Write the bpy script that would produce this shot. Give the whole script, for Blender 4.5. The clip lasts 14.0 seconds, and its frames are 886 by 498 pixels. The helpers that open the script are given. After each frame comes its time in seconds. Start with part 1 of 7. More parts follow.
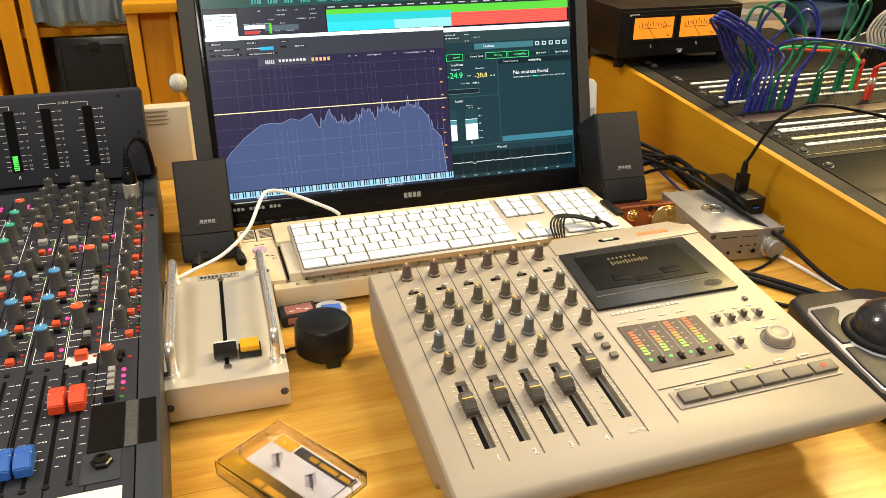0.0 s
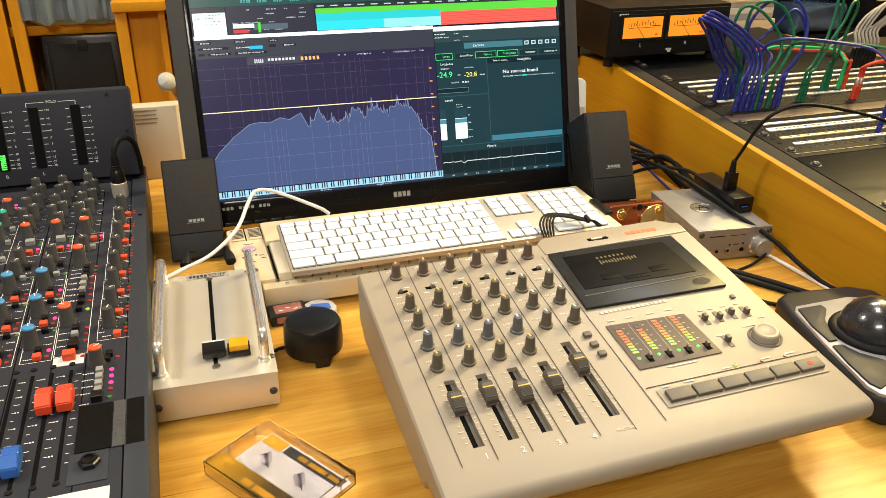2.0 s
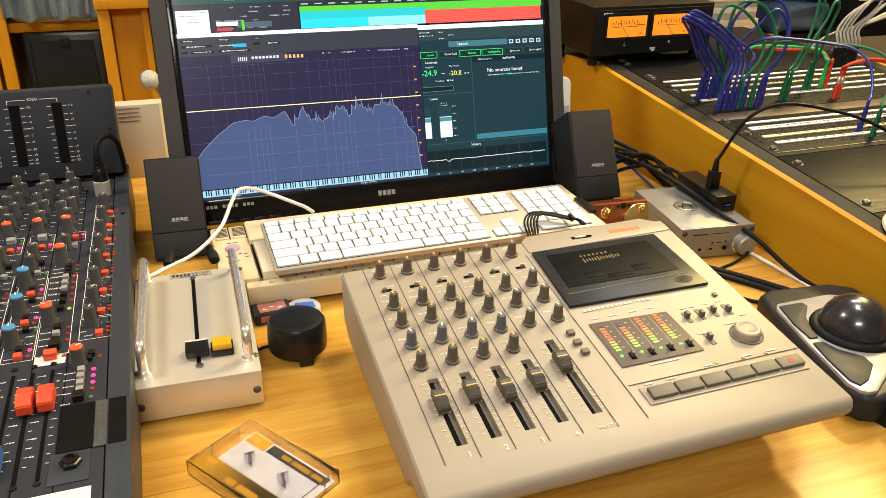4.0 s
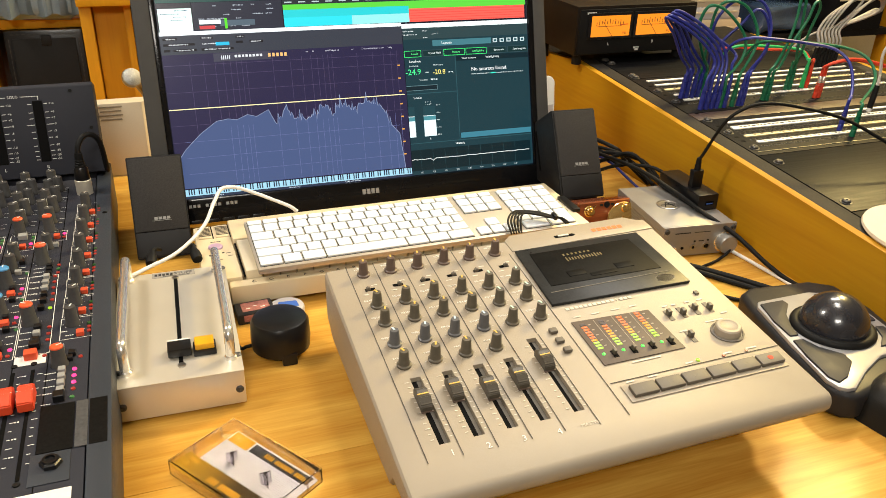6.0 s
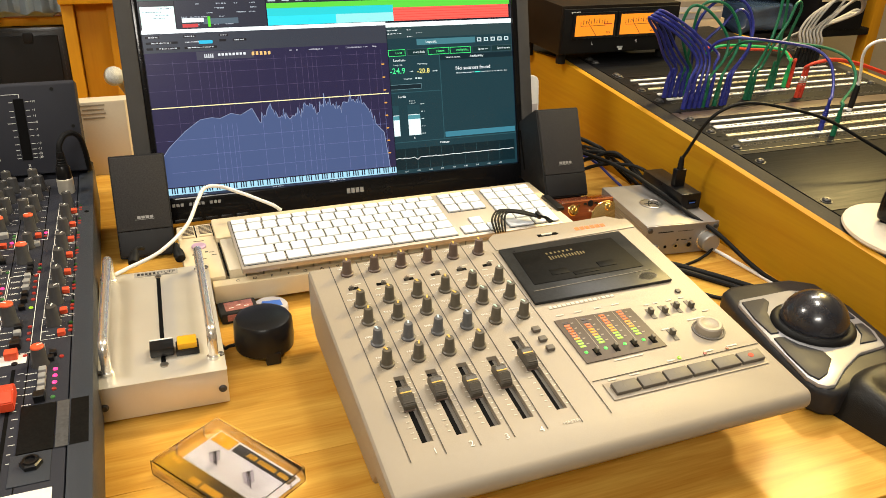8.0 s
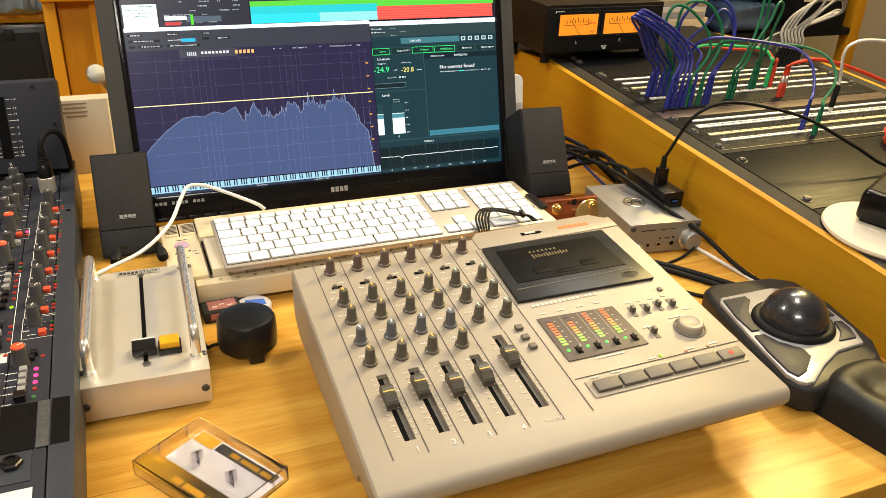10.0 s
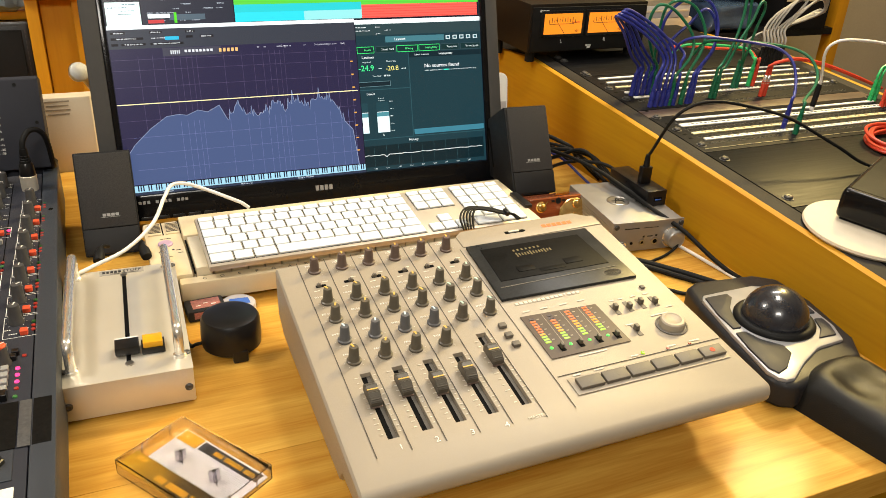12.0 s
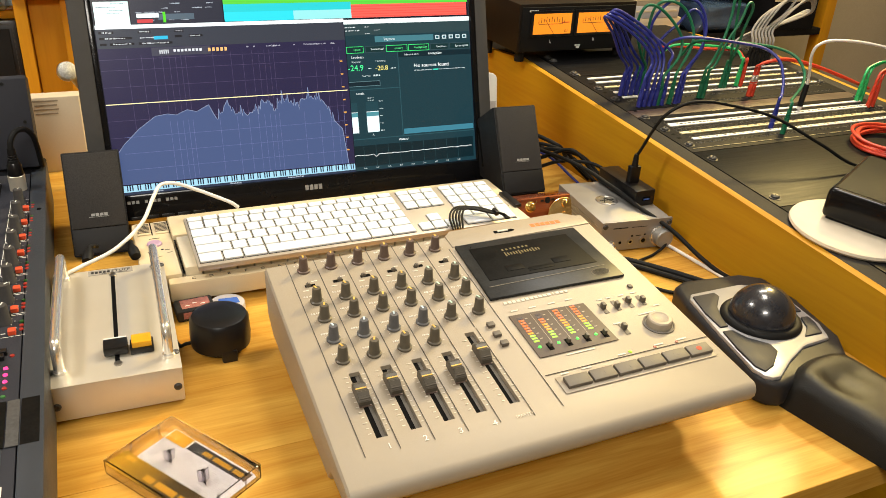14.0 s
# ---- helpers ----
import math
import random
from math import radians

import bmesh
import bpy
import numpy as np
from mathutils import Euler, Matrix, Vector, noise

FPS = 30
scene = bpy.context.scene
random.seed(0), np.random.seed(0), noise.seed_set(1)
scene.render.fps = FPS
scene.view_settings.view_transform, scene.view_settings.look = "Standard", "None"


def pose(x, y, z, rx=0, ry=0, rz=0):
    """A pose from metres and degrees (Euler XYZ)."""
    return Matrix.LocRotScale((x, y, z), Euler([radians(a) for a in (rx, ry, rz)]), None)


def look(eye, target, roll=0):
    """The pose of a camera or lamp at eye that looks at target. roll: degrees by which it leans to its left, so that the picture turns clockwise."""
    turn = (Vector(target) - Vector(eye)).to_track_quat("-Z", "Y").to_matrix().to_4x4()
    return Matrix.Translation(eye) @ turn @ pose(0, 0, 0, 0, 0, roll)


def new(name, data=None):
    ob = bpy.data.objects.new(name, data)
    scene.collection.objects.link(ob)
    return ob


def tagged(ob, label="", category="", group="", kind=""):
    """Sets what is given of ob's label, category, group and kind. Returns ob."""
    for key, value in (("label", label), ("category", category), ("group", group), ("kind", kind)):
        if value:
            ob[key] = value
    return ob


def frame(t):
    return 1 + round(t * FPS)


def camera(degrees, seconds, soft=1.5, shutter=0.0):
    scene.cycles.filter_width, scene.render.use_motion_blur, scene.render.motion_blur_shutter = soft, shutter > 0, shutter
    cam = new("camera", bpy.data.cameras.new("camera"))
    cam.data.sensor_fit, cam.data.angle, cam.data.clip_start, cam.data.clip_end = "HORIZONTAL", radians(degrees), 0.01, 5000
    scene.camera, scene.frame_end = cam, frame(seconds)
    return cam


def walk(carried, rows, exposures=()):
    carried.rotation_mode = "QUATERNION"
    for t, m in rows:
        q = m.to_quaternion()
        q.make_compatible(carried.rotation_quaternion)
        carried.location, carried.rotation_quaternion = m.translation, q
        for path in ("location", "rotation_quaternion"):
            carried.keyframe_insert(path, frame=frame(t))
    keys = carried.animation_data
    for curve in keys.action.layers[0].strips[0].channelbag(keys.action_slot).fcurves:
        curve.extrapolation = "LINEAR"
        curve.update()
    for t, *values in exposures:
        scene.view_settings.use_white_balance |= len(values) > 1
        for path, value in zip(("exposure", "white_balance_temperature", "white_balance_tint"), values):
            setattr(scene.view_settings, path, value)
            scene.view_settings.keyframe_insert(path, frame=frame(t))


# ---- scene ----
# z = 0 is the desk top; y runs away from the user, along the desk's depth
cam = camera(57.808, 14.0, soft=0.6)
ROWS = [
    (0, -0.00852, 0.00528, 0.49280, 63.9638, -0.5371, -17.9707),
    (0.5, -0.00802, 0.00499, 0.49290, 63.9586, -0.5612, -18.0581),
    (1, -0.00748, 0.00469, 0.49301, 63.9440, -0.6066, -18.1905),
    (1.5, -0.00691, 0.00436, 0.49313, 63.9232, -0.6679, -18.3566),
    (2, -0.00632, 0.00401, 0.49325, 63.8986, -0.7411, -18.5474),
    (2.5, -0.00571, 0.00363, 0.49338, 63.8722, -0.8224, -18.7551),
    (3, -0.00507, 0.00323, 0.49352, 63.8455, -0.9092, -18.9737),
    (5.5, -0.00170, 0.00090, 0.49435, 63.7333, -1.3652, -20.1047),
    (6, -0.00100, 0.00037, 0.49455, 63.7161, -1.4553, -20.3271),
    (6.5, -0.00031, -0.00019, 0.49475, 63.7000, -1.5447, -20.5476),
    (7, 0.00038, -0.00076, 0.49498, 63.6845, -1.6337, -20.7669),
    (7.5, 0.00106, -0.00137, 0.49521, 63.6691, -1.7226, -20.9859),
    (8, 0.00174, -0.00199, 0.49545, 63.6532, -1.8117, -21.2053),
    (10.5, 0.00485, -0.00543, 0.49689, 63.5551, -2.2643, -22.3193),
    (11, 0.00541, -0.00619, 0.49722, 63.5322, -2.3536, -22.5403),
    (11.5, 0.00593, -0.00696, 0.49757, 63.5097, -2.4399, -22.7552),
    (12, 0.00642, -0.00776, 0.49793, 63.4888, -2.5212, -22.9594),
    (12.5, 0.00687, -0.00858, 0.49832, 63.4714, -2.5947, -23.1473),
    (13, 0.00728, -0.00942, 0.49871, 63.4598, -2.6571, -23.3115),
    (13.5, 0.00765, -0.01028, 0.49913, 63.4569, -2.7042, -23.4430),
    (14, 0.00797, -0.01117, 0.49957, 63.4661, -2.7311, -23.5310),
]
walk(cam, [(t, pose(x, y, z, a, b, c)) for t, x, y, z, a, b, c in ROWS])

# ---- light ----
scene.view_settings.exposure = 0.0
world = bpy.data.worlds.new("world")
scene.world = world
world.use_nodes = True
world.node_tree.nodes["Background"].inputs[0].default_value = (1.0, 0.9, 0.78, 1)
world.node_tree.nodes["Background"].inputs[1].default_value = 0.03


def area_lamp(name, m, sx, sy, watts, colour):
    data = bpy.data.lights.new(name, "AREA")
    data.shape, data.size, data.size_y, data.energy, data.color = "RECTANGLE", sx, sy, watts, colour
    ob = new(name, data)
    ob.matrix_world = m
    return ob


WARM = (1.0, 0.94, 0.83)
area_lamp("ceiling_lamp_right", look((2.10, 1.60, 1.58), (0.5, 0.45, 0.0)), 0.26, 0.26, 56, (1.0, 0.74, 0.27))
# added fill from behind the camera, below ceiling height, no real fixture
area_lamp("fill_light_front", look((-0.35, -0.85, 1.40), (0.4, 0.7, 0.0)), 0.6, 0.3, 22, WARM)
area_lamp("ceiling_lamp_mid", look((0.75, 0.75, 1.66), (0.6, 0.85, 0.0)), 0.5, 0.3, 13, WARM)
# added fill that brightens the shelf wood at the back left
area_lamp("fill_light_back", look((-0.9, 1.2, 1.66), (-0.3, 1.7, 0.0)), 0.5, 0.4, 26, WARM)
# added neutral fill above the rack to lift its panels and strips
area_lamp("fill_light_rack", look((1.30, 1.50, 1.66), (1.08, 0.95, 0.1)), 0.6, 0.3, 15, (1.0, 0.96, 0.90))

# ---- materials ----
def mat(name, colour, rough=0.5, metal=0.0, vary=0.12, size=40.0, bump=0.0, bump_size=400.0, coat=0.0, rand=0.0, spec=0.5):
    """A surface with stains at one scale, grain at another, and an optional fine relief."""
    m = bpy.data.materials.new(name)
    m.use_nodes = True
    nt = m.node_tree
    b = nt.nodes["Principled BSDF"]
    b.inputs["Metallic"].default_value = metal
    b.inputs["Coat Weight"].default_value = coat
    b.inputs["Specular IOR Level"].default_value = spec
    tc = nt.nodes.new("ShaderNodeTexCoord")
    big = nt.nodes.new("ShaderNodeTexNoise")
    big.inputs["Scale"].default_value, big.inputs["Detail"].default_value = size, 5
    fine = nt.nodes.new("ShaderNodeTexNoise")
    fine.inputs["Scale"].default_value, fine.inputs["Detail"].default_value = bump_size, 3
    for n in (big, fine):
        nt.links.new(tc.outputs["Object"], n.inputs["Vector"])
    add = nt.nodes.new("ShaderNodeMath")
    add.operation = "ADD"
    nt.links.new(big.outputs["Fac"], add.inputs[0])
    nt.links.new(fine.outputs["Fac"], add.inputs[1])
    last = add.outputs[0]
    if rand:
        info = nt.nodes.new("ShaderNodeObjectInfo")
        mul = nt.nodes.new("ShaderNodeMath")
        mul.operation = "MULTIPLY_ADD"
        nt.links.new(info.outputs["Random"], mul.inputs[0])
        mul.inputs[1].default_value = rand
        nt.links.new(last, mul.inputs[2])
        last = mul.outputs[0]
    ramp = nt.nodes.new("ShaderNodeValToRGB")
    ramp.color_ramp.elements[0].position, ramp.color_ramp.elements[1].position = 0.3, 0.75
    ramp.color_ramp.elements[0].color = (*[c * (1 - vary) for c in colour], 1)
    ramp.color_ramp.elements[1].color = (*[min(1, c * (1 + vary)) for c in colour], 1)
    half = nt.nodes.new("ShaderNodeMath")
    half.operation = "MULTIPLY"
    half.inputs[1].default_value = 0.5
    nt.links.new(last, half.inputs[0])
    nt.links.new(half.outputs[0], ramp.inputs["Fac"])
    nt.links.new(ramp.outputs["Color"], b.inputs["Base Color"])
    rr = nt.nodes.new("ShaderNodeMapRange")
    rr.inputs["To Min"].default_value, rr.inputs["To Max"].default_value = max(0.02, rough * 0.8), min(1, rough * 1.2)
    nt.links.new(big.outputs["Fac"], rr.inputs["Value"])
    nt.links.new(rr.outputs[0], b.inputs["Roughness"])
    if bump:
        bn = nt.nodes.new("ShaderNodeBump")
        bn.inputs["Strength"].default_value, bn.inputs["Distance"].default_value = bump, 0.0006
        nt.links.new(fine.outputs["Fac"], bn.inputs["Height"])
        nt.links.new(bn.outputs[0], b.inputs["Normal"])
    return m


def wood(name, light, dark, rough=0.35, axis=0, scale=1.0, coat=0.3, spec=0.4):
    """Straight-grained wood: stretched noise bands, fine pores, a different tone for each board."""
    m = bpy.data.materials.new(name)
    m.use_nodes = True
    nt = m.node_tree
    b = nt.nodes["Principled BSDF"]
    b.inputs["Coat Weight"].default_value, b.inputs["Coat Roughness"].default_value = coat, 0.12
    b.inputs["Specular IOR Level"].default_value = spec
    tc = nt.nodes.new("ShaderNodeTexCoord")
    info = nt.nodes.new("ShaderNodeObjectInfo")
    off = nt.nodes.new("ShaderNodeVectorMath")
    off.operation = "MULTIPLY_ADD"
    off.inputs[1].default_value = (3, 7, 5)
    nt.links.new(info.outputs["Random"], off.inputs[0])
    nt.links.new(tc.outputs["Object"], off.inputs[2])
    mp = nt.nodes.new("ShaderNodeMapping")
    st = [22.0 * scale] * 3
    st[axis] = 1.3 * scale
    mp.inputs["Scale"].default_value = st
    nt.links.new(off.outputs[0], mp.inputs["Vector"])
    n1 = nt.nodes.new("ShaderNodeTexNoise")
    n1.inputs["Scale"].default_value, n1.inputs["Detail"].default_value, n1.inputs["Distortion"].default_value = 1.6, 6, 0.6
    n2 = nt.nodes.new("ShaderNodeTexNoise")
    n2.inputs["Scale"].default_value, n2.inputs["Detail"].default_value = 14, 3
    for n in (n1, n2):
        nt.links.new(mp.outputs[0], n.inputs["Vector"])
    mix = nt.nodes.new("ShaderNodeMath")
    mix.operation = "MULTIPLY_ADD"
    mix.inputs[1].default_value = 0.4
    nt.links.new(n2.outputs["Fac"], mix.inputs[0])
    nt.links.new(n1.outputs["Fac"], mix.inputs[2])
    rnd = nt.nodes.new("ShaderNodeMath")
    rnd.operation = "MULTIPLY_ADD"
    rnd.inputs[1].default_value = 0.09
    nt.links.new(info.outputs["Random"], rnd.inputs[0])
    nt.links.new(mix.outputs[0], rnd.inputs[2])
    ramp = nt.nodes.new("ShaderNodeValToRGB")
    ramp.color_ramp.elements[0].position, ramp.color_ramp.elements[1].position = 0.45, 0.95
    ramp.color_ramp.elements[0].color, ramp.color_ramp.elements[1].color = (*light, 1), (*dark, 1)
    nt.links.new(rnd.outputs[0], ramp.inputs["Fac"])
    nt.links.new(ramp.outputs["Color"], b.inputs["Base Color"])
    rr = nt.nodes.new("ShaderNodeMapRange")
    rr.inputs["To Min"].default_value, rr.inputs["To Max"].default_value = rough * 0.75, rough * 1.3
    nt.links.new(n1.outputs["Fac"], rr.inputs["Value"])
    nt.links.new(rr.outputs[0], b.inputs["Roughness"])
    bn = nt.nodes.new("ShaderNodeBump")
    bn.inputs["Strength"].default_value, bn.inputs["Distance"].default_value = 0.15, 0.0005
    nt.links.new(n2.outputs["Fac"], bn.inputs["Height"])
    nt.links.new(bn.outputs[0], b.inputs["Normal"])
    return m


def glow(name, colour, strength, base=0.05):
    m = bpy.data.materials.new(name)
    m.use_nodes = True
    b = m.node_tree.nodes["Principled BSDF"]
    b.inputs["Base Color"].default_value = (*[c * base for c in colour], 1)
    b.inputs["Roughness"].default_value = 0.25
    b.inputs["Emission Color"].default_value = (*colour, 1)
    b.inputs["Emission Strength"].default_value = strength
    return m


def glass(name, colour, rough=0.03, ior=1.45):
    m = bpy.data.materials.new(name)
    m.use_nodes = True
    b = m.node_tree.nodes["Principled BSDF"]
    b.inputs["Base Color"].default_value = (*colour, 1)
    b.inputs["Roughness"].default_value, b.inputs["IOR"].default_value, b.inputs["Transmission Weight"].default_value = rough, ior, 1
    return m


# ---- mesh helpers ----
def bm_box(sx, sy, sz, bevel=0.0, at=(0, 0, 0), seg=2):
    """A box with its base centre at at."""
    bm = bmesh.new()
    bmesh.ops.create_cube(bm, size=1)
    bmesh.ops.scale(bm, vec=(sx, sy, sz), verts=bm.verts)
    bmesh.ops.translate(bm, vec=(at[0], at[1], at[2] + sz / 2), verts=bm.verts)
    if bevel:
        bmesh.ops.bevel(bm, geom=bm.edges[:], offset=bevel, segments=seg, profile=0.6, affect="EDGES", clamp_overlap=True)
    return bm


def bm_lathe(profile, seg=24, at=(0, 0, 0)):
    """A turned solid from (radius, height) pairs; a radius of 0 closes it."""
    bm = bmesh.new()
    rings = []
    for r, z in profile:
        if r <= 0:
            rings.append([bm.verts.new((at[0], at[1], at[2] + z))])
        else:
            rings.append([bm.verts.new((at[0] + r * math.cos(2 * math.pi * k / seg), at[1] + r * math.sin(2 * math.pi * k / seg), at[2] + z)) for k in range(seg)])
    for a, b in zip(rings, rings[1:]):
        for k in range(seg):
            j = (k + 1) % seg
            if len(a) == 1 and len(b) > 1:
                bm.faces.new((a[0], b[j], b[k]))
            elif len(b) == 1 and len(a) > 1:
                bm.faces.new((a[k], a[j], b[0]))
            elif len(a) > 1:
                bm.faces.new((a[k], a[j], b[j], b[k]))
    for ring, flip in ((rings[0], True), (rings[-1], False)):
        if len(ring) > 1:
            bm.faces.new(ring[::-1] if flip else ring)
    bmesh.ops.recalc_face_normals(bm, faces=bm.faces)
    return bm


def bm_cyl(r, h, seg=20, bevel=0.0, at=(0, 0, 0), r2=None):
    r2 = r if r2 is None else r2
    if bevel:
        return bm_lathe([(r, 0), (r2, h - bevel), (r2 - bevel, h)], seg, at)
    return bm_lathe([(r, 0), (r2, h)], seg, at)


def bm_prism(outline, h, bevel=0.0, z=0.0, seg=2):
    """An upright prism over an outline of (x, y)."""
    bm = bmesh.new()
    lo = [bm.verts.new((x, y, z)) for x, y in outline]
    hi = [bm.verts.new((x, y, z + h)) for x, y in outline]
    n = len(outline)
    bm.faces.new(lo[::-1])
    bm.faces.new(hi)
    for k in range(n):
        bm.faces.new((lo[k], lo[(k + 1) % n], hi[(k + 1) % n], hi[k]))
    bmesh.ops.recalc_face_normals(bm, faces=bm.faces)
    if bevel:
        bmesh.ops.bevel(bm, geom=bm.edges[:], offset=bevel, segments=seg, profile=0.6, affect="EDGES", clamp_overlap=True)
    return bm


def smooth_path(points, steps=8):
    """Catmull-Rom through the points."""
    p = [Vector(q) for q in points]
    p = [2 * p[0] - p[1], *p, 2 * p[-1] - p[-2]]
    out = []
    for a, b, c, d in zip(p, p[1:], p[2:], p[3:]):
        for k in range(steps):
            t = k / steps
            out.append(0.5 * (2 * b + (c - a) * t + (2 * a - 5 * b + 4 * c - d) * t * t + (3 * b - a - 3 * c + d) * t ** 3))
    return out + [p[-2]]


def bm_tube(points, r, seg=10, steps=8, smooth=True, r2=None):
    """A round cable or rod along the points."""
    pts = smooth_path(points, steps) if smooth else [Vector(q) for q in points]
    bm = bmesh.new()
    rings = []
    side = None
    for k, p in enumerate(pts):
        d = (pts[min(k + 1, len(pts) - 1)] - pts[max(k - 1, 0)]).normalized()
        if side is None:
            side = d.orthogonal().normalized()
        side = (side - d * side.dot(d)).normalized()
        up = d.cross(side)
        rr = r if r2 is None else r + (r2 - r) * k / (len(pts) - 1)
        rings.append([bm.verts.new(p + side * rr * math.cos(2 * math.pi * j / seg) + up * rr * math.sin(2 * math.pi * j / seg)) for j in range(seg)])
    for a, b in zip(rings, rings[1:]):
        for j in range(seg):
            bm.faces.new((a[j], a[(j + 1) % seg], b[(j + 1) % seg], b[j]))
    bm.faces.new(rings[0][::-1])
    bm.faces.new(rings[-1])
    bmesh.ops.recalc_face_normals(bm, faces=bm.faces)
    return bm


def bm_join(*bms):
    """One bmesh out of several; the others are freed."""
    tmp = bpy.data.meshes.new("tmp")
    out = bmesh.new()
    for b in bms:
        b.to_mesh(tmp)
        b.free()
        out.from_mesh(tmp)
    bpy.data.meshes.remove(tmp)
    return out


def moved(bm, m):
    bm.transform(m)
    return bm


def to_mesh(name, bm, material, smooth=True):
    me = bpy.data.meshes.new(name)
    for face in bm.faces:
        face.smooth = smooth
    bm.to_mesh(me)
    bm.free()
    if material:
        me.materials.append(material)
    if smooth:
        me.set_sharp_from_angle(angle=radians(35))
    return me


def part(name, bm, material, parent, label="", m=None, smooth=True):
    ob = new(name, to_mesh(name, bm, material, smooth))
    ob.parent = parent
    if m is not None:
        ob.matrix_basis = m
    return tagged(ob, label)


def share(name, me, parent, m, label=""):
    """One more object on a mesh that is already made."""
    ob = new(name, me)
    ob.parent = parent
    ob.matrix_basis = m
    return tagged(ob, label)


def thing(name, label, category, m=None, group="", kind=""):
    ob = new(name)
    ob.empty_display_size = 0.02
    if m is not None:
        ob.matrix_basis = m
    return tagged(ob, label, category, group, kind)


def solid(name, bm, material, label, category, m=None, group="", kind="", smooth=True):
    ob = new(name, to_mesh(name, bm, material, smooth))
    if m is not None:
        ob.matrix_basis = m
    return tagged(ob, label, category, group, kind)


def words(name, text, size, material, parent, m, align="CENTER", depth=0.0001):
    """Lettering in the built-in font, turned into a mesh."""
    cu = bpy.data.curves.new(name, "FONT")
    cu.body, cu.size, cu.align_x, cu.align_y, cu.extrude, cu.resolution_u = text, size, align, "CENTER", depth, 2
    tmp = new("tmp", cu)
    dg = bpy.context.evaluated_depsgraph_get()
    me = bpy.data.meshes.new_from_object(tmp.evaluated_get(dg))
    bpy.data.objects.remove(tmp)
    bpy.data.curves.remove(cu)
    me.materials.clear()
    me.materials.append(material)
    ob = new(name, me)
    ob.parent = parent
    ob.matrix_basis = m
    return ob
M_PINE = wood("pine_boards", (0.70, 0.42, 0.085), (0.46, 0.21, 0.025), rough=0.42, axis=0, coat=0.05, spec=0.08, scale=1.35)
M_HONEY = wood("honey_plywood", (0.48, 0.250, 0.005), (0.38, 0.172, 0.004), rough=0.6, axis=0, coat=0.0, scale=0.7, spec=0.25)
M_ORANGE_WOOD = wood("orange_cabinet_wood", (0.60, 0.29, 0.010), (0.47, 0.20, 0.006), rough=0.5, axis=2, coat=0.0, scale=0.6, spec=0.2)
M_BURL = wood("red_burl", (0.30, 0.075, 0.018), (0.12, 0.025, 0.008), rough=0.12, axis=0, coat=1.0, scale=1.4)
M_TAUPE = mat("taupe_plastic", (0.365, 0.312, 0.240), 0.42, vary=0.06, size=14, bump=0.25, bump_size=2600)
M_TAUPE_DARK = mat("dark_taupe_plastic", (0.125, 0.108, 0.088), 0.55, vary=0.08, size=90, bump=0.1, bump_size=1500)
M_KNOB = mat("grey_brown_knob", (0.100, 0.086, 0.064), 0.42, vary=0.12, size=120, rand=0.3)
M_KNOB_BLUE = mat("blue_grey_knob", (0.105, 0.106, 0.112), 0.4, vary=0.12, size=120, rand=0.3)
M_FADER_CAP = mat("dark_brown_fader_cap", (0.070, 0.060, 0.046), 0.45, vary=0.12, size=120, rand=0.2)
M_KNOB_RED = mat("brown_red_knob", (0.115, 0.078, 0.062), 0.42, vary=0.12, size=120, rand=0.3)
M_GROOVE = mat("groove_shadow_line", (0.07, 0.06, 0.05), 0.7, vary=0.1)
M_SLOT = mat("slot_black", (0.006, 0.006, 0.006), 0.7, vary=0.2, spec=0.04)
M_SLOT_WALL = mat("slot_wall", (0.13, 0.115, 0.095), 0.55, vary=0.1)
M_PRINT = mat("pale_print", (0.66, 0.62, 0.54), 0.6, vary=0.08)
M_WHITE_PRINT = mat("white_print", (0.78, 0.78, 0.75), 0.6, vary=0.05)
M_ORANGE_PRINT = mat("orange_print", (0.75, 0.17, 0.03), 0.5, vary=0.08)
M_POINTER = mat("cream_pointer", (0.75, 0.70, 0.55), 0.5, vary=0.05)
M_POINTER_Y = mat("yellow_pointer", (0.75, 0.48, 0.10), 0.5, vary=0.05)
M_POINTER_G = mat("mint_pointer", (0.50, 0.70, 0.60), 0.5, vary=0.05)
M_POINTER_B = mat("pale_blue_pointer", (0.55, 0.68, 0.78), 0.5, vary=0.05)
M_SMOKED = mat("smoked_door", (0.030, 0.031, 0.032), 0.30, vary=0.3, size=60, spec=0.10)
M_SMOKED_DEEP = mat("door_inside", (0.007, 0.007, 0.007), 0.5, vary=0.6, size=120, spec=0.06)
M_METER_PANEL = mat("meter_panel", (0.130, 0.104, 0.085), 0.5, vary=0.08, spec=0.2)
M_LED_RED = glow("led_orange", (1.0, 0.22, 0.03), 1.0)
M_LED_AMBER = glow("led_amber", (1.0, 0.42, 0.02), 1.0)
M_LED_GREEN = glow("led_green", (0.55, 0.85, 0.05), 0.9)
M_LED_PURE_GREEN = glow("led_bright_green", (0.10, 1.0, 0.10), 1.6)
M_LED_MAGENTA = glow("led_pink_red", (1.0, 0.05, 0.22), 2.2)
M_LED_OFF = mat("led_off", (0.06, 0.04, 0.035), 0.3)
M_LED_OFF_RED = mat("led_off_red", (0.35, 0.03, 0.02), 0.3)
M_LED_OFF_GREEN = mat("led_off_green", (0.05, 0.18, 0.05), 0.3)
M_REC = mat("record_mark", (0.62, 0.06, 0.035), 0.5, spec=0.15)
M_ALU = mat("brushed_aluminium", (0.70, 0.65, 0.55), 0.36, metal=0.5, vary=0.06, size=30, bump=0.15, bump_size=1600)
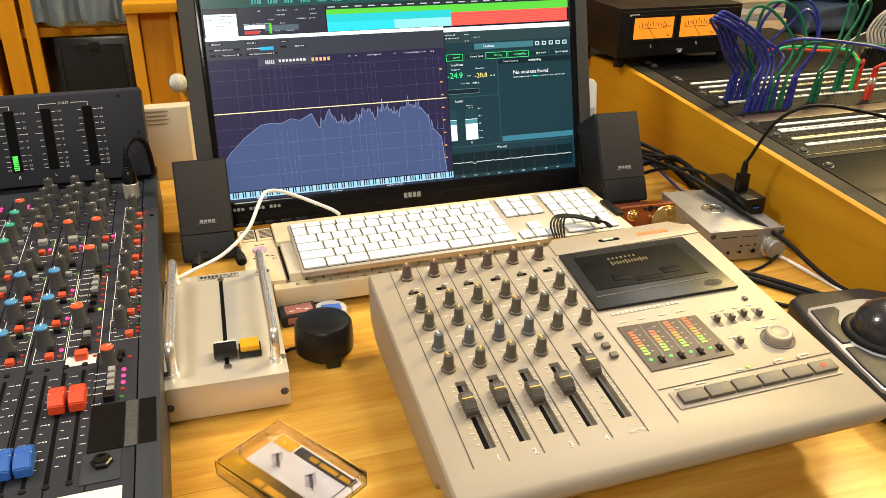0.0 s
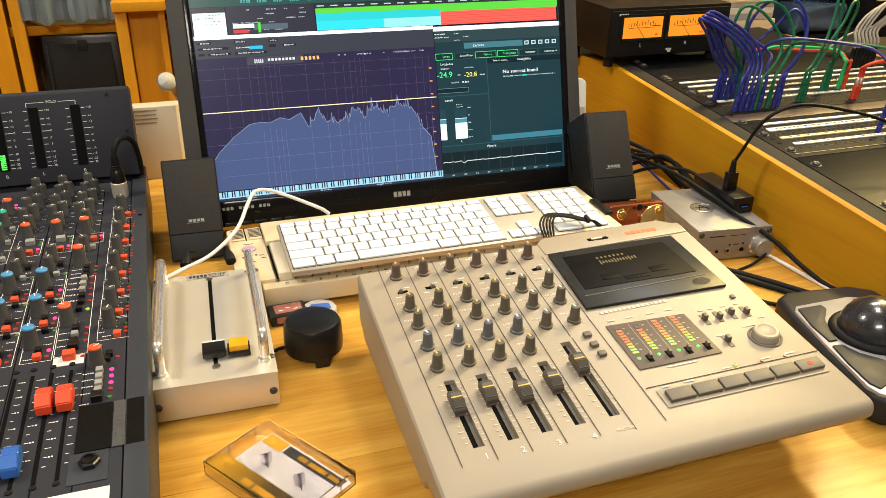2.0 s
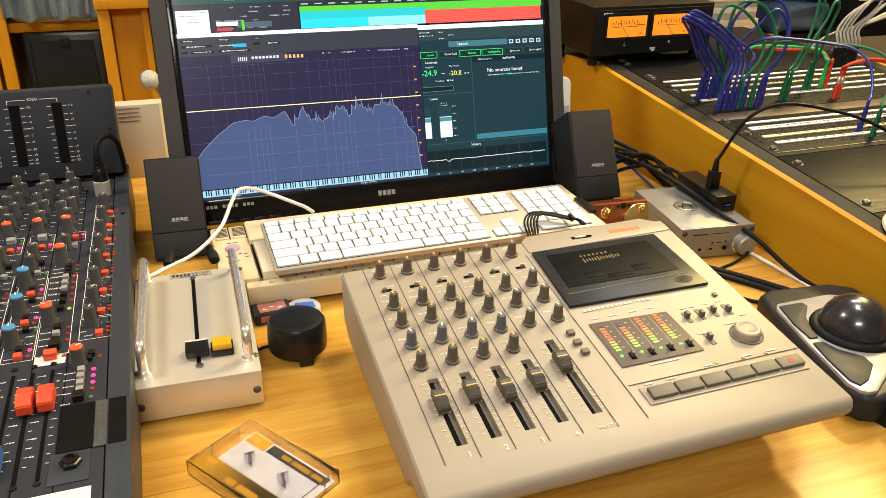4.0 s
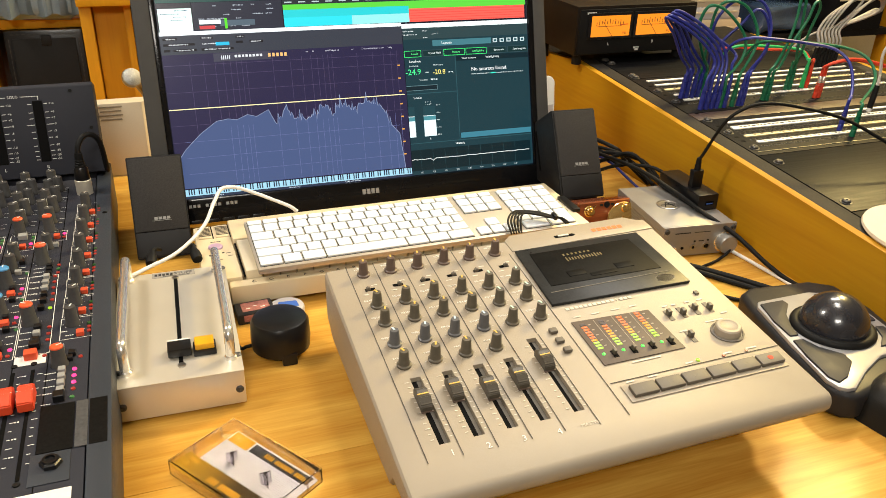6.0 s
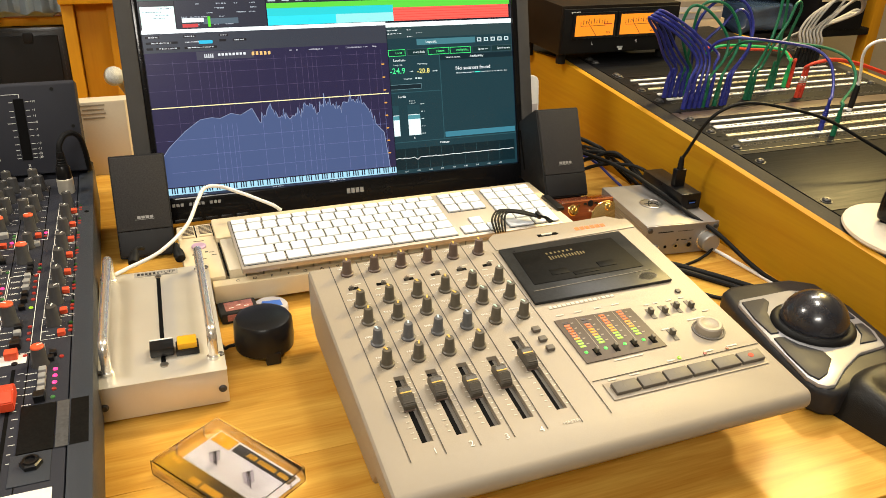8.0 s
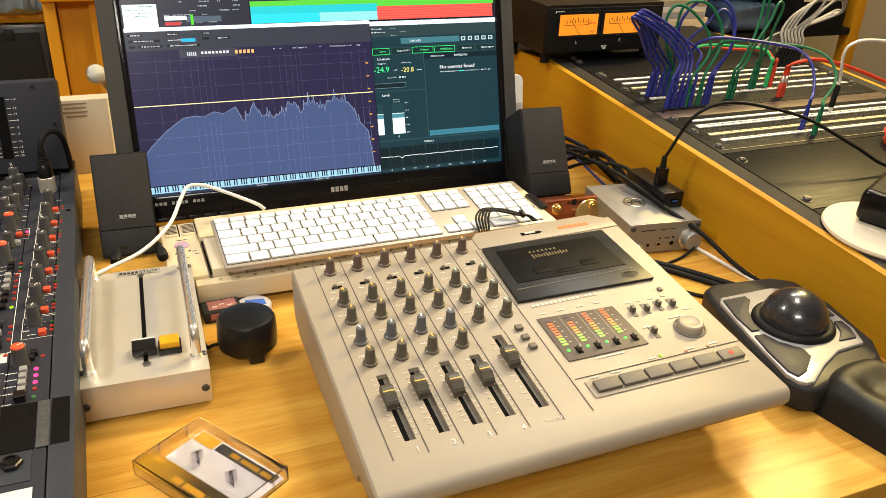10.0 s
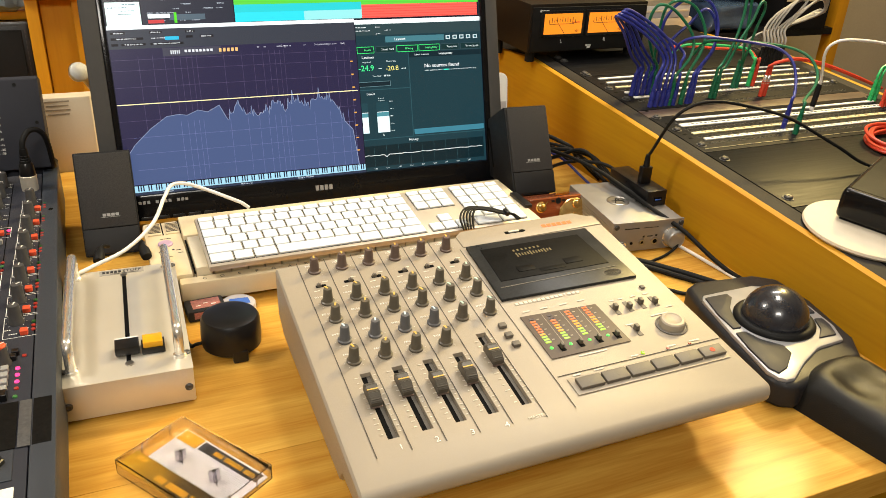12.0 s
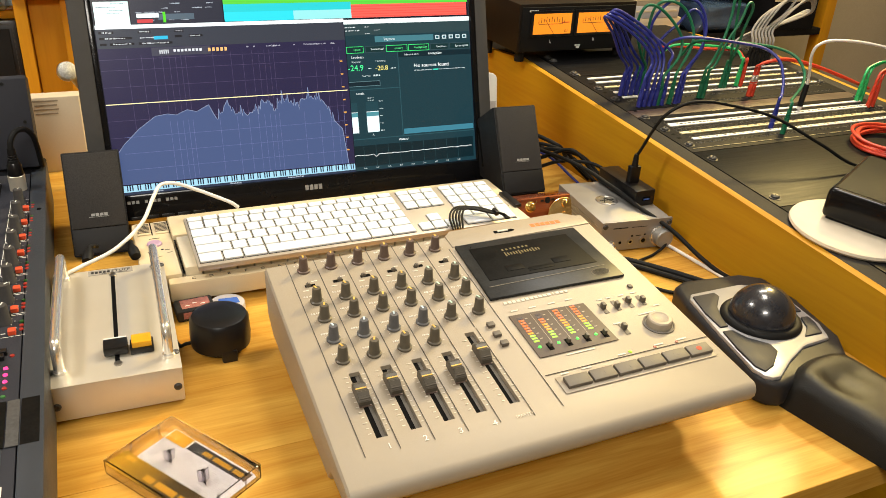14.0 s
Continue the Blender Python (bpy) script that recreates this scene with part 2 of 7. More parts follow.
M_ALU_KB = mat("anodised_aluminium", (0.50, 0.45, 0.38), 0.45, metal=0.5, vary=0.04, size=30)
M_ALU_AMP = mat("satin_aluminium", (0.33, 0.32, 0.305), 0.42, metal=0.6, vary=0.06, size=40, bump=0.1, bump_size=1800)
M_CHROME = mat("chrome", (0.88, 0.86, 0.82), 0.24, metal=0.85, vary=0.04, size=60)
M_BRASS = mat("polished_brass", (0.86, 0.62, 0.25), 0.16, metal=1.0, vary=0.06, size=80)
M_STEEL = mat("dull_steel", (0.45, 0.43, 0.40), 0.32, metal=1.0, vary=0.12, size=160)
M_KEYCAP = mat("white_keycap", (0.84, 0.88, 0.93), 0.45, vary=0.03, size=60, rand=0.15)
M_CREAM = mat("yellowed_cream_plastic", (0.66, 0.55, 0.36), 0.45, vary=0.08, size=12, bump=0.15, bump_size=2400)
# key holes with the shade of the gaps put into the colour
M_KEY_GAP_SHADE = mat("key_gap_shade", (0.05, 0.047, 0.043), 0.7, vary=0.2, size=90, spec=0.1)
M_CREAM_KEY = mat("cream_key", (0.72, 0.63, 0.46), 0.35, vary=0.05, size=30, rand=0.2)
M_LILAC = mat("lilac_button", (0.50, 0.34, 0.50), 0.4, vary=0.06)
M_BLACK = mat("satin_black_plastic", (0.007, 0.007, 0.008), 0.30, vary=0.2, size=50, bump=0.08, bump_size=1800, spec=0.4)
M_GLOSS = mat("gloss_black_plastic", (0.006, 0.006, 0.007), 0.16, vary=0.2, size=30, coat=0.1, spec=0.2)
M_RUBBER = mat("black_rubber", (0.009, 0.009, 0.009), 0.55, vary=0.2, size=120, spec=0.16)
M_GRILLE = mat("speaker_cloth", (0.044, 0.042, 0.041), 0.8, vary=0.45, size=500, bump=1.0, bump_size=1500, spec=0.15)
M_SPK = mat("speaker_shell", (0.014, 0.014, 0.015), 0.5, vary=0.2, size=60, bump=0.4, bump_size=1500, spec=0.22)
M_YELLOW = mat("yellow_button", (0.85, 0.42, 0.012), 0.35, vary=0.05)
M_CARD = mat("printed_card", (0.50, 0.47, 0.46), 0.6, vary=0.05, size=80)
M_GOLD = mat("gold_card", (0.30, 0.165, 0.010), 0.5, metal=0.0, vary=0.12, size=20)
M_INK = mat("card_ink", (0.03, 0.03, 0.03), 0.8, spec=0.1)
M_CLEAR = glass("clear_styrene", (0.80, 0.77, 0.76), 0.02, 1.5)
M_TAPE_LABEL = mat("grey_label_tape", (0.30, 0.28, 0.25), 0.8, vary=0.08, spec=0.1)
M_RED_LABEL = mat("red_label", (0.34, 0.13, 0.11), 0.7, vary=0.4, size=200)
M_BLUE_LABEL = mat("blue_label", (0.04, 0.13, 0.50), 0.4, vary=0.1)
M_CONSOLE = mat("slate_console_paint", (0.032, 0.034, 0.045), 0.5, vary=0.12, size=16, bump=0.3, bump_size=1800, spec=0.12)
M_CONSOLE_EDGE = mat("slate_console_side", (0.034, 0.040, 0.052), 0.45, vary=0.15, size=16, bump=0.3, bump_size=1800, spec=0.3)
M_RACK = mat("black_rack_steel", (0.012, 0.0115, 0.012), 0.5, vary=0.35, size=30, bump=0.5, bump_size=700, spec=0.06)
M_STRIP = mat("white_designation_strip", (0.86, 0.85, 0.80), 0.4, vary=0.06, size=90)
M_STRIP_Y = mat("yellowed_strip", (0.80, 0.70, 0.42), 0.45, vary=0.12, size=30)
M_BROWN = mat("brown_blank_panel", (0.07, 0.045, 0.035), 0.4, vary=0.2, size=40)
M_BLUE_CABLE = mat("blue_cable", (0.020, 0.028, 0.235), 0.4, vary=0.1, size=60)
M_GREEN_CABLE = mat("green_cable", (0.006, 0.135, 0.062), 0.4, vary=0.1, size=60)
M_LIME_CABLE = mat("bright_green_cable", (0.02, 0.42, 0.12), 0.4, vary=0.1, size=60)
M_RED_CABLE = mat("red_cable", (0.62, 0.05, 0.02), 0.4, vary=0.1, size=60)
M_GREY_CABLE = mat("grey_cable", (0.30, 0.28, 0.25), 0.45, vary=0.1, size=60)
M_WHITE_CABLE = mat("white_cable", (0.80, 0.78, 0.74), 0.4, vary=0.05, size=60)
M_FABRIC = mat("blue_grey_fabric", (0.25, 0.32, 0.37), 0.85, vary=0.25, size=25, bump=0.6, bump_size=700)
M_FELT = mat("cream_felt", (0.68, 0.60, 0.47), 0.9, vary=0.08, size=40, bump=0.9, bump_size=900)
M_PAPERBOARD = mat("carton", (0.55, 0.44, 0.30), 0.7, vary=0.1, size=20)
M_WALL = mat("painted_wall", (0.36, 0.31, 0.24), 0.8, vary=0.1, size=6, bump=0.3, bump_size=300)
M_BEIGE_BOX = mat("beige_case", (0.60, 0.52, 0.38), 0.5, vary=0.05, size=12)
M_CEILING = mat("ceiling_board", (0.7, 0.66, 0.58), 0.8, vary=0.08, size=5)
M_FLOOR = mat("dark_carpet", (0.05, 0.045, 0.04), 0.9, vary=0.25, size=60, bump=0.6, bump_size=400)
M_RED_CAP = mat("red_fader_cap", (0.75, 0.07, 0.02), 0.4, vary=0.08, size=80)
M_BLUE_CAP = mat("blue_fader_cap", (0.03, 0.13, 0.48), 0.4, vary=0.08, size=80)
M_TEAL_CAP = mat("teal_knob_cap", (0.03, 0.36, 0.26), 0.4, vary=0.08, size=80)
M_SKY_CAP = mat("sky_knob_cap", (0.06, 0.27, 0.55), 0.4, vary=0.08, size=80)
M_ORANGE_CAP = mat("orange_knob_cap", (0.75, 0.10, 0.03), 0.4, vary=0.08, size=80)
M_PUSH_GREY = mat("grey_push_button", (0.30, 0.30, 0.29), 0.45, vary=0.08, size=120)
M_PUSH_RED = mat("red_push_button", (0.72, 0.085, 0.03), 0.4, vary=0.08, size=120)
M_DESK_KNOB = mat("dark_console_knob", (0.055, 0.054, 0.054), 0.5, vary=0.15, size=120, rand=0.3, spec=0.25)
M_TB_GREY = mat("graphite_shell", (0.022, 0.022, 0.024), 0.42, vary=0.12, size=40, bump=0.15, bump_size=1500, spec=0.2)
M_TB_SILVER = mat("silver_paint", (0.36, 0.36, 0.375), 0.36, metal=0.3, vary=0.05, size=60)
M_BALL = mat("black_ball", (0.022, 0.023, 0.030), 0.26, vary=0.25, size=40, coat=0.6)
M_TB_BUTTON = mat("graphite_button", (0.035, 0.035, 0.040), 0.5, metal=0.0, spec=0.2, vary=0.1, size=60, bump=0.1, bump_size=1500)
M_PAD = mat("leatherette_pad", (0.014, 0.0138, 0.013), 0.36, vary=0.12, size=60, bump=0.5, bump_size=1300, spec=0.2)
M_RIM = mat("matte_monitor_rim", (0.062, 0.060, 0.057), 0.6, vary=0.12, size=60, bump=0.4, bump_size=1500, spec=0.2)
M_DARK_STEEL = mat("dark_steel", (0.07, 0.068, 0.066), 0.4, metal=0.4, vary=0.15, size=200)
M_VENT = mat("vent_shade", (0.30, 0.25, 0.18), 0.7, vary=0.1)
M_RACK_PANEL = wood("brushed_black_panel", (0.012, 0.0125, 0.014), (0.003, 0.003, 0.0035), rough=0.40, axis=0, scale=7.0, coat=0.0, spec=0.07)
M_TAPE = mat("dusty_black_tape", (0.007, 0.0065, 0.006), 0.6, vary=0.6, size=300, spec=0.06)
M_TAPE_GREY = mat("clear_grey_tape", (0.075, 0.075, 0.078), 0.45, vary=0.25, size=200, spec=0.2)
M_RAIL = mat("grey_brown_rack_rail", (0.034, 0.031, 0.028), 0.6, vary=0.15, size=30, bump=0.3, bump_size=900, spec=0.08)
M_STITCH = mat("dull_grey_thread", (0.055, 0.052, 0.048), 0.8, vary=0.1, spec=0.1)

# ---- room ----
def wall_box(name, x0, x1, y0, y1, z0, z1, material, label, category="wall", bevel=0.0, kind="structure"):
    return solid(name, bm_box(x1 - x0, y1 - y0, z1 - z0, bevel, (0, 0, 0)), material, label, category, pose((x0 + x1) / 2, (y0 + y1) / 2, z0), kind=kind)


wall_box("floor", -2.0, 3.2, -2.0, 3.0, -0.76, -0.72, M_FLOOR, "dark grey carpeted studio floor", "floor")
wall_box("ceiling", -2.0, 3.2, -2.0, 3.0, 1.72, 1.76, M_CEILING, "pale painted board ceiling", "ceiling")
wall_box("wall_north", -2.0, 3.2, 3.0, 3.1, -0.72, 1.72, M_WALL, "beige painted wall behind the desk", "wall")
wall_box("wall_south", -2.0, 3.2, -2.1, -2.0, -0.72, 1.72, M_WALL, "beige painted wall behind the camera", "wall")
wall_box("wall_west", -2.1, -2.0, -2.0, 3.0, -0.72, 1.72, M_WALL, "beige painted side wall", "wall")
wall_box("wall_east", 3.2, 3.3, -2.0, 3.0, -0.72, 1.72, M_WALL, "beige painted side wall", "wall")

# ---- desk ----
desk = thing("desk", "glossy varnished pine desk of glued boards", "desk", pose(0, 0, 0))
DESK_FRONT = 0.352
y = DESK_FRONT
board_no = 0
while y < 1.6:
    w = 0.22 if board_no == 0 else (0.085, 0.11, 0.095, 0.12)[board_no % 4]
    bm = bm_box(2.6, w - 0.0001, 0.03, 0.0001, seg=1)
    if board_no == 0:
        bm.free()
        bm = bm_box(2.6, w - 0.0001, 0.03, 0.0006, seg=1)
    part("board", bm, M_PINE, desk, m=pose(0.1, y + w / 2, -0.03))
    y += w
    board_no += 1
for lx in (-1.1, 1.3):
    for ly in (0.42, 1.5):
        part("leg", bm_box(0.06, 0.06, 0.69, 0.004), M_PINE, desk, m=pose(lx, ly, -0.72))

# ---- cassette recorder ----
PS = pose(0.34, 0.582, 0.0865, 5.36, -2.38, -1.7)
recorder = thing("cassette_recorder", "taupe four track cassette recorder with knobs and faders", "recorder", PS)
profile = [(-0.158, -0.0005), (-0.1625, -0.003), (-0.165, -0.008), (-0.165, -0.014), (-0.162, -0.020), (-0.154, -0.025), (-0.110, -0.033), (-0.100, -0.050),
           (0.135, -0.074), (0.1605, -0.060), (0.1605, -0.004), (0.157, 0.0)]
bm = bm_prism(profile, 0.386, z=-0.193)
bm.transform(Matrix(((0, 0, 1, 0), (1, 0, 0, 0), (0, 1, 0, 0), (0, 0, 0, 1))))
bmesh.ops.recalc_face_normals(bm, faces=bm.faces)
caps = [e for e in bm.edges if abs(e.verts[0].co.x) > 0.19 and e.verts[0].co.x * e.verts[1].co.x > 0]
bmesh.ops.bevel(bm, geom=caps, offset=0.005, segments=3, profile=0.6, affect="EDGES", clamp_overlap=True)
body_ob = part("body", bm, M_TAUPE, recorder)
wells = new("wells", to_mesh("wells", bm_join(*[bm_box(0.0098, 0.083 if k < 4 else 0.102, 0.012, at=(-0.1498 + 0.0296 * k + (0.0022 if k == 4 else 0.0), -0.0724 if k < 4 else -0.0620, -0.0055)) for k in range(5)]), M_TAUPE, False))
wells.matrix_world = PS
cut = body_ob.modifiers.new("cut", "BOOLEAN")
cut.object, cut.operation, cut.solver = wells, "DIFFERENCE", "EXACT"
body_me = bpy.data.meshes.new_from_object(body_ob.evaluated_get(bpy.context.evaluated_depsgraph_get()))
body_ob.modifiers.clear()
body_ob.data = body_me
bpy.data.objects.remove(wells)
part("raised_back", bm_prism([(0.0135, 0.1585), (0.0225, 0.1672), (0.168, 0.1672), (0.190, 0.150), (0.190, 0.135), (0.0135, 0.135)], 0.0016, 0.0007, -0.0004), M_TAUPE, recorder)
for fx, fy in ((-0.165, -0.06), (0.165, -0.06), (-0.165, 0.11), (0.165, 0.11)):
    top = PS @ Vector((fx, fy, -0.050))
    bm = bm_cyl(0.010, top.z, 20, 0.0)
    part("foot", bm, M_RUBBER, recorder, "black rubber foot", m=PS.inverted() @ pose(top.x, top.y, 0))

# grooves between the channel strips
COLX = [-0.1545 + 0.0296 * k for k in range(6)]
ROWY = {"trim": 0.139, "high": 0.0815, "low": 0.0517, "effect": 0.018, "pan": -0.0135}
for k in range(7):
    lx = -0.1695 + 0.0296 * k
    y1 = 0.1600
    y0 = -0.131 if k < 5 or k == 6 else -0.131
    if k == 6:
        lx, y1 = 0.0085, 0.133
    if k == 5:
        lx, y0 = -0.0205, -0.005
    part("groove", bm_box(0.0007, y1 - y0, 0.00035, at=(lx, (y0 + y1) / 2, 0.0)), M_GROOVE, recorder)
part("groove", bm_box(0.0007, 0.126, 0.00035, at=(-0.0200, -0.070, 0.0)), M_GROOVE, recorder)
part("groove", bm_box(0.178, 0.0007, 0.00035, at=(0.101, -0.091, 0.0)), M_GROOVE, recorder)

knob_prof = [(0.0069, 0), (0.0069, 0.0018), (0.0056, 0.0026), (0.0051, 0.0042), (0.0043, 0.0158), (0.0037, 0.0170), (0, 0.0171)]
knob_meshes = {c.name: to_mesh("knob", bm_lathe(knob_prof, 20), c) for c in (M_KNOB, M_KNOB_BLUE, M_KNOB_RED)}


def pointer_mesh(material):
    return to_mesh("pointer", bm_join(bm_box(0.0017, 0.0042, 0.0004, at=(0, 0.0018, 0.0170)), bm_box(0.0017, 0.0008, 0.0060, at=(0, 0.0046, 0.0108))), material, False)


POINTERS = {c.name: pointer_mesh(c) for c in (M_POINTER, M_POINTER_Y, M_POINTER_G, M_POINTER_B, M_ORANGE_PRINT)}
rng = random.Random(4)
STYLE = {"trim": (M_KNOB_RED, M_POINTER_Y), "high": (M_KNOB, M_POINTER_Y), "low": (M_KNOB, M_POINTER_Y), "effect": (M_KNOB_BLUE, M_POINTER_B), "pan": (M_KNOB, M_POINTER_Y)}
for row, ky in ROWY.items():
    for k, kx in enumerate(COLX[:4] if row == "pan" else COLX):
        body, mark = STYLE[row]
        if row in ("high", "low", "effect") and k >= 4:
            body, mark = M_KNOB, M_POINTER_G
        turn = rng.uniform(-25, 25) if row != "trim" else rng.uniform(-12, 12)
        kn = share("knob", knob_meshes[body.name], recorder, pose(kx, ky - 0.0012 * (k - 2.5) * 0.3, 0.0002, 0, 0, turn))
        share("pointer", POINTERS[mark.name], kn, Matrix())

# small print: rows of short pale bars and tick arcs, too small to read
bars = []
for row, ky in ROWY.items():
    for k, kx in enumerate(COLX[:4] if row == "pan" else COLX):
        words("word", {"trim": "TRIM", "high": "EQ HIGH", "low": "EQ LOW", "effect": "EFFECT", "pan": "PAN"}[row], 0.0033, M_WHITE_PRINT, recorder, pose(kx - 0.0045, ky + 0.0118, 0.0003))
        for a in range(-135, 136, 45):
            r = 0.0093
            b = bm_box(0.0004, 0.0013, 0.0002, at=(0, r, 0.0002))
            bars.append(moved(b, pose(kx, ky, 0, 0, 0, -a)))
for kx in COLX:
    bars.append(bm_box(0.0085, 0.0016, 0.0002, at=(kx, 0.1535, 0.0002)))
    bars.append(bm_box(0.0060, 0.0014, 0.0002, at=(kx - 0.006, 0.1040, 0.0002)))
    bars.append(bm_box(0.0060, 0.0014, 0.0002, at=(kx + 0.006, 0.1185, 0.0002)))
for k in range(5):
    fx = -0.1510 + 0.0296 * k + (0.0022 if k == 4 else 0.0)
    top = -0.036 if k < 4 else -0.022
    for j in range(12):
        ty = top - (top + 0.108) * j / 11
        wide = 0.0042 if j % 3 == 0 else 0.0028
        bars.append(bm_box(wide, 0.0007, 0.0002, at=(fx - 0.0078, ty, 0.0002)))
        bars.append(bm_box(wide * 0.8, 0.0007, 0.0002, at=(fx + 0.0082, ty, 0.0002)))
for x0, y0, w in ((0.055, 0.1385, 0.055), (0.1204, -0.0045, 0.006), (0.1304, -0.0045, 0.005), (0.146, -0.0045, 0.006), (0.161, -0.0045, 0.006), (0.172, -0.0310, 0.007),
                  (0.116, -0.0450, 0.008), (0.155, -0.0395, 0.020), (0.030, -0.0940, 0.008), (0.053, -0.0935, 0.010), (0.095, -0.0875, 0.008), (0.137, -0.0860, 0.010), (0.163, -0.0860, 0.011),
                  (0.060, -0.0715, 0.030), (0.028, 0.006, 0.008), (0.048, 0.006, 0.008), (0.070, 0.006, 0.008), (0.090, 0.006, 0.008)):
    bars.append(bm_box(w, 0.0017, 0.0002, at=(x0, y0, 0.0002)))
tagged(part("small_print", bm_join(*bars), M_PRINT, recorder, "rows of pale printed marks", smooth=False), kind="stuff")
for k in range(4):
    words("number", str(k + 1), 0.0088, M_WHITE_PRINT, recorder, pose(COLX[k] + 0.0072 + 0.0008 * k, -0.1255 - 0.0016 * k, 0.0002))
words("word", "MASTER", 0.0048, M_PRINT, recorder, pose(-0.0275, -0.1299, 0.0002))
part("maker_mark", bm_join(*[bm_box(0.0052, 0.0062, 0.0003, 0.0, at=(0.1215 + 0.0066 * j, 0.150 - 0.0002 * j, 0.0012)) for j in range(6)]), M_ORANGE_PRINT, recorder, "orange maker's mark")
part("model_mark", bm_join(*[bm_box(0.0034 if j != 11 else 0.001, 0.0038, 0.0003, 0.0, at=(0.0245 + 0.0050 * j, 0.0200, 0.0003)) for j in range(15)]), M_PRINT, recorder, "pale lettered model mark")

# input switches under the trim knobs
sw_plate = to_mesh("switch_slot", bm_box(0.0105, 0.0042, 0.0003, at=(0, 0, 0.0001)), M_SLOT, False)
sw_cap = to_mesh("switch_cap", bm_join(bm_box(0.0045, 0.0034, 0.0032, 0.0004), bm_box(0.0012, 0.0036, 0.0040, 0.0003)), M_TAUPE_DARK)
for k, kx in enumerate(COLX):
    s = share("slide_switch", sw_plate, recorder, pose(kx, 0.1118, 0))
    share("switch_cap", sw_cap, s, pose(0.002 if k % 2 else -0.002, 0, 0))

# faders
slot_me = to_mesh("fader_slot", bm_box(0.0094, 0.0826, 0.0006, at=(0, 0, -0.0054)), M_SLOT_WALL, False)
slit_me = to_mesh("fader_slit", bm_box(0.0052, 0.0815, 0.0006, at=(-0.0018, 0, -0.0050)), M_SLOT, False)
slot5_me = to_mesh("fader_slot", bm_box(0.0094, 0.1016, 0.0006, at=(0, 0, -0.0054)), M_SLOT_WALL, False)
slit5_me = to_mesh("fader_slit", bm_box(0.0052, 0.1000, 0.0006, at=(-0.0018, 0, -0.0050)), M_SLOT, False)
cap_prof = [(-0.0125, 0.001), (-0.0125, 0.0065), (-0.0050, 0.0120), (-0.0015, 0.0105), (0.0015, 0.0105), (0.0050, 0.0120), (0.0115, 0.0075), (0.0115, 0.001)]
cap_bm = bm_prism(cap_prof, 0.0105, 0.0, -0.00525)
cap_bm.transform(Matrix(((0, 0, 1, 0), (1, 0, 0, 0), (0, 1, 0, 0), (0, 0, 0, 1))))
bmesh.ops.recalc_face_normals(cap_bm, faces=cap_bm.faces)
bmesh.ops.bevel(cap_bm, geom=cap_bm.edges[:], offset=0.0006, segments=2, affect="EDGES", clamp_overlap=True)
CAP_ME = to_mesh("fader_cap", cap_bm, M_FADER_CAP)
ridge_me = to_mesh("ridge", bm_box(0.0100, 0.0010, 0.0012, 0.0003, seg=1), M_FADER_CAP)
stem_me = to_mesh("stem", bm_box(0.0018, 0.0050, 0.0075, at=(0, 0, -0.0060)), M_SLOT, False)
line_me = to_mesh("cap_line", bm_box(0.0098, 0.0013, 0.0004, at=(0, 0, 0.0104)), M_POINTER_Y, False)
skirt_me = to_mesh("cap_skirt", bm_box(0.0106, 0.0030, 0.0012, 0.0003, at=(0, -0.0120, 0.0006)), M_KNOB_RED)
for k, cy in enumerate((-0.0645, -0.0600, -0.0672, -0.0630, -0.0480)):
    fx = -0.1498 + 0.0296 * k + (0.0022 if k == 4 else 0.0)
    sl = share("fader_slot", slot_me if k < 4 else slot5_me, recorder, pose(fx, -0.0724 if k < 4 else -0.0620, 0))
    share("slit", slit_me if k < 4 else slit5_me, sl, Matrix())
    fc = share("fader_cap", CAP_ME, recorder, pose(fx - 0.0032, cy, 0.0004))
    share("stem", stem_me, fc, Matrix())
    for yy in (-0.0105, -0.0085, -0.0065, 0.0062, 0.0080, 0.0098):
        share("ridge", ridge_me, fc, pose(0, yy, 0.0118 - abs(yy) * 0.42))
    share("cap_line", line_me, fc, Matrix())
    share("cap_skirt", skirt_me, fc, Matrix())

# three small push buttons
pb = to_mesh("push_button", bm_box(0.0075, 0.0062, 0.0036, 0.0006), M_TAUPE_DARK)
for x0, y0 in ((-0.0050, -0.0088), (-0.0052, -0.0240), (-0.0042, -0.0385)):
    share("push_button", pb, recorder, pose(x0, y0, 0))

# cassette door
door = part("cassette_door", bm_prism([(0.0150, 0.1322), (0.1645, 0.1285), (0.1682, 0.0238), (0.0115, 0.0285)], 0.0035, 0.0009, 0.0), M_SMOKED, recorder, "smoked black cassette door")
part("window", bm_prism([(0.027, 0.1200), (0.1475, 0.1172), (0.1520, 0.0545), (0.0240, 0.0575)], 0.0007, 0.0002, 0.0034), M_SMOKED_DEEP, door, "dark window onto the tape")
part("lower_lip", bm_box(0.138, 0.0010, 0.0006, at=(0.088, 0.0470, 0.0033)), M_SLOT_WALL, door)
scale_bars = [bm_box(0.0016, 0.0050 + 0.003 * (j % 5 == 0), 0.0002, at=(0.062 + 0.0034 * j, 0.0985, 0.0041)) for j in range(13)]
scale_bars += [bm_box(0.0022, 0.0032, 0.0002, at=(0.062 + 0.0050 * j, 0.1075, 0.0041)) for j in range(7)]
part("tape_scale", bm_join(*scale_bars), mat("amber_scale", (0.13, 0.10, 0.03), 0.5), door, "faint amber tape scale", smooth=False)
part("door_badge", moved(bm_lathe([(0.0085, 0), (0.0088, 0.0003), (0.0082, 0.0004), (0.0080, 0.0001)], 28), pose(0.146, 0.0365, 0.0034) @ Matrix.Diagonal((1.25, 0.75, 1, 1))), M_SLOT_WALL, door)
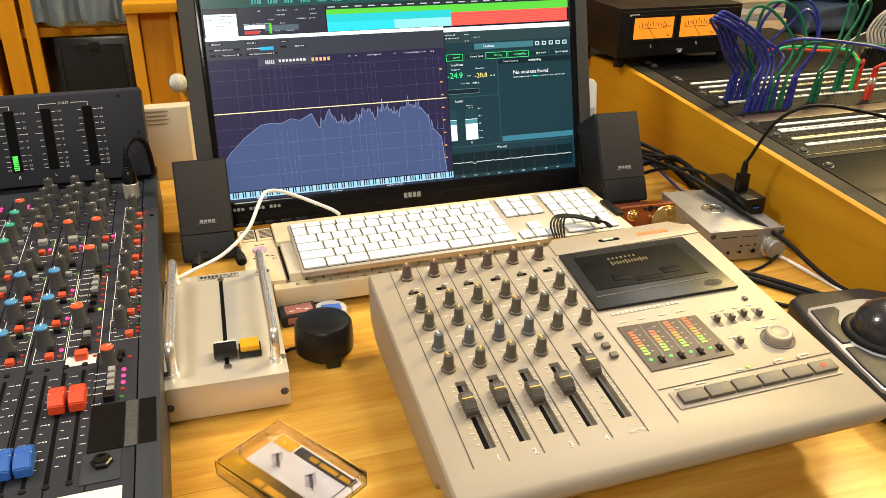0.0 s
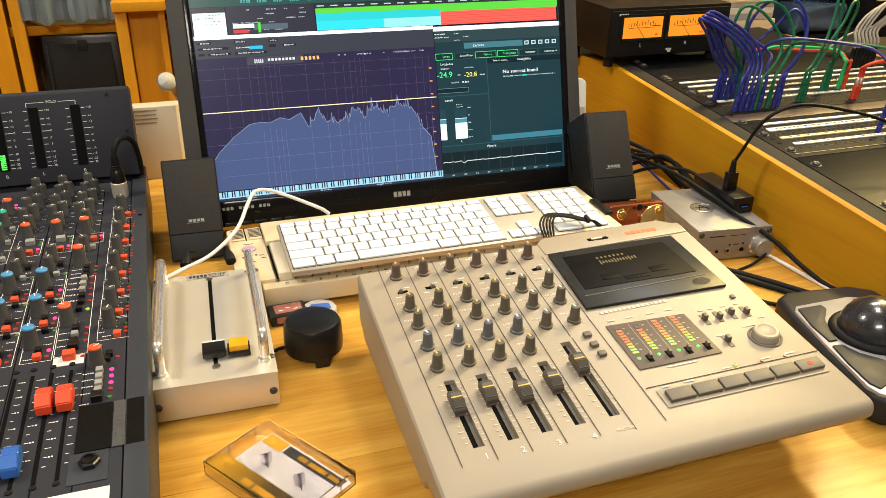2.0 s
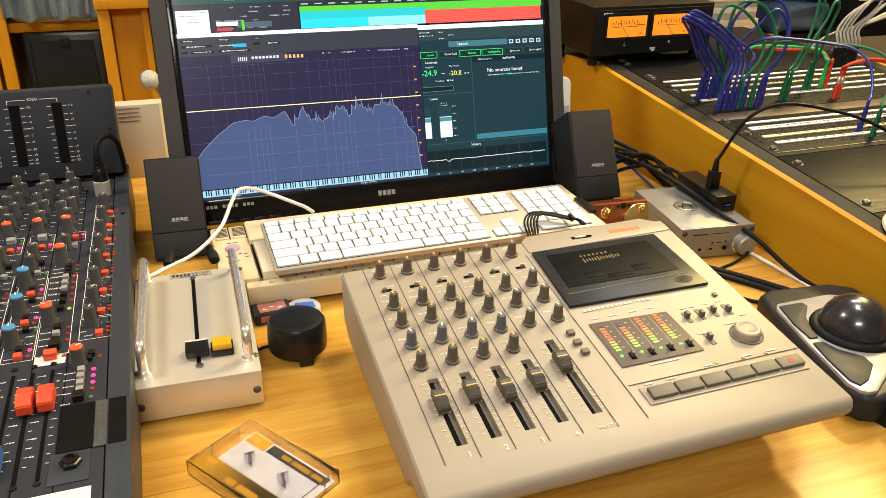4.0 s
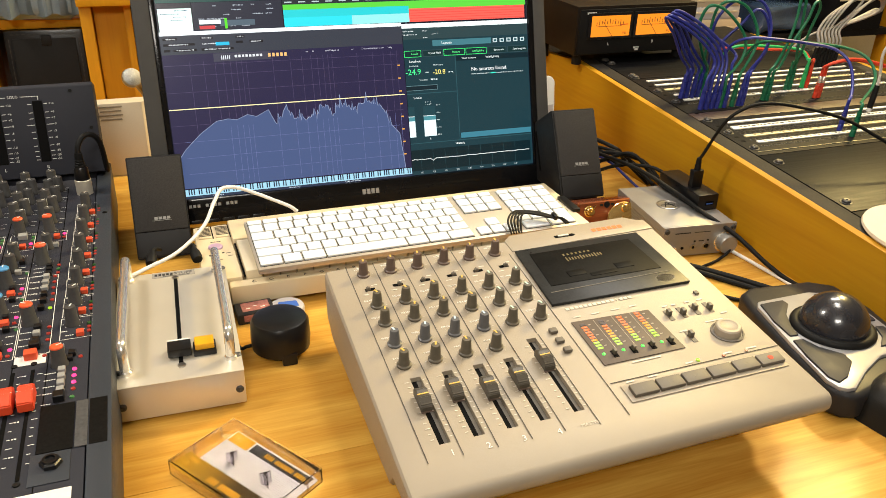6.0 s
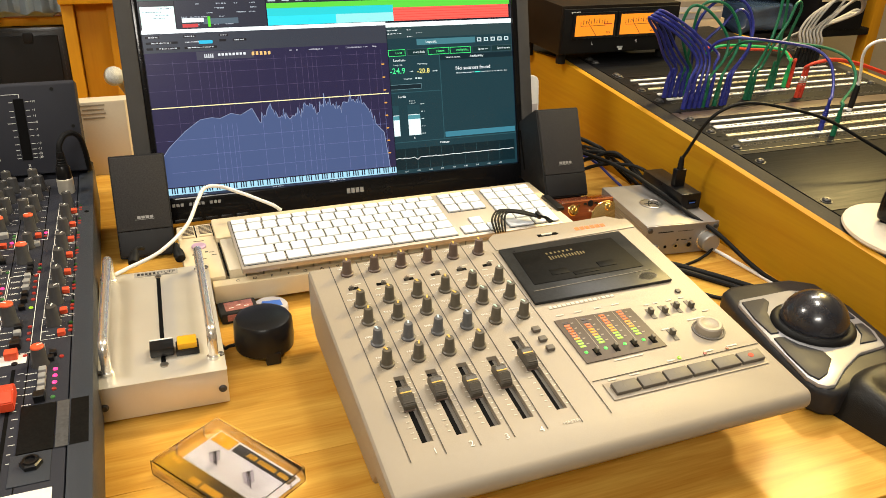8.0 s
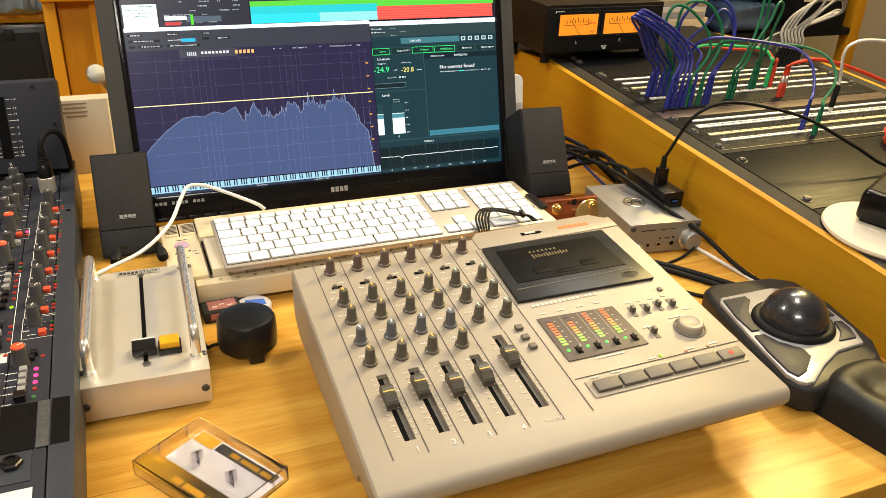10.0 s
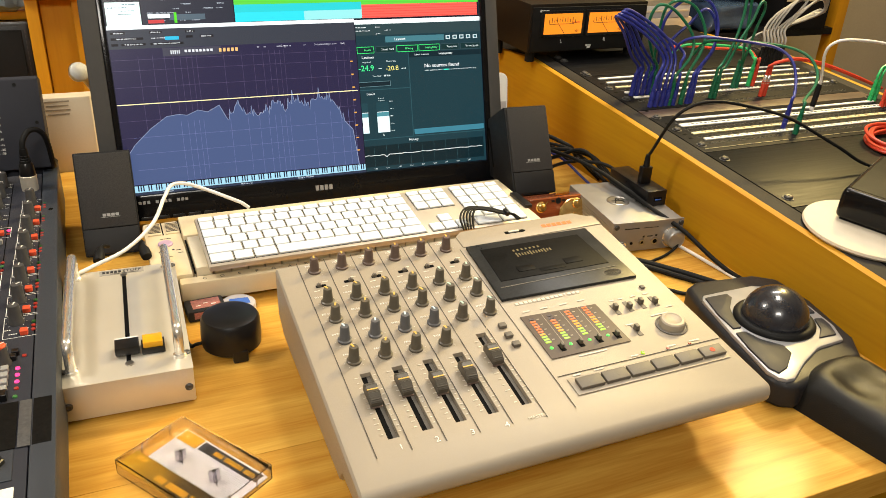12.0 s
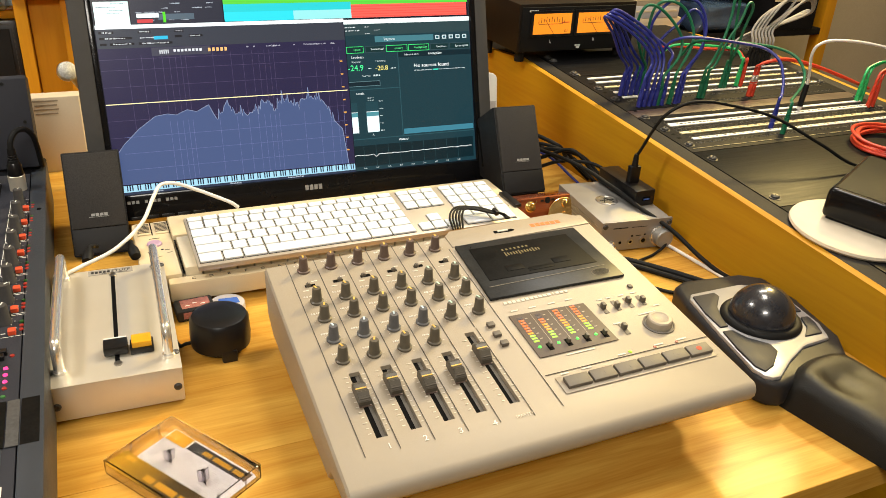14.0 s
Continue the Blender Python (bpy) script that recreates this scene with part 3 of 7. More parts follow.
for x0, y0, w, d in ((0.060, 0.0720, 0.020, 0.010), (0.116, 0.0710, 0.020, 0.010), (0.088, 0.0640, 0.030, 0.006)):
    part("tape_guide", bm_box(w, d, 0.0008, 0.0003, at=(x0, y0, 0.0038)), M_SMOKED_DEEP, door)
part("handle_slot", bm_prism([(0.071, 0.1515), (0.094, 0.1505), (0.097, 0.1480), (0.094, 0.1455), (0.071, 0.1465)], 0.0004, 0.0, 0.0011), M_SLOT, recorder)
part("slot_lever", bm_box(0.013, 0.0026, 0.0012, 0.0003, at=(0.082, 0.1488, 0.0014)), M_PRINT, recorder)

# level meter
meter = part("level_meter", bm_prism([(0.0180, -0.0010), (0.1010, -0.0050), (0.1035, -0.0680), (0.0185, -0.0680)], 0.0010, 0.0003, 0.0), M_METER_PANEL, recorder, "dark level meter window")
seg_mes = {c.name: to_mesh("led_segment", bm_box(0.0058, 0.0027, 0.0004, 0.0), c, False) for c in (M_LED_RED, M_LED_AMBER, M_LED_GREEN, M_LED_OFF)}
dot_me = to_mesh("led_dot", bm_lathe([(0.0018, 0), (0.0015, 0.0008), (0, 0.0012)], 12), M_LED_PURE_GREEN)
for k in range(4):
    lx = 0.0265 + 0.0200 * k
    for j in range(10):
        colour = M_LED_RED if j < 4 else M_LED_AMBER if j < 7 else M_LED_GREEN
        if j < (1, 2, 0, 0)[k]:
            colour = M_LED_OFF
        elif k == 0 and j < 6:
            colour = M_LED_RED
        share("led_segment", seg_mes[colour.name], meter, pose(lx, -0.0085 - 0.0041 * j + 0.0004 * k, 0.0010))
    share("led_dot", dot_me, meter, pose(lx - 0.0012 + 0.0004 * k, -0.0540, 0.0010))
    mtg = part("meter_switch", bm_box(0.0052, 0.0100, 0.0004, at=(lx + 0.0085, -0.0565, 0.0009)), M_SLOT, meter)
    part("lever", bm_box(0.0030, 0.0046, 0.0050, 0.0006, at=(lx + 0.0085, -0.0560, 0.0012)), M_KNOB, mtg)
part("meter_lines", bm_join(*[bm_box(0.0005, 0.0460, 0.0002, at=(0.0400 + 0.0200 * k, -0.0275, 0.0010)) for k in range(3)]), M_TAUPE, meter, "thin pale lines between the columns", smooth=False)
tagged(part("meter_print", bm_join(*[bm_box(0.0026, 0.0012, 0.0002, at=(0.0330 + 0.0200 * k, -0.0100 - 0.0082 * j, 0.0010)) for k in range(4) for j in range(5)]), M_TAUPE, meter, "tiny pale scale marks", smooth=False), kind="stuff")
small_led = to_mesh("status_lamp", bm_lathe([(0.0021, 0), (0.0017, 0.0009), (0, 0.0013)], 14), M_LED_GREEN)
share("status_lamp", small_led, recorder, pose(0.1048, -0.0865, 0), "lit green status lamp")
off_led = to_mesh("status_lamp", bm_box(0.0026, 0.0022, 0.0008), M_LED_OFF_RED)
for x0, y0 in ((0.1312, -0.0885), (0.1560, -0.0885)):
    share("status_lamp", off_led, recorder, pose(x0, y0, 0))

# toggles, shuttle dial and transport keys
for k, (x0, y0) in enumerate(((0.1165, -0.0190), (0.1315, -0.0184), (0.1468, -0.0182), (0.1618, -0.0188), (0.1185, -0.0549))):
    tg = part("toggle", bm_box(0.0048, 0.0165, 0.0004, at=(x0, y0, 0)), M_SLOT_WALL, recorder)
    part("lever", bm_box(0.0044, 0.0055, 0.0060, 0.0008, at=(x0, y0 - (0.002 if k % 2 else -0.001), 0.0002)), M_KNOB, tg)
part("foot_jack_mark", bm_box(0.0046, 0.0050, 0.0020, 0.0004, at=(0.1640, 0.0060, 0)), M_TAUPE_DARK, recorder)
dial = part("shuttle_dial", bm_lathe([(0.0160, 0), (0.0160, 0.0008), (0.0145, 0.0012), (0.0138, 0.0002)], 32, at=(0.1560, -0.0590, 0)), M_SLOT_WALL, recorder, "round shuttle dial in a well")
part("dial_knob", bm_lathe([(0.0128, 0.0), (0.0122, 0.0070), (0.0110, 0.0082), (0.0085, 0.0084), (0.0075, 0.0078), (0, 0.0076)], 32, at=(0.1560, -0.0590, 0)), M_TAUPE, dial)
part("key_bed", bm_box(0.162, 0.0215, 0.0008, 0.0003, at=(0.0992, -0.1080, 0)), M_TAUPE, recorder)
tk = to_mesh("transport_key", bm_prism([(-0.0122, -0.0064), (0.0122, -0.0064), (0.0122, 0.0064), (-0.0122, 0.0064)], 0.0042, 0.0010), M_TAUPE_DARK)
mark_me = to_mesh("key_mark", bm_join(bm_box(0.0009, 0.0040, 0.0002, at=(-0.0018, 0, 0.0041)), bm_box(0.0009, 0.0040, 0.0002, at=(0.0018, 0, 0.0041))), M_SLOT_WALL, False)
for k in range(6):
    key = share("transport_key", tk, recorder, pose(0.0352 + 0.0263 * k, -0.1082 + 0.0001 * k, 0.0006, 3, 0, 0))
    if k < 5:
        share("key_mark", mark_me, key, Matrix())
    else:
        part("record_dot", bm_cyl(0.0027, 0.0004, 14, at=(0, 0, 0.0041)), M_REC, key, "red record dot")

# ---- computer keyboard ----
KB = pose(0.3105, 0.910, 0.0595, 6.8, 0, 0.6)
keyboard = thing("computer_keyboard", "slim aluminium computer keyboard with white keys", "keyboard", KB)
part("plate", bm_prism([(-0.215 + 0.004 * (k in (0, 1)) * 0, -0.057) for k in (0,)] + [(0.215, -0.057), (0.215, 0.057), (-0.215, 0.057)], 0.0075, 0.002, -0.0095), M_ALU_KB, keyboard, "thin aluminium plate")
bm = bm_cyl(0.0075, 0.40, 16)
bm.transform(pose(-0.2, 0.045, -0.0130, 0, 90, 0))
part("rear_tube", bm, M_ALU_KB, keyboard)
KEY_ME, WELL_ME = {}, {}


def key_at(x0, x1, y0, y1):
    w, d = round(x1 - x0 - 0.0026, 4), round(y1 - y0 - 0.0026, 4)
    if (w, d) not in KEY_ME:
        KEY_ME[w, d] = to_mesh("key", bm_box(w, d, 0.0030, 0.0006, at=(0, 0, -0.0022), seg=1), M_KEYCAP)
        # dark rim pushed towards the front, drawing the shadow line round the key
        WELL_ME[w, d] = to_mesh("key_well", bm_box(w + 0.0014, d + 0.0016, 0.0006, at=(0, -0.0003, -0.0023)), M_KEY_GAP_SHADE, False)
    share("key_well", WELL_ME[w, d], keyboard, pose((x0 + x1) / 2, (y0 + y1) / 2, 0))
    share("key", KEY_ME[w, d], keyboard, pose((x0 + x1) / 2, (y0 + y1) / 2, 0))


U = 0.0190
KROWS = [0.0535, 0.0420, 0.0232, 0.0045, -0.0142, -0.0328, -0.0520]
X0 = -0.2125
for k in range(14):
    key_at(X0 + k * 14.5 * U / 14, X0 + (k + 1) * 14.5 * U / 14, KROWS[1], KROWS[0])
LAYOUT = ([1] * 13 + [1.5], [1.5] + [1] * 13, [1.75] + [1] * 12 + [0.75], [2.25] + [1] * 11 + [1.25], [1.5, 1.25, 1.5, 5.5, 1.5, 1.5, 1.75])
for r, widths in enumerate(LAYOUT):
    x = X0
    for w in widths:
        key_at(x, x + w * U, KROWS[r + 2], KROWS[r + 1])
        x += w * U
for k in range(3):
    xk = 0.0700 + k * U
    key_at(xk, xk + U, KROWS[1], KROWS[0])
    key_at(xk, xk + U, KROWS[2], KROWS[1])
    key_at(xk, xk + U, KROWS[3], KROWS[2])
    key_at(xk, xk + U, KROWS[6], KROWS[5])
key_at(0.0700 + U, 0.0700 + 2 * U, KROWS[5], KROWS[4])
for k in range(4):
    xk = 0.1355 + k * U
    key_at(xk, xk + U, KROWS[1], KROWS[0])
    for r in range(1, 5):
        if not (k == 3 and r == 4):
            key_at(xk, xk + U, KROWS[r + 1], KROWS[r])
key_at(0.1355, 0.1355 + 2 * U, KROWS[6], KROWS[5])
key_at(0.1355 + 2 * U, 0.1355 + 3 * U, KROWS[6], KROWS[5])
key_at(0.1355 + 3 * U, 0.1355 + 4 * U, KROWS[6], KROWS[4])

# ---- toy synthesizer under it ----
synth = thing("mini_synthesizer", "yellowed cream mini synthesizer under the computer keyboard", "synthesizer", pose(0, 0, 0))
part("base", bm_prism([(0.036, 0.872), (0.56, 0.862), (0.56, 1.022), (0.036, 1.022)], 0.020, 0.003, 0.006), M_CREAM, synth)
part("front_strip", bm_prism([(0.062, 0.850), (0.556, 0.844), (0.556, 0.866), (0.062, 0.866)], 0.025, 0.003, 0.009), M_CREAM, synth)
part("left_cheek", bm_prism([(0.034, 0.866), (0.079, 0.866), (0.079, 1.022), (0.034, 1.022)], 0.014, 0.003, 0.024), M_CREAM, synth)
part("rear_panel", bm_prism([(0.079, 0.960), (0.556, 0.960), (0.556, 1.022), (0.079, 1.022)], 0.020, 0.003, 0.024), M_CREAM, synth)
part("key_well", bm_box(0.470, 0.092, 0.002, at=(0.318, 0.913, 0.0255)), M_SLOT, synth)
wk = to_mesh("white_key", bm_box(0.0190, 0.088, 0.0162, 0.0012), M_CREAM_KEY)
bk = to_mesh("black_key", bm_box(0.011, 0.050, 0.0050, 0.001), M_BLACK)
for k in range(23):
    share("white_key", wk, synth, pose(0.0925 + 0.0203 * k, 0.9115, 0.0275))
    if k % 7 not in (2, 6):
        share("black_key", bk, synth, pose(0.1026 + 0.0203 * k, 0.932, 0.0436))
for k, ch in enumerate("CDEFGAB"):
    words("letter", ch, 0.0075, M_INK, synth, pose(0.0905 + 0.0202 * k, 0.8570, 0.0341))
for x0 in (0.0470, 0.0690, 0.1040):
    sl = part("slider_pad", bm_box(0.0165, 0.036, 0.0020, 0.0005, at=(x0, 1.000, 0.0375)), M_CREAM, synth)
    part("ridges", bm_join(*[bm_box(0.0150, 0.0010, 0.0012, at=(x0, 0.988 + 0.0040 * j, 0.0392)) for j in range(7)]), M_TAUPE_DARK, sl)
    part("pad_gap", bm_box(0.0016, 0.038, 0.0006, at=(x0 + 0.0098, 1.000, 0.0377)), M_SLOT, synth)
part("oval_button", moved(bm_lathe([(0.0085, 0), (0.0085, 0.0022), (0.0075, 0.0030), (0, 0.0031)], 24), pose(0.0565, 0.953, 0.0378) @ Matrix.Diagonal((1.05, 1.0, 1, 1))), M_LILAC, synth, "lilac oval button")
for x0, y0, w, d in ((0.058, 0.970, 0.013, 0.0014), (0.070, 0.934, 0.006, 0.0012), (0.072, 0.926, 0.006, 0.0012), (0.048, 0.932, 0.003, 0.003), (0.064, 0.936, 0.003, 0.003), (0.060, 0.918, 0.004, 0.0010)):
    part("printed_mark", bm_box(w, d, 0.0002, at=(x0, y0, 0.0380)), M_INK, synth, smooth=False)
part("dark_gap", bm_box(0.0022, 0.094, 0.0006, at=(0.0812, 0.912, 0.0375)), M_SLOT, synth)
for fx in (0.05, 0.53):
    for fy in (0.885, 1.0):
        part("foot", bm_cyl(0.008, 0.007, 16, at=(fx, fy, 0)), M_RUBBER, synth)

# ---- aluminium fader box ----
BX = pose(-0.003, 0.7835, 0, 0, 0, -2.0)
fader_box = thing("fader_box", "home-made brushed aluminium fader box with chrome handles", "controller", BX)
part("case", bm_box(0.120, 0.228, 0.0375, 0.0015, at=(0, 0, 0.0030)), M_ALU, fader_box)
part("top_plate", bm_box(0.1205, 0.2285, 0.0012, 0.0004, at=(0, 0, 0.0402)), M_ALU, fader_box)
for fx in (-0.045, 0.045):
    for fy in (-0.095, 0.095):
        part("foot", bm_cyl(0.006, 0.0032, 14, at=(fx, fy, 0)), M_RUBBER, fader_box)
for hx in (-0.0480, 0.0500):
    hd = part("handle", bm_tube([(hx, -0.0900, 0.0414), (hx, -0.0900, 0.0550), (hx, -0.0900, 0.0640), (hx, -0.0870, 0.0695), (hx, -0.0800, 0.0715), (hx, -0.0500, 0.0715), (hx, 0.0, 0.0715), (hx, 0.0600, 0.0715), (hx, 0.0900, 0.0715), (hx, 0.0970, 0.0695), (hx, 0.1000, 0.0640), (hx, 0.1000, 0.0550), (hx, 0.1000, 0.0414)], 0.0048, 14, 5), M_CHROME, fader_box, "chrome bar handle")
    for hy in (-0.0900, 0.1000):
        part("collar", bm_lathe([(0.0062, 0), (0.0062, 0.0030), (0.0050, 0.0042)], 18, at=(hx, hy, 0.0414)), M_CHROME, hd)
screw_me = to_mesh("screw", bm_lathe([(0.0040, 0), (0.0038, 0.0010), (0.0024, 0.0019), (0.0010, 0.0016), (0, 0.0006)], 14), M_DARK_STEEL)
for sx, sy in ((-0.0560, 0.1060), (0.0565, 0.1060), (0.0565, -0.0860), (-0.0555, -0.0880)):
    share("screw", screw_me, fader_box, pose(sx, sy, 0.0414))
for sx in (-0.0530, 0.0545):
    share("screw", screw_me, fader_box, pose(sx, -0.1140, 0.0200, 90))
part("slot", bm_box(0.0042, 0.190, 0.0004, at=(0.0030, 0.003, 0.0413)), M_SLOT, fader_box)
cap = part("fader_cap", bm_box(0.0225, 0.0200, 0.0090, 0.0016, at=(0.0025, -0.0690, 0.0438)), M_BLACK, fader_box, "black fader cap")
part("cap_line", bm_box(0.0215, 0.0022, 0.0003, at=(0.0025, -0.0606, 0.0527)), M_WHITE_PRINT, cap)
part("fader_stem", bm_box(0.0030, 0.0050, 0.0060, at=(0.0030, -0.0670, 0.0410)), M_STEEL, fader_box)
part("stop_screw", bm_lathe([(0.0040, 0), (0.0040, 0.0015), (0, 0.0022)], 14, at=(0.0035, -0.0905, 0.0414)), M_STEEL, fader_box)
part("slot_screw", bm_lathe([(0.0036, 0), (0.0036, 0.0012), (0, 0.0018)], 14, at=(0.0030, 0.0960, 0.0414)), M_STEEL, fader_box)
btn = part("square_button", bm_box(0.0220, 0.0200, 0.0060, 0.001, at=(0.0265, -0.0690, 0.0414)), M_BLACK, fader_box)
part("button_cap", bm_box(0.0185, 0.0165, 0.0070, 0.0012, at=(0.0265, -0.0680, 0.0464)), M_YELLOW, btn, "yellow square button cap")
lab = part("label_tape", bm_box(0.0480, 0.0120, 0.0003, at=(0.0010, 0.1060, 0.0414)), M_TAPE_LABEL, fader_box, "grey embossed label tape")
words("label_word", "STUFF", 0.0076, M_INK, lab, pose(0.0120, 0.1066, 0.0418))
part("label_bars", bm_join(*[bm_box(0.0030, 0.0050, 0.0002, at=(-0.0185 + 0.0043 * j, 0.1066, 0.0417)) for j in range(5)], bm_box(0.0300, 0.0010, 0.0002, at=(0.004, 0.1020, 0.0417))), M_INK, lab, smooth=False)

# ---- black round controller ----
puck = thing("knob_controller", "round gloss black push knob on a small foot", "controller", pose(0.1020, 0.7520, 0))
part("body", bm_lathe([(0.0280, 0.0060), (0.0312, 0.0090), (0.0320, 0.0200), (0.0310, 0.0385), (0.0285, 0.0425), (0.0240, 0.0440), (0.0120, 0.0446), (0, 0.0447)], 48), M_BLACK, puck)
part("foot", bm_lathe([(0.0200, 0.0), (0.0200, 0.0065)], 24), M_RUBBER, puck)
part("foot_tab", bm_box(0.0160, 0.0100, 0.0140, 0.002, at=(0.004, -0.0270, 0.0)), M_BLACK, puck)
part("cable", bm_tube([(-0.028, 0.002, 0.012), (-0.037, 0.004, 0.010), (-0.042, 0.010, 0.005), (-0.045, 0.03, 0.0025), (-0.044, 0.06, 0.0025)], 0.0020, 8), M_RUBBER, puck)

# ---- cassette in its case ----
CS = pose(0.0370, 0.5620, 0, 0, 0, -56.2)
case = thing("cassette_case", "clear plastic cassette case with a gold and white card", "cassette case", CS)
L2, W2, H2 = 0.0565, 0.0372, 0.0165
shell = bm_box(2 * L2, 2 * W2, H2, 0.0012, at=(0, 0, 0.0002))
inner = bm_box(2 * L2 - 0.0030, 2 * W2 - 0.0030, H2 - 0.0030, at=(0, 0, 0.0017))
bmesh.ops.reverse_faces(inner, faces=inner.faces)
sh = part("shell", bm_join(shell, inner), M_CLEAR, case, "clear styrene shell")
sh.visible_shadow = False
part("card", bm_box(0.1000, 0.0500, 0.0004, at=(0.002, 0.0085, 0.0024)), mat("inlay_paper", (0.46, 0.445, 0.45), 0.6, vary=0.06, size=80, spec=0.2), case, "white printed inlay card")
M_SPINE = mat("gold_to_brown_print", (0.30, 0.165, 0.010), 0.6, spec=0.1)
_nt = M_SPINE.node_tree
_tc, _sep, _rp = _nt.nodes.new("ShaderNodeTexCoord"), _nt.nodes.new("ShaderNodeSeparateXYZ"), _nt.nodes.new("ShaderNodeValToRGB")
_nt.links.new(_tc.outputs["Generated"], _sep.inputs[0])
_nt.links.new(_sep.outputs[0], _rp.inputs["Fac"])
_rp.color_ramp.elements[0].color, _rp.color_ramp.elements[1].color = (0.26, 0.14, 0.006, 1), (0.030, 0.018, 0.004, 1)
_rp.color_ramp.elements[0].position, _rp.color_ramp.elements[1].position = 0.1, 0.6
_nt.links.new(_rp.outputs["Color"], _nt.nodes["Principled BSDF"].inputs["Base Color"])
M_CARD_GOLD = mat("gold_letter_ink", (0.42, 0.21, 0.010), 0.5, vary=0.1, size=60, spec=0.15)
part("spine_card", bm_box(0.1090, 0.0205, 0.0004, at=(0, -0.0250, 0.0105)), M_SPINE, case, "card spine printed gold to brown")
part("black_stripe", bm_box(0.0700, 0.0100, 0.0003, at=(0.014, 0.0265, 0.0029)), M_INK, case)
part("gold_corner", bm_box(0.0235, 0.0125, 0.0003, at=(-0.0350, 0.0265, 0.0029)), M_CARD_GOLD, case)
part("stripe_letters", bm_join(*[bm_box(0.0019, 0.0046, 0.0002, at=(-0.004 + 0.0026 * j, 0.0265, 0.0033)) for j in range(19) if j not in (4, 13)]), M_CARD_GOLD, case, smooth=False)
part("spine_letters", bm_join(*[bm_box(0.0021, 0.0062, 0.0002, at=(-0.014 + 0.0029 * j, -0.0270, 0.0110)) for j in range(19) if j not in (4, 13)]), M_CARD_GOLD, case, smooth=False)
part("spine_mark", bm_join(*[bm_box(0.0034, 0.0042, 0.0002, at=(-0.046 + 0.0040 * j, -0.0195, 0.0110)) for j in range(3)]), M_CARD_GOLD, case, smooth=False)
rng = random.Random(9)
lines = []
for j in range(17):
    x = -0.046
    while x < 0.046:
        w = rng.uniform(0.0015, 0.006)
        if rng.random() < 0.85:
            lines.append(bm_box(min(w, 0.047 - x), 0.0006, 0.0002, at=(x + w / 2, 0.0190 - 0.0019 * j, 0.0029)))
        x += w + 0.0008
tagged(part("fine_print", bm_join(*lines), mat("grey_ink", (0.28, 0.26, 0.26), 0.6), case, "lines of fine grey print", smooth=False), kind="stuff")
M_POST = glass("hub_post_styrene", (0.72, 0.70, 0.78), 0.08, 1.5)
for hx in (-0.0210, 0.0210):
    post = bm_join(*[moved(bm_box(0.0009, 0.0052, 0.0105, 0.0, at=(0, 0.0026, 0)), pose(hx, 0.004, 0.0030, 0, 0, a)) for a in (0, 120, 240)], bm_cyl(0.0016, 0.0115, 10, at=(hx, 0.004, 0.0030)))
    part("hub_post", post, M_POST, case)
for cx in (-0.0555, 0.0555):
    for cy in (-0.010, 0.020):
        part("rib", bm_box(0.0008, 0.0016, 0.0140, at=(cx * 0.975, cy, 0.0020)), M_POST, case)

# ---- small things on the desk ----
tin = thing("label_tin", "small grey box with a worn red paper label", "box", pose(0.0855, 0.8330, 0, 0, 0, 3))
part("box", bm_box(0.0440, 0.0300, 0.0140, 0.003), M_TB_GREY, tin)
part("paper_label", bm_box(0.0320, 0.0200, 0.0003, at=(0.001, 0.001, 0.0139)), M_RED_LABEL, tin, "worn red paper label")
part("label_front", bm_box(0.0320, 0.0003, 0.0080, at=(0.001, -0.0151, 0.004)), M_RED_LABEL, tin, "worn red paper label")
part("label_bars", bm_join(*[bm_box(0.0050, 0.0012, 0.0002, at=(-0.008 + 0.0085 * j, -0.003 + 0.004 * (j % 2), 0.0142)) for j in range(3)]), M_WHITE_PRINT, tin, smooth=False)
roll = thing("tape_roll", "small round tin with a blue and white lid", "tin", pose(0.1220, 0.8270, 0))
part("tin", bm_lathe([(0.0205, 0), (0.0205, 0.0105), (0.0195, 0.0120), (0.0180, 0.0115), (0, 0.0115)], 36), M_CARD, roll)
part("lid_label", bm_prism([(-0.012, -0.002), (0.014, -0.004), (0.013, 0.009), (-0.008, 0.011)], 0.0003, 0.0, 0.0115), M_BLUE_LABEL, roll, "blue paper label")

# ---- monitor ----
def srgb(r, g, b):
    return tuple((c / 255 / 12.92) if c < 10 else ((c / 255 + 0.055) / 1.055) ** 2.4 for c in (r, g, b))


MON = pose(0.299, 1.084, 0.054, 90 - 15.8, 0, -0.7)
monitor = thing("computer_monitor", "black widescreen monitor showing an audio equaliser", "monitor", MON)
part("back_shell", bm_box(0.588, 0.372, 0.030, 0.006, at=(-0.001, 0.148, -0.036)), M_SPK, monitor, "matte dark grey rear shell")
part("top_bezel", bm_box(0.588, 0.024, 0.012, 0.002, at=(-0.001, 0.3115, -0.007)), M_GLOSS, monitor)
part("bottom_bezel", bm_box(0.588, 0.0355, 0.0125, 0.003, at=(-0.001, -0.0185, -0.007)), M_GLOSS, monitor, "glossy black lower bezel")
for bx, bw, rx, rw in ((-0.2782, 0.0070, -0.2928, 0.0222), (0.2702, 0.0080, 0.2840, 0.0196)):
    part("side_bezel", bm_box(bw, 0.302, 0.012, 0.001, at=(bx, 0.1505, -0.007)), M_GLOSS, monitor, "glossy black side bezel")
    part("outer_rim", bm_box(rw, 0.345, 0.0220, 0.003, at=(rx, 0.145, -0.016)), M_RIM, monitor, "matte grey outer rim")
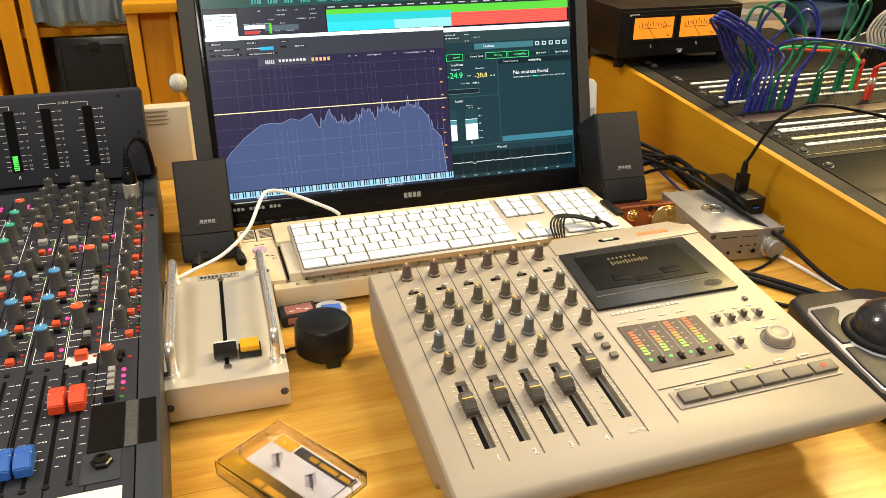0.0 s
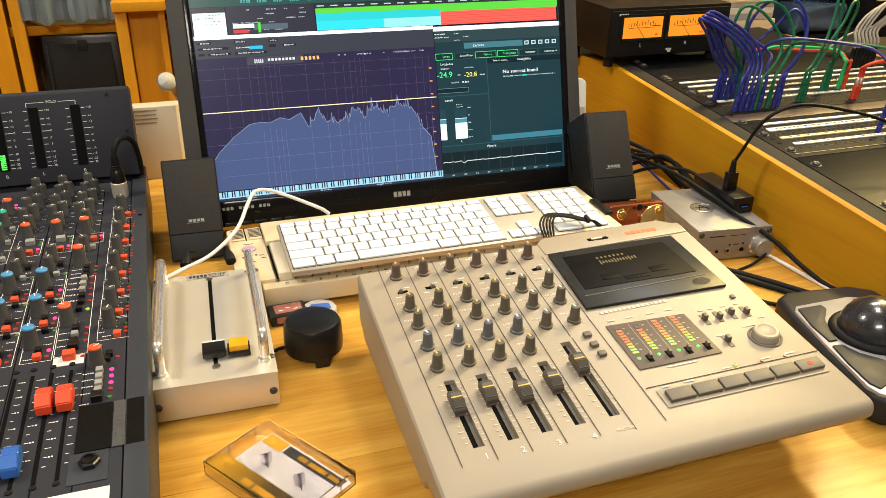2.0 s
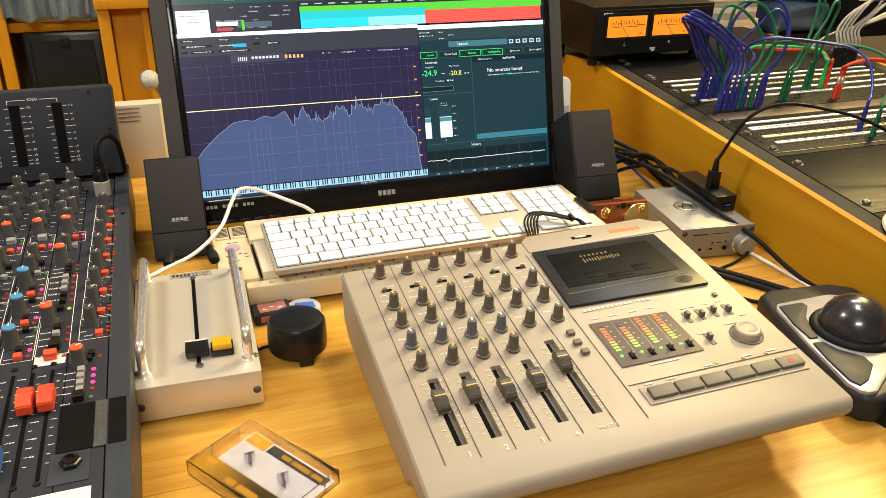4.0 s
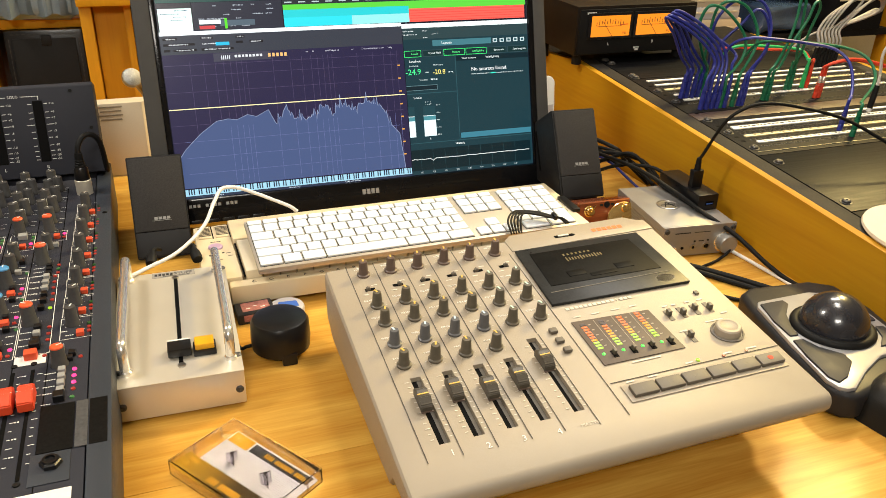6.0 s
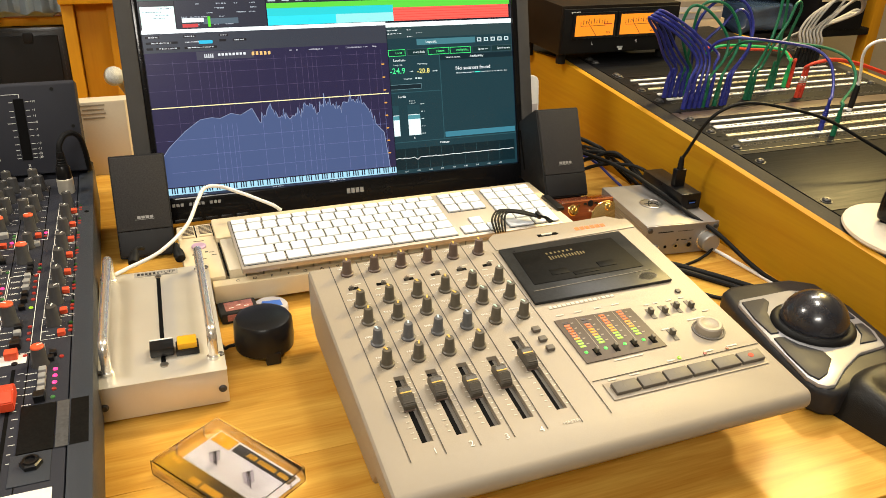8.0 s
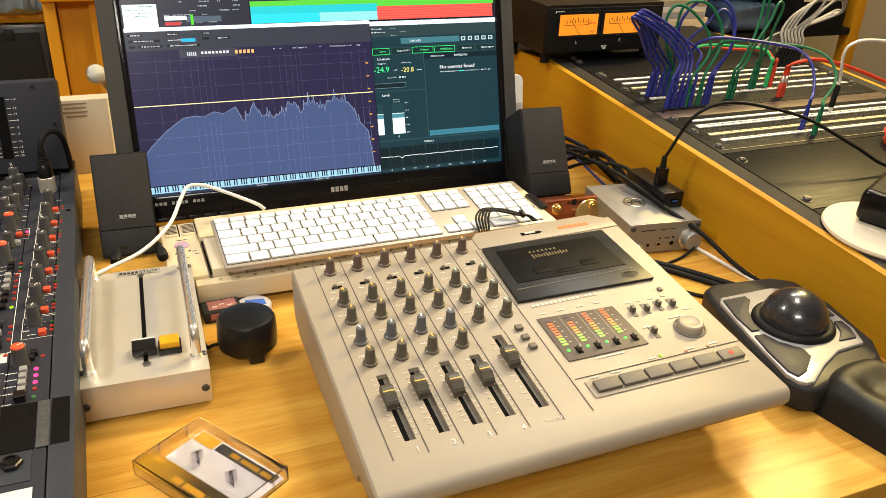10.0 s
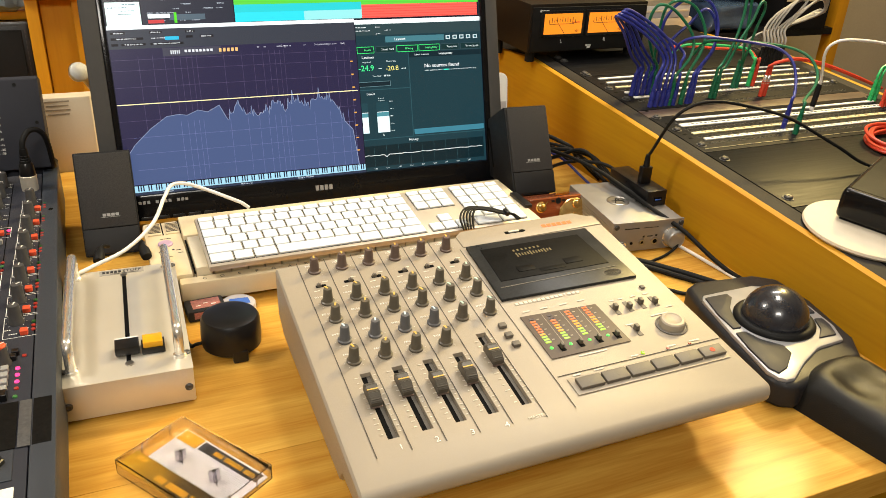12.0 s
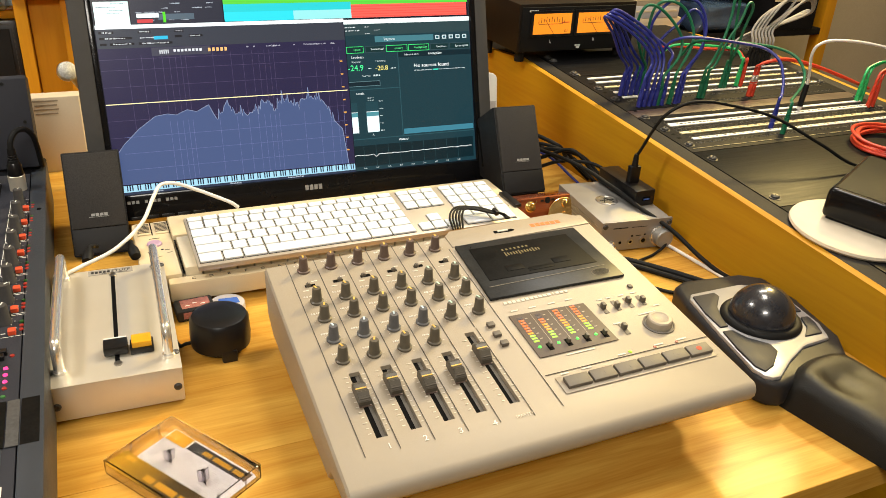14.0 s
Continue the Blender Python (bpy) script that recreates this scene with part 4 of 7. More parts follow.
part("maker_mark", bm_join(*[bm_box(0.0052, 0.0075, 0.0003, 0.0, at=(-0.0145 + 0.0068 * j, -0.0160, 0.0056)) for j in range(4)]), M_PUSH_GREY, monitor, "pale maker's mark")
part("bezel_print", bm_join(*[bm_box(0.0040, 0.0042, 0.0003, 0.0, at=(-0.262 + 0.0056 * j, -0.0110, 0.0056)) for j in range(12) if j not in (3, 8)]), M_PUSH_GREY, monitor, "small grey print")
for j in range(5):
    part("menu_button", bm_box(0.016, 0.005, 0.002, 0.0006, at=(-0.255 + 0.021 * j, -0.0335, 0.0045)), M_BLACK, monitor)
part("stand_base", bm_prism([(-0.11, -0.07), (0.11, -0.07), (0.13, 0.05), (0.10, 0.10), (-0.10, 0.10), (-0.13, 0.05)], 0.012, 0.003), M_GLOSS, monitor, "black stand foot", m=MON.inverted() @ pose(0.30, 1.16, 0))
part("stand_neck", bm_box(0.07, 0.03, 0.12, 0.004), M_GLOSS, monitor, m=MON.inverted() @ pose(0.30, 1.175, 0.008))
SCREEN = part("screen", bm_box(0.533, 0.301, 0.0012, at=(0, 0.150, -0.0012)), glow("screen_dark", srgb(22, 24, 40), 1.0, 0.2), monitor, "lit screen with software windows", m=pose(-0.0040, 0, 0) @ Matrix.Diagonal((1.015, 1, 1, 1)))
SCREEN_MATS = {}


def panel(name, x0, x1, y0, y1, colour, layer=1, slant=0.0):
    """One flat lit shape of the picture on the screen."""
    if colour not in SCREEN_MATS:
        SCREEN_MATS[colour] = glow("screen_%02x%02x%02x" % colour, srgb(*colour), 1.38, 0.1)
    return part(name, bm_box(x1 - x0, y1 - y0, 0.00006, at=((x0 + x1) / 2, (y0 + y1) / 2, 0.00012 * layer)), SCREEN_MATS[colour], SCREEN, smooth=False)


def text_on(text, size, x, y, colour, align="LEFT", layer=4):
    if colour not in SCREEN_MATS:
        SCREEN_MATS[colour] = glow("screen_%02x%02x%02x" % colour, srgb(*colour), 1.38, 0.1)
    return words("screen_word", text, size, SCREEN_MATS[colour], SCREEN, pose(x, y, 0.00012 * layer), align, 0.00003)


def letters(boxes, seed=1):
    """Each mark broken into letter-sized bars."""
    rng, out = random.Random(seed), []
    for x0, x1, y0, y1 in boxes:
        x = x0
        while x < x1 - 0.0006:
            w = min(rng.uniform(0.0008, 0.0020), x1 - x)
            out.append((x, x + w, y0 + rng.choice((0, 0, 0.0004)), y1 - rng.choice((0, 0, 0.0004))))
            x += w + rng.choice((0.0004, 0.0005, 0.0014))
    return out


def many(name, boxes, colour, layer=2):
    """Many small marks of one colour on the screen."""
    if colour not in SCREEN_MATS:
        SCREEN_MATS[colour] = glow("screen_%02x%02x%02x" % colour, srgb(*colour), 1.38, 0.1)
    bm = bmesh.new()
    z = 0.00012 * layer
    for x0, x1, y0, y1 in boxes:
        bm.faces.new([bm.verts.new(p) for p in ((x0, y0, z), (x1, y0, z), (x1, y1, z), (x0, y1, z))])
    return tagged(part(name, bm, SCREEN_MATS[colour], SCREEN, smooth=False), kind="stuff")


# recording session behind the plug-ins
panel("menu_strip", -0.2655, 0.2655, 0.262, 0.2995, (30, 70, 66))
panel("track_list", -0.2640, -0.2215, 0.224, 0.2545, (224, 244, 240), 2)
panel("track_head", -0.2640, -0.2215, 0.2545, 0.2615, (44, 44, 52), 2)
panel("track_header", -0.2200, -0.1020, 0.225, 0.2615, (42, 44, 56), 2)
panel("ruler", -0.1005, 0.2640, 0.255, 0.2615, (40, 46, 50), 2)
panel("marker_lane", -0.1005, 0.2640, 0.2480, 0.2550, (88, 196, 62), 2)
panel("clip_lane", -0.1005, 0.0795, 0.2375, 0.2480, (40, 190, 196), 2)
panel("clip_lane", 0.0795, 0.2640, 0.2440, 0.2480, (88, 196, 62), 2)
panel("clip", -0.1005, -0.0050, 0.2250, 0.2375, (44, 204, 218), 3)
panel("clip", -0.0050, 0.0795, 0.2250, 0.2375, (140, 214, 214), 3)
panel("clip", 0.0795, 0.2620, 0.2250, 0.2440, (232, 92, 80), 3)
many("clip_grain", [(0.0795, 0.2620, 0.2262 + 0.0036 * j, 0.2272 + 0.0036 * j) for j in range(5)], (208, 74, 66), 4)
rng = random.Random(2)
many("list_marks", letters([(-0.262 + rng.uniform(0, 0.02), -0.262 + rng.uniform(0.024, 0.038), 0.2510 - 0.0042 * j, 0.2524 - 0.0042 * j) for j in range(4)]), (70, 90, 110), 3)
many("control_marks", letters([(x, x + rng.uniform(0.003, 0.010), y, y + 0.0016) for y in (0.2290, 0.2340, 0.2390, 0.2440, 0.2500, 0.2560) for x in [rng.uniform(-0.216, -0.115) for _ in range(5)]]), (150, 158, 168), 3)
panel("control_field", -0.186, -0.140, 0.2300, 0.2375, (76, 92, 104), 3)
panel("name_field", -0.2130, -0.1850, 0.2330, 0.2385, (225, 235, 235), 4)
panel("record_field", -0.2130, -0.1930, 0.2265, 0.2310, (190, 60, 64), 4)
panel("on_field", -0.1800, -0.1765, 0.2265, 0.2400, (80, 200, 40), 4)
many("ruler_ticks", [(-0.098 + 0.019 * j, -0.088 + 0.019 * j, 0.2575, 0.2590) for j in range(19)], (170, 190, 190), 3)
many("menu_marks", letters([(-0.20 + 0.022 * j, -0.187 + 0.022 * j, 0.2660, 0.2720) for j in range(12)]), (70, 150, 150), 2)
panel("window_edge", -0.2655, 0.0665, 0.2195, 0.2245, (236, 244, 246), 4)
panel("window_edge", 0.0665, 0.2655, 0.2160, 0.2225, (226, 238, 238), 4)

# equaliser window
panel("equaliser_frame", -0.2655, 0.0665, 0.1945, 0.2195, (52, 56, 66), 2)
panel("equaliser_field", -0.2655, 0.0665, 0.0130, 0.1945, (38, 35, 63), 2)
many("header_marks", [(x, x + w, y, y + 0.0030) for x, y, w in ((-0.262, 0.2135, 0.018), (-0.262, 0.2060, 0.040), (-0.262, 0.1985, 0.008), (-0.250, 0.1985, 0.030), (-0.214, 0.2135, 0.016), (-0.214, 0.1985, 0.042), (-0.168, 0.2135, 0.012), (-0.168, 0.2065, 0.009), (-0.150, 0.2065, 0.018))], (20, 20, 26), 3)
many("header_text", letters([(x, x + w, y, y + 0.0016) for x, y, w in ((-0.258, 0.2142, 0.012), (-0.255, 0.2067, 0.024), (-0.246, 0.1992, 0.022), (-0.212, 0.2142, 0.012), (-0.212, 0.2065, 0.024), (-0.210, 0.1992, 0.034), (-0.166, 0.2142, 0.008), (-0.148, 0.2072, 0.013))]), (196, 200, 206), 4)
panel("lit_key", -0.1950, -0.1770, 0.2045, 0.2090, (40, 170, 205), 4)
panel("plugin_title", -0.2000, -0.1240, 0.1830, 0.1940, (60, 60, 74), 3)
many("plugin_mark", [(-0.190 + 0.0026 * j, -0.1886 + 0.0026 * j, 0.1855, 0.1908) for j in range(5)] + [(-0.172 + 0.0048 * j, -0.1688 + 0.0048 * j, 0.1875, 0.1908) for j in range(8)], (206, 210, 214), 4)
many("plugin_mark", [(-0.1270 + 0.0055 * j, -0.1236 + 0.0055 * j, 0.1862, 0.1910) for j in range(5)], (222, 176, 110), 4)
many("toolbar_text", letters([(x, x + w, 0.1895, 0.1912) for x, w in ((-0.075, 0.004), (-0.066, 0.004), (-0.048, 0.006), (-0.038, 0.010), (-0.010, 0.003), (0.012, 0.026))]), (150, 150, 165), 3)
cols = [-0.232, -0.214, -0.199, -0.188, -0.179, -0.171, -0.164, -0.158, -0.122, -0.098, -0.082, -0.069, -0.060, -0.052, -0.045, -0.039, -0.003, 0.020, 0.036, 0.047, 0.056]
many("grid", [(x, x + 0.0004, 0.0140, 0.1850) for x in cols] + [(-0.2655, 0.0600, v, v + 0.0004) for v in (0.0330, 0.0550, 0.0770, 0.0995, 0.1440, 0.1660, 0.1800)], (78, 68, 98), 3)
SPEC = [(-0.2655, 0.048), (-0.2500, 0.068), (-0.2280, 0.088), (-0.2059, 0.1030), (-0.1900, 0.1050), (-0.1789, 0.1030), (-0.1640, 0.1090), (-0.1516, 0.1056), (-0.1350, 0.1139), (-0.1254, 0.0918), (-0.1110, 0.1145), (-0.1001, 0.1034), (-0.0809, 0.0960), (-0.0618, 0.1140),
        (-0.0494, 0.1150), (-0.0432, 0.1000), (-0.0347, 0.1180), (-0.0174, 0.1060), (0.0051, 0.1160), (0.0172, 0.1110), (0.0273, 0.1072), (0.0405, 0.0790), (0.0520, 0.0653), (0.0575, 0.010)]
curve = []
rng = random.Random(5)
for (xa, ya), (xb, yb) in zip(SPEC, SPEC[1:]):
    n = max(1, round((xb - xa) / 0.0016))
    for j in range(n):
        t = j / n
        rough = 0.0 if xa < -0.13 or xb > 0.045 else rng.choice((-0.009, -0.003, -0.001, 0.001, 0.002, 0.010)) * rng.uniform(0.4, 1.4)
        curve.append((xa + (xb - xa) * t, ya + (yb - ya) * t + rough))
curve.append(SPEC[-1])
bm = bmesh.new()
lo = [bm.verts.new((x, 0.0135, 0.0005)) for x, v in curve]
hi = [bm.verts.new((x, v, 0.0005)) for x, v in curve]
for k in range(len(curve) - 1):
    bm.faces.new((lo[k], lo[k + 1], hi[k + 1], hi[k]))
part("spectrum_fill", bm, glow("spectrum_blue", srgb(76, 93, 136), 1.0, 0.1), SCREEN, smooth=False)
part("spectrum_line", bm_tube([(x, v, 0.0006) for x, v in curve], 0.00045, 4, smooth=False), glow("spectrum_edge", srgb(142, 156, 190), 1.0, 0.1), SCREEN)
many("grid_over", [(x, x + 0.0004, 0.0140, 0.0950) for x in cols[3:]] + [(-0.250, 0.0550, v, v + 0.0004) for v in (0.0330, 0.0550, 0.0770)], (98, 106, 152), 6)
panel("gain_line", -0.2655, 0.0640, 0.1212, 0.1224, (240, 226, 170), 7)
many("scale_numbers", [(0.0560, 0.0600, 0.0330 + 0.0186 * j, 0.0348 + 0.0186 * j) for j in range(8)], (205, 150, 70), 7)
panel("piano_strip", -0.2655, 0.0665, 0.0015, 0.0120, (150, 196, 214), 3)
many("piano_black", [(-0.2640 + 0.0033 * j, -0.2624 + 0.0033 * j, 0.0045, 0.0122) for j in range(100) if j % 7 not in (2, 6)], (24, 34, 60), 4)
panel("status_strip", -0.2655, 0.0665, -0.0005, 0.0030, (40, 50, 70), 5)
for text, x, w in (("MIDI Learn", -0.222, 0.0030), ("Zero Latency", -0.118, 0.0030), ("Analyzer: Pre+Post", -0.036, 0.0030)):
    text_on(text, w, x, 0.0013, (206, 216, 224), "LEFT", 6)
text_on("Default Setting", 0.0036, 0.0050, 0.1904, (150, 150, 165), "LEFT", 4)
text_on("Copy", 0.0034, -0.0420, 0.1904, (200, 200, 210), "LEFT", 4)
text_on("Help", 0.0034, 0.0440, 0.1904, (190, 190, 200), "LEFT", 4)

# loudness window
panel("loudness_head", 0.0675, 0.2655, 0.2000, 0.2160, (42, 62, 66), 2)
panel("loudness_body", 0.0675, 0.2655, 0.0, 0.2000, (24, 52, 60), 2)
many("head_marks", letters([(0.068, 0.084, 0.2108, 0.2122), (0.068, 0.090, 0.2060, 0.2074), (0.098, 0.106, 0.2108, 0.2122), (0.112, 0.121, 0.2060, 0.2074), (0.098, 0.106, 0.2012, 0.2024)]), (210, 216, 218), 4)
panel("layout_bar", 0.1120, 0.2050, 0.1890, 0.1975, (62, 112, 122), 3)
text_on("Layouts", 0.0055, 0.1260, 0.1932, (225, 235, 235))
many("round_keys", [(0.208 + 0.0112 * j, 0.2150 + 0.0112 * j, 0.1902, 0.1960) for j in range(5)], (190, 206, 208), 3)
many("round_keys_in", [(0.2095 + 0.0112 * j, 0.2135 + 0.0112 * j, 0.1915, 0.1947) for j in range(5)], (42, 80, 88), 4)
for k, (x0, x1, on, text) in enumerate(((0.0675, 0.0935, True, "Levels"), (0.0960, 0.1270, False, "Sound Field"), (0.1285, 0.1620, True, "History"), (0.1635, 0.1970, True, "Intelligibility"), (0.1990, 0.2290, False, "Spectrum"), (0.2310, 0.2645, False, "Spectrogram"))):
    panel("tab_edge", x0, x1, 0.1742, 0.1838, (60, 220, 110) if on else (50, 70, 76), 3)
    panel("tab", x0 + 0.0007, x1 - 0.0007, 0.1749, 0.1831, (16, 44, 46), 4)
    text_on(text, 0.0042, (x0 + x1) / 2 + 0.003, 0.1790, (90, 230, 130) if on else (215, 225, 225), "CENTER", 5)
panel("divider", 0.1455, 0.1466, 0.0480, 0.1730, (40, 76, 84), 3)
panel("divider", 0.0675, 0.1460, 0.1205, 0.1216, (40, 76, 84), 3)
panel("divider", 0.0675, 0.2655, 0.0468, 0.0479, (40, 76, 84), 3)
panel("source_head", 0.1470, 0.2655, 0.1655, 0.1730, (12, 34, 42), 3)
text_on("Loudness", 0.0050, 0.0740, 0.1682, (230, 236, 236))
text_on("-24.9", 0.0118, 0.0675, 0.1525, (70, 235, 140))
text_on("-20.8", 0.0098, 0.1095, 0.1510, (235, 222, 120))
many("loudness_small", letters([(0.106, 0.116, 0.1396, 0.1420), (0.098, 0.104, 0.1510, 0.1520), (0.134, 0.142, 0.1495, 0.1510)]), (205, 220, 220), 4)
panel("combo_edge", 0.0675, 0.1155, 0.1255, 0.1330, (90, 120, 126), 3)
panel("combo", 0.0675, 0.1148, 0.1262, 0.1323, (16, 34, 42), 4)
text_on("Select a source", 0.0038, 0.1560, 0.1692, (215, 225, 225))
text_on("Intelligibility", 0.0046, 0.1950, 0.1692, (225, 235, 235))
text_on("No sources found", 0.0078, 0.1705, 0.1520, (240, 244, 244))
many("help_line", letters([(0.1710, 0.2000, 0.1443, 0.1457), (0.2110, 0.2550, 0.1443, 0.1457)]), (205, 215, 215), 4)
panel("help_word", 0.2015, 0.2100, 0.1442, 0.1458, (60, 220, 190), 4)
text_on("Levels", 0.0050, 0.0770, 0.1150, (230, 236, 236))
for x0 in (0.0675, 0.0905):
    panel("bar_well", x0, x0 + (0.0095 if x0 < 0.08 else 0.0190), 0.0570, 0.1020, (28, 60, 68), 3)
    panel("bar_mid", x0, x0 + (0.0095 if x0 < 0.08 else 0.0190), 0.0570, 0.0880, (70, 130, 140), 4)
    panel("bar_low", x0, x0 + (0.0095 if x0 < 0.08 else 0.0190), 0.0570, 0.0810, (214, 232, 234), 5)
    panel("bar_peak", x0, x0 + (0.0095 if x0 < 0.08 else 0.0190), 0.0872, 0.0880, (230, 240, 240), 6)
many("bar_scale", letters([(0.1115, 0.1170, 0.0580 + 0.0110 * j, 0.0592 + 0.0110 * j) for j in range(5)] + [(0.094, 0.104, 0.1040, 0.1052), (0.094, 0.104, 0.1075, 0.1087)]), (200, 214, 214), 4)
text_on("R", 0.0042, 0.0990, 0.0528, (205, 214, 214), "CENTER")
panel("blue_bar", 0.1480, 0.2640, 0.0500, 0.0580, (56, 116, 134), 3)
text_on("History", 0.0050, 0.1460, 0.0425, (235, 240, 240), "CENTER")
panel("history_field", 0.0675, 0.2620, 0.0060, 0.0375, (12, 32, 38), 3)
many("history_grid", [(0.082 + 0.0192 * j, 0.0823 + 0.0192 * j, 0.0060, 0.0375) for j in range(9)], (50, 84, 90), 4)
for j, text in enumerate(("1:00", "1:20", "1:40", "2:00", "2:20", "2:40", "3:00", "3:20", "3:40")):
    text_on(text, 0.0030, 0.0823 + 0.0192 * j, 0.0028, (205, 214, 214), "CENTER", 5)
text_on("Integrated", 0.0032, 0.0740, 0.1616, (205, 220, 220))
text_on("Momentary", 0.0032, 0.1110, 0.1616, (205, 220, 220))
text_on("True Peak", 0.0032, 0.0880, 0.1407, (205, 220, 220))
rng = random.Random(8)
part("history_line", bm_tube([(0.0675 + 0.0048 * j, 0.0232 + rng.uniform(-0.0006, 0.0006) - (0.003 if j == 7 else 0), 0.0007) for j in range(41)], 0.0006, 4, smooth=False), glow("history_white", srgb(235, 240, 240), 1.0, 0.1), SCREEN)

# ---- loudspeakers ----
def loudspeaker(m, label, foot):
    """A small speaker whose front leans back; its foot is cut level with the desk."""
    sp = thing("desktop_speaker", label, "speaker", m, group="desktop speakers")
    side = Matrix(((0, 0, 1, 0), (1, 0, 0, 0), (0, 1, 0, 0), (0, 0, 0, 1)))
    part("shell", bm_prism([(0, 0.002), (0.085, 0.0440), (0.095, 0.0520), (0.095, 0.118), (0.086, 0.131), (0.004, 0.1385), (0, 0.1375)], 0.0700, 0.003, -0.0350), M_SPK, sp, m=side)
    part("grille", bm_box(0.0660, 0.0040, 0.0970, 0.0015, at=(0, -0.0022, 0.0382)), M_GRILLE, sp, "dark cloth grille")
    part("lower_front", bm_box(0.0670, 0.0045, 0.0330, 0.0015, at=(0, -0.0022, 0.0046)), M_SPK, sp)
    part("base", bm_box(0.056, 0.070, 0.0060 + foot, 0.001, at=(0, 0.044, -0.0015 - foot)), M_RUBBER, sp, m=pose(0, 0, 0, 26.5))
    for k in range(2):
        part("side_slot", bm_box(0.0006, 0.0050, 0.0620, at=((-1) ** k * 0.0351, 0.066, 0.0560)), M_SLOT, sp)
    part("maker_mark", bm_join(*[bm_box(0.0042, 0.0004, 0.0036, 0.0, at=(-0.0060 + 0.0052 * j, -0.0046, 0.0530)) for j in range(4)], bm_box(0.024, 0.0004, 0.0005, at=(0.001, -0.0046, 0.0516))), M_PUSH_GREY, sp, "small silver maker's mark")
    return sp


loudspeaker(pose(-0.0041, 1.0140, 0.0015, -26.5, 0, -1.6), "small black desktop speaker beside the mixing console", 0.0)
loudspeaker(pose(0.5975, 0.9720, 0.0300, -27.5, 0, -3.0), "small black desktop speaker beside the wooden rack", 0.0285)

# ---- mixing console ----
MZ = 0.070
console = thing("mixing_console", "large slate grey mixing console with many small knobs", "mixing console", pose(0, 0, 0))
part("chassis", bm_prism([(-0.80, 0.30), (-0.082, 0.30), (-0.082, 1.165), (-0.80, 1.165)], MZ - 0.012, 0.002, 0.012), M_CONSOLE, console)
side = part("side_trim", bm_prism([(-0.0815, 0.30), (-0.0620, 0.30), (-0.0620, 1.21), (-0.0815, 1.21)], MZ - 0.005, 0.003, 0.006), M_CONSOLE_EDGE, console, "smooth slate side trim")
for fy in (0.4, 1.1):
    for fx in (-0.75, -0.10):
        part("foot", bm_cyl(0.012, 0.0125, 16, at=(fx, fy, 0)), M_RUBBER, console)
part("trim_screw", bm_lathe([(0.0030, 0), (0.0026, 0.0008), (0, 0.0004)], 12, at=(-0.0700, 1.0300, MZ + 0.0008)), M_SLOT, console)

# channel strip seams
STRIPS = [(-0.0805, 0), (-0.1165, 0.740), (-0.1455, 0.745), (-0.1775, 0.69), (-0.2140, 0.69), (-0.2460, 0.69), (-0.2790, 0.69)]
for sx, y0 in STRIPS[1:]:
    part("strip_seam", bm_box(0.0009, 1.13 - 0.50, 0.0004, at=(sx, (1.13 + 0.50) / 2, MZ)), M_SLOT, console)

KN = {}


def console_knob(x, y, cap=None, r=0.0056, h=0.0155, turn=0.0):
    """A ribbed console knob with an optional coloured cap and a white pointer."""
    r, h = r * 1.08, h * 1.22
    key = (cap.name if cap else "", r, h)
    if key not in KN:
        body = to_mesh("knob", bm_lathe([(r * 1.16, 0), (r * 1.12, 0.0020), (r, 0.0032), (r * 0.86, h - 0.001), (r * 0.80, h), (0, h)], 16), M_DESK_KNOB)
        top = to_mesh("knob_cap", bm_lathe([(r * 0.87, h - 0.0030), (r * 0.85, h + 0.0002), (r * 0.74, h + 0.0010), (0, h + 0.0012)], 16), cap) if cap else None
        hh = h + (0.0013 if cap else 0.0)
        line = to_mesh("knob_line", bm_join(bm_box(0.0010, r * 0.75, 0.0003, at=(0, r * 0.38, hh)), moved(bm_box(0.0010, 0.0004, h * 0.62), pose(0, r * 0.90, h * 0.36, -3))), M_WHITE_PRINT, False)
        KN[key] = (body, top, line)
    body, top, line = KN[key]
    k = share("knob", body, console, pose(x, y, MZ, 0, 0, turn))
    if top:
        share("knob_cap", top, k, Matrix())
    share("knob_line", line, k, Matrix())


PUSH = {}


def push(x, y, material, w=0.0062, d=0.0062, h=0.0050):
    if (material.name, w, d, h) not in PUSH:
        PUSH[material.name, w, d, h] = to_mesh("push_button", bm_box(w, d, h, 0.0005, seg=1), material)
    share("push_button", PUSH[material.name, w, d, h], console, pose(x, y, MZ))


LAMP = {m.name: to_mesh("lamp", bm_lathe([(0.0021, 0), (0.0019, 0.0012), (0, 0.0020)], 10), m) for m in (M_LED_MAGENTA, M_LED_OFF_RED, M_LED_OFF_GREEN, M_LED_GREEN)}


def lamp(x, y, material=M_LED_OFF_RED):
    share("lamp", LAMP[material.name], console, pose(x, y, MZ))


MARKS = []


def outline(x0, x1, y0, y1, t=0.0006):
    for a, b, c, d in ((x0, x1, y0, y0 + t), (x0, x1, y1 - t, y1), (x0, x0 + t, y0, y1), (x1 - t, x1, y0, y1)):
        MARKS.append((a, b, c, d))


def dashes(x, y, w, h=0.0013):
    """A printed word too small to read."""
    n = max(2, round(w / 0.0019))
    for j in range(n):
        MARKS.append((x + j * w / n, x + (j + 0.72) * w / n, y, y + h))


def arc(x, y, r=0.0088):
    for a in (-135, -90, -45, 0, 45, 90, 135):
        cx, cy = x + r * math.sin(radians(a)), y + r * math.cos(radians(a))
        MARKS.append((cx - 0.0004, cx + 0.0004, cy - 0.0004, cy + 0.0004))


rng = random.Random(11)
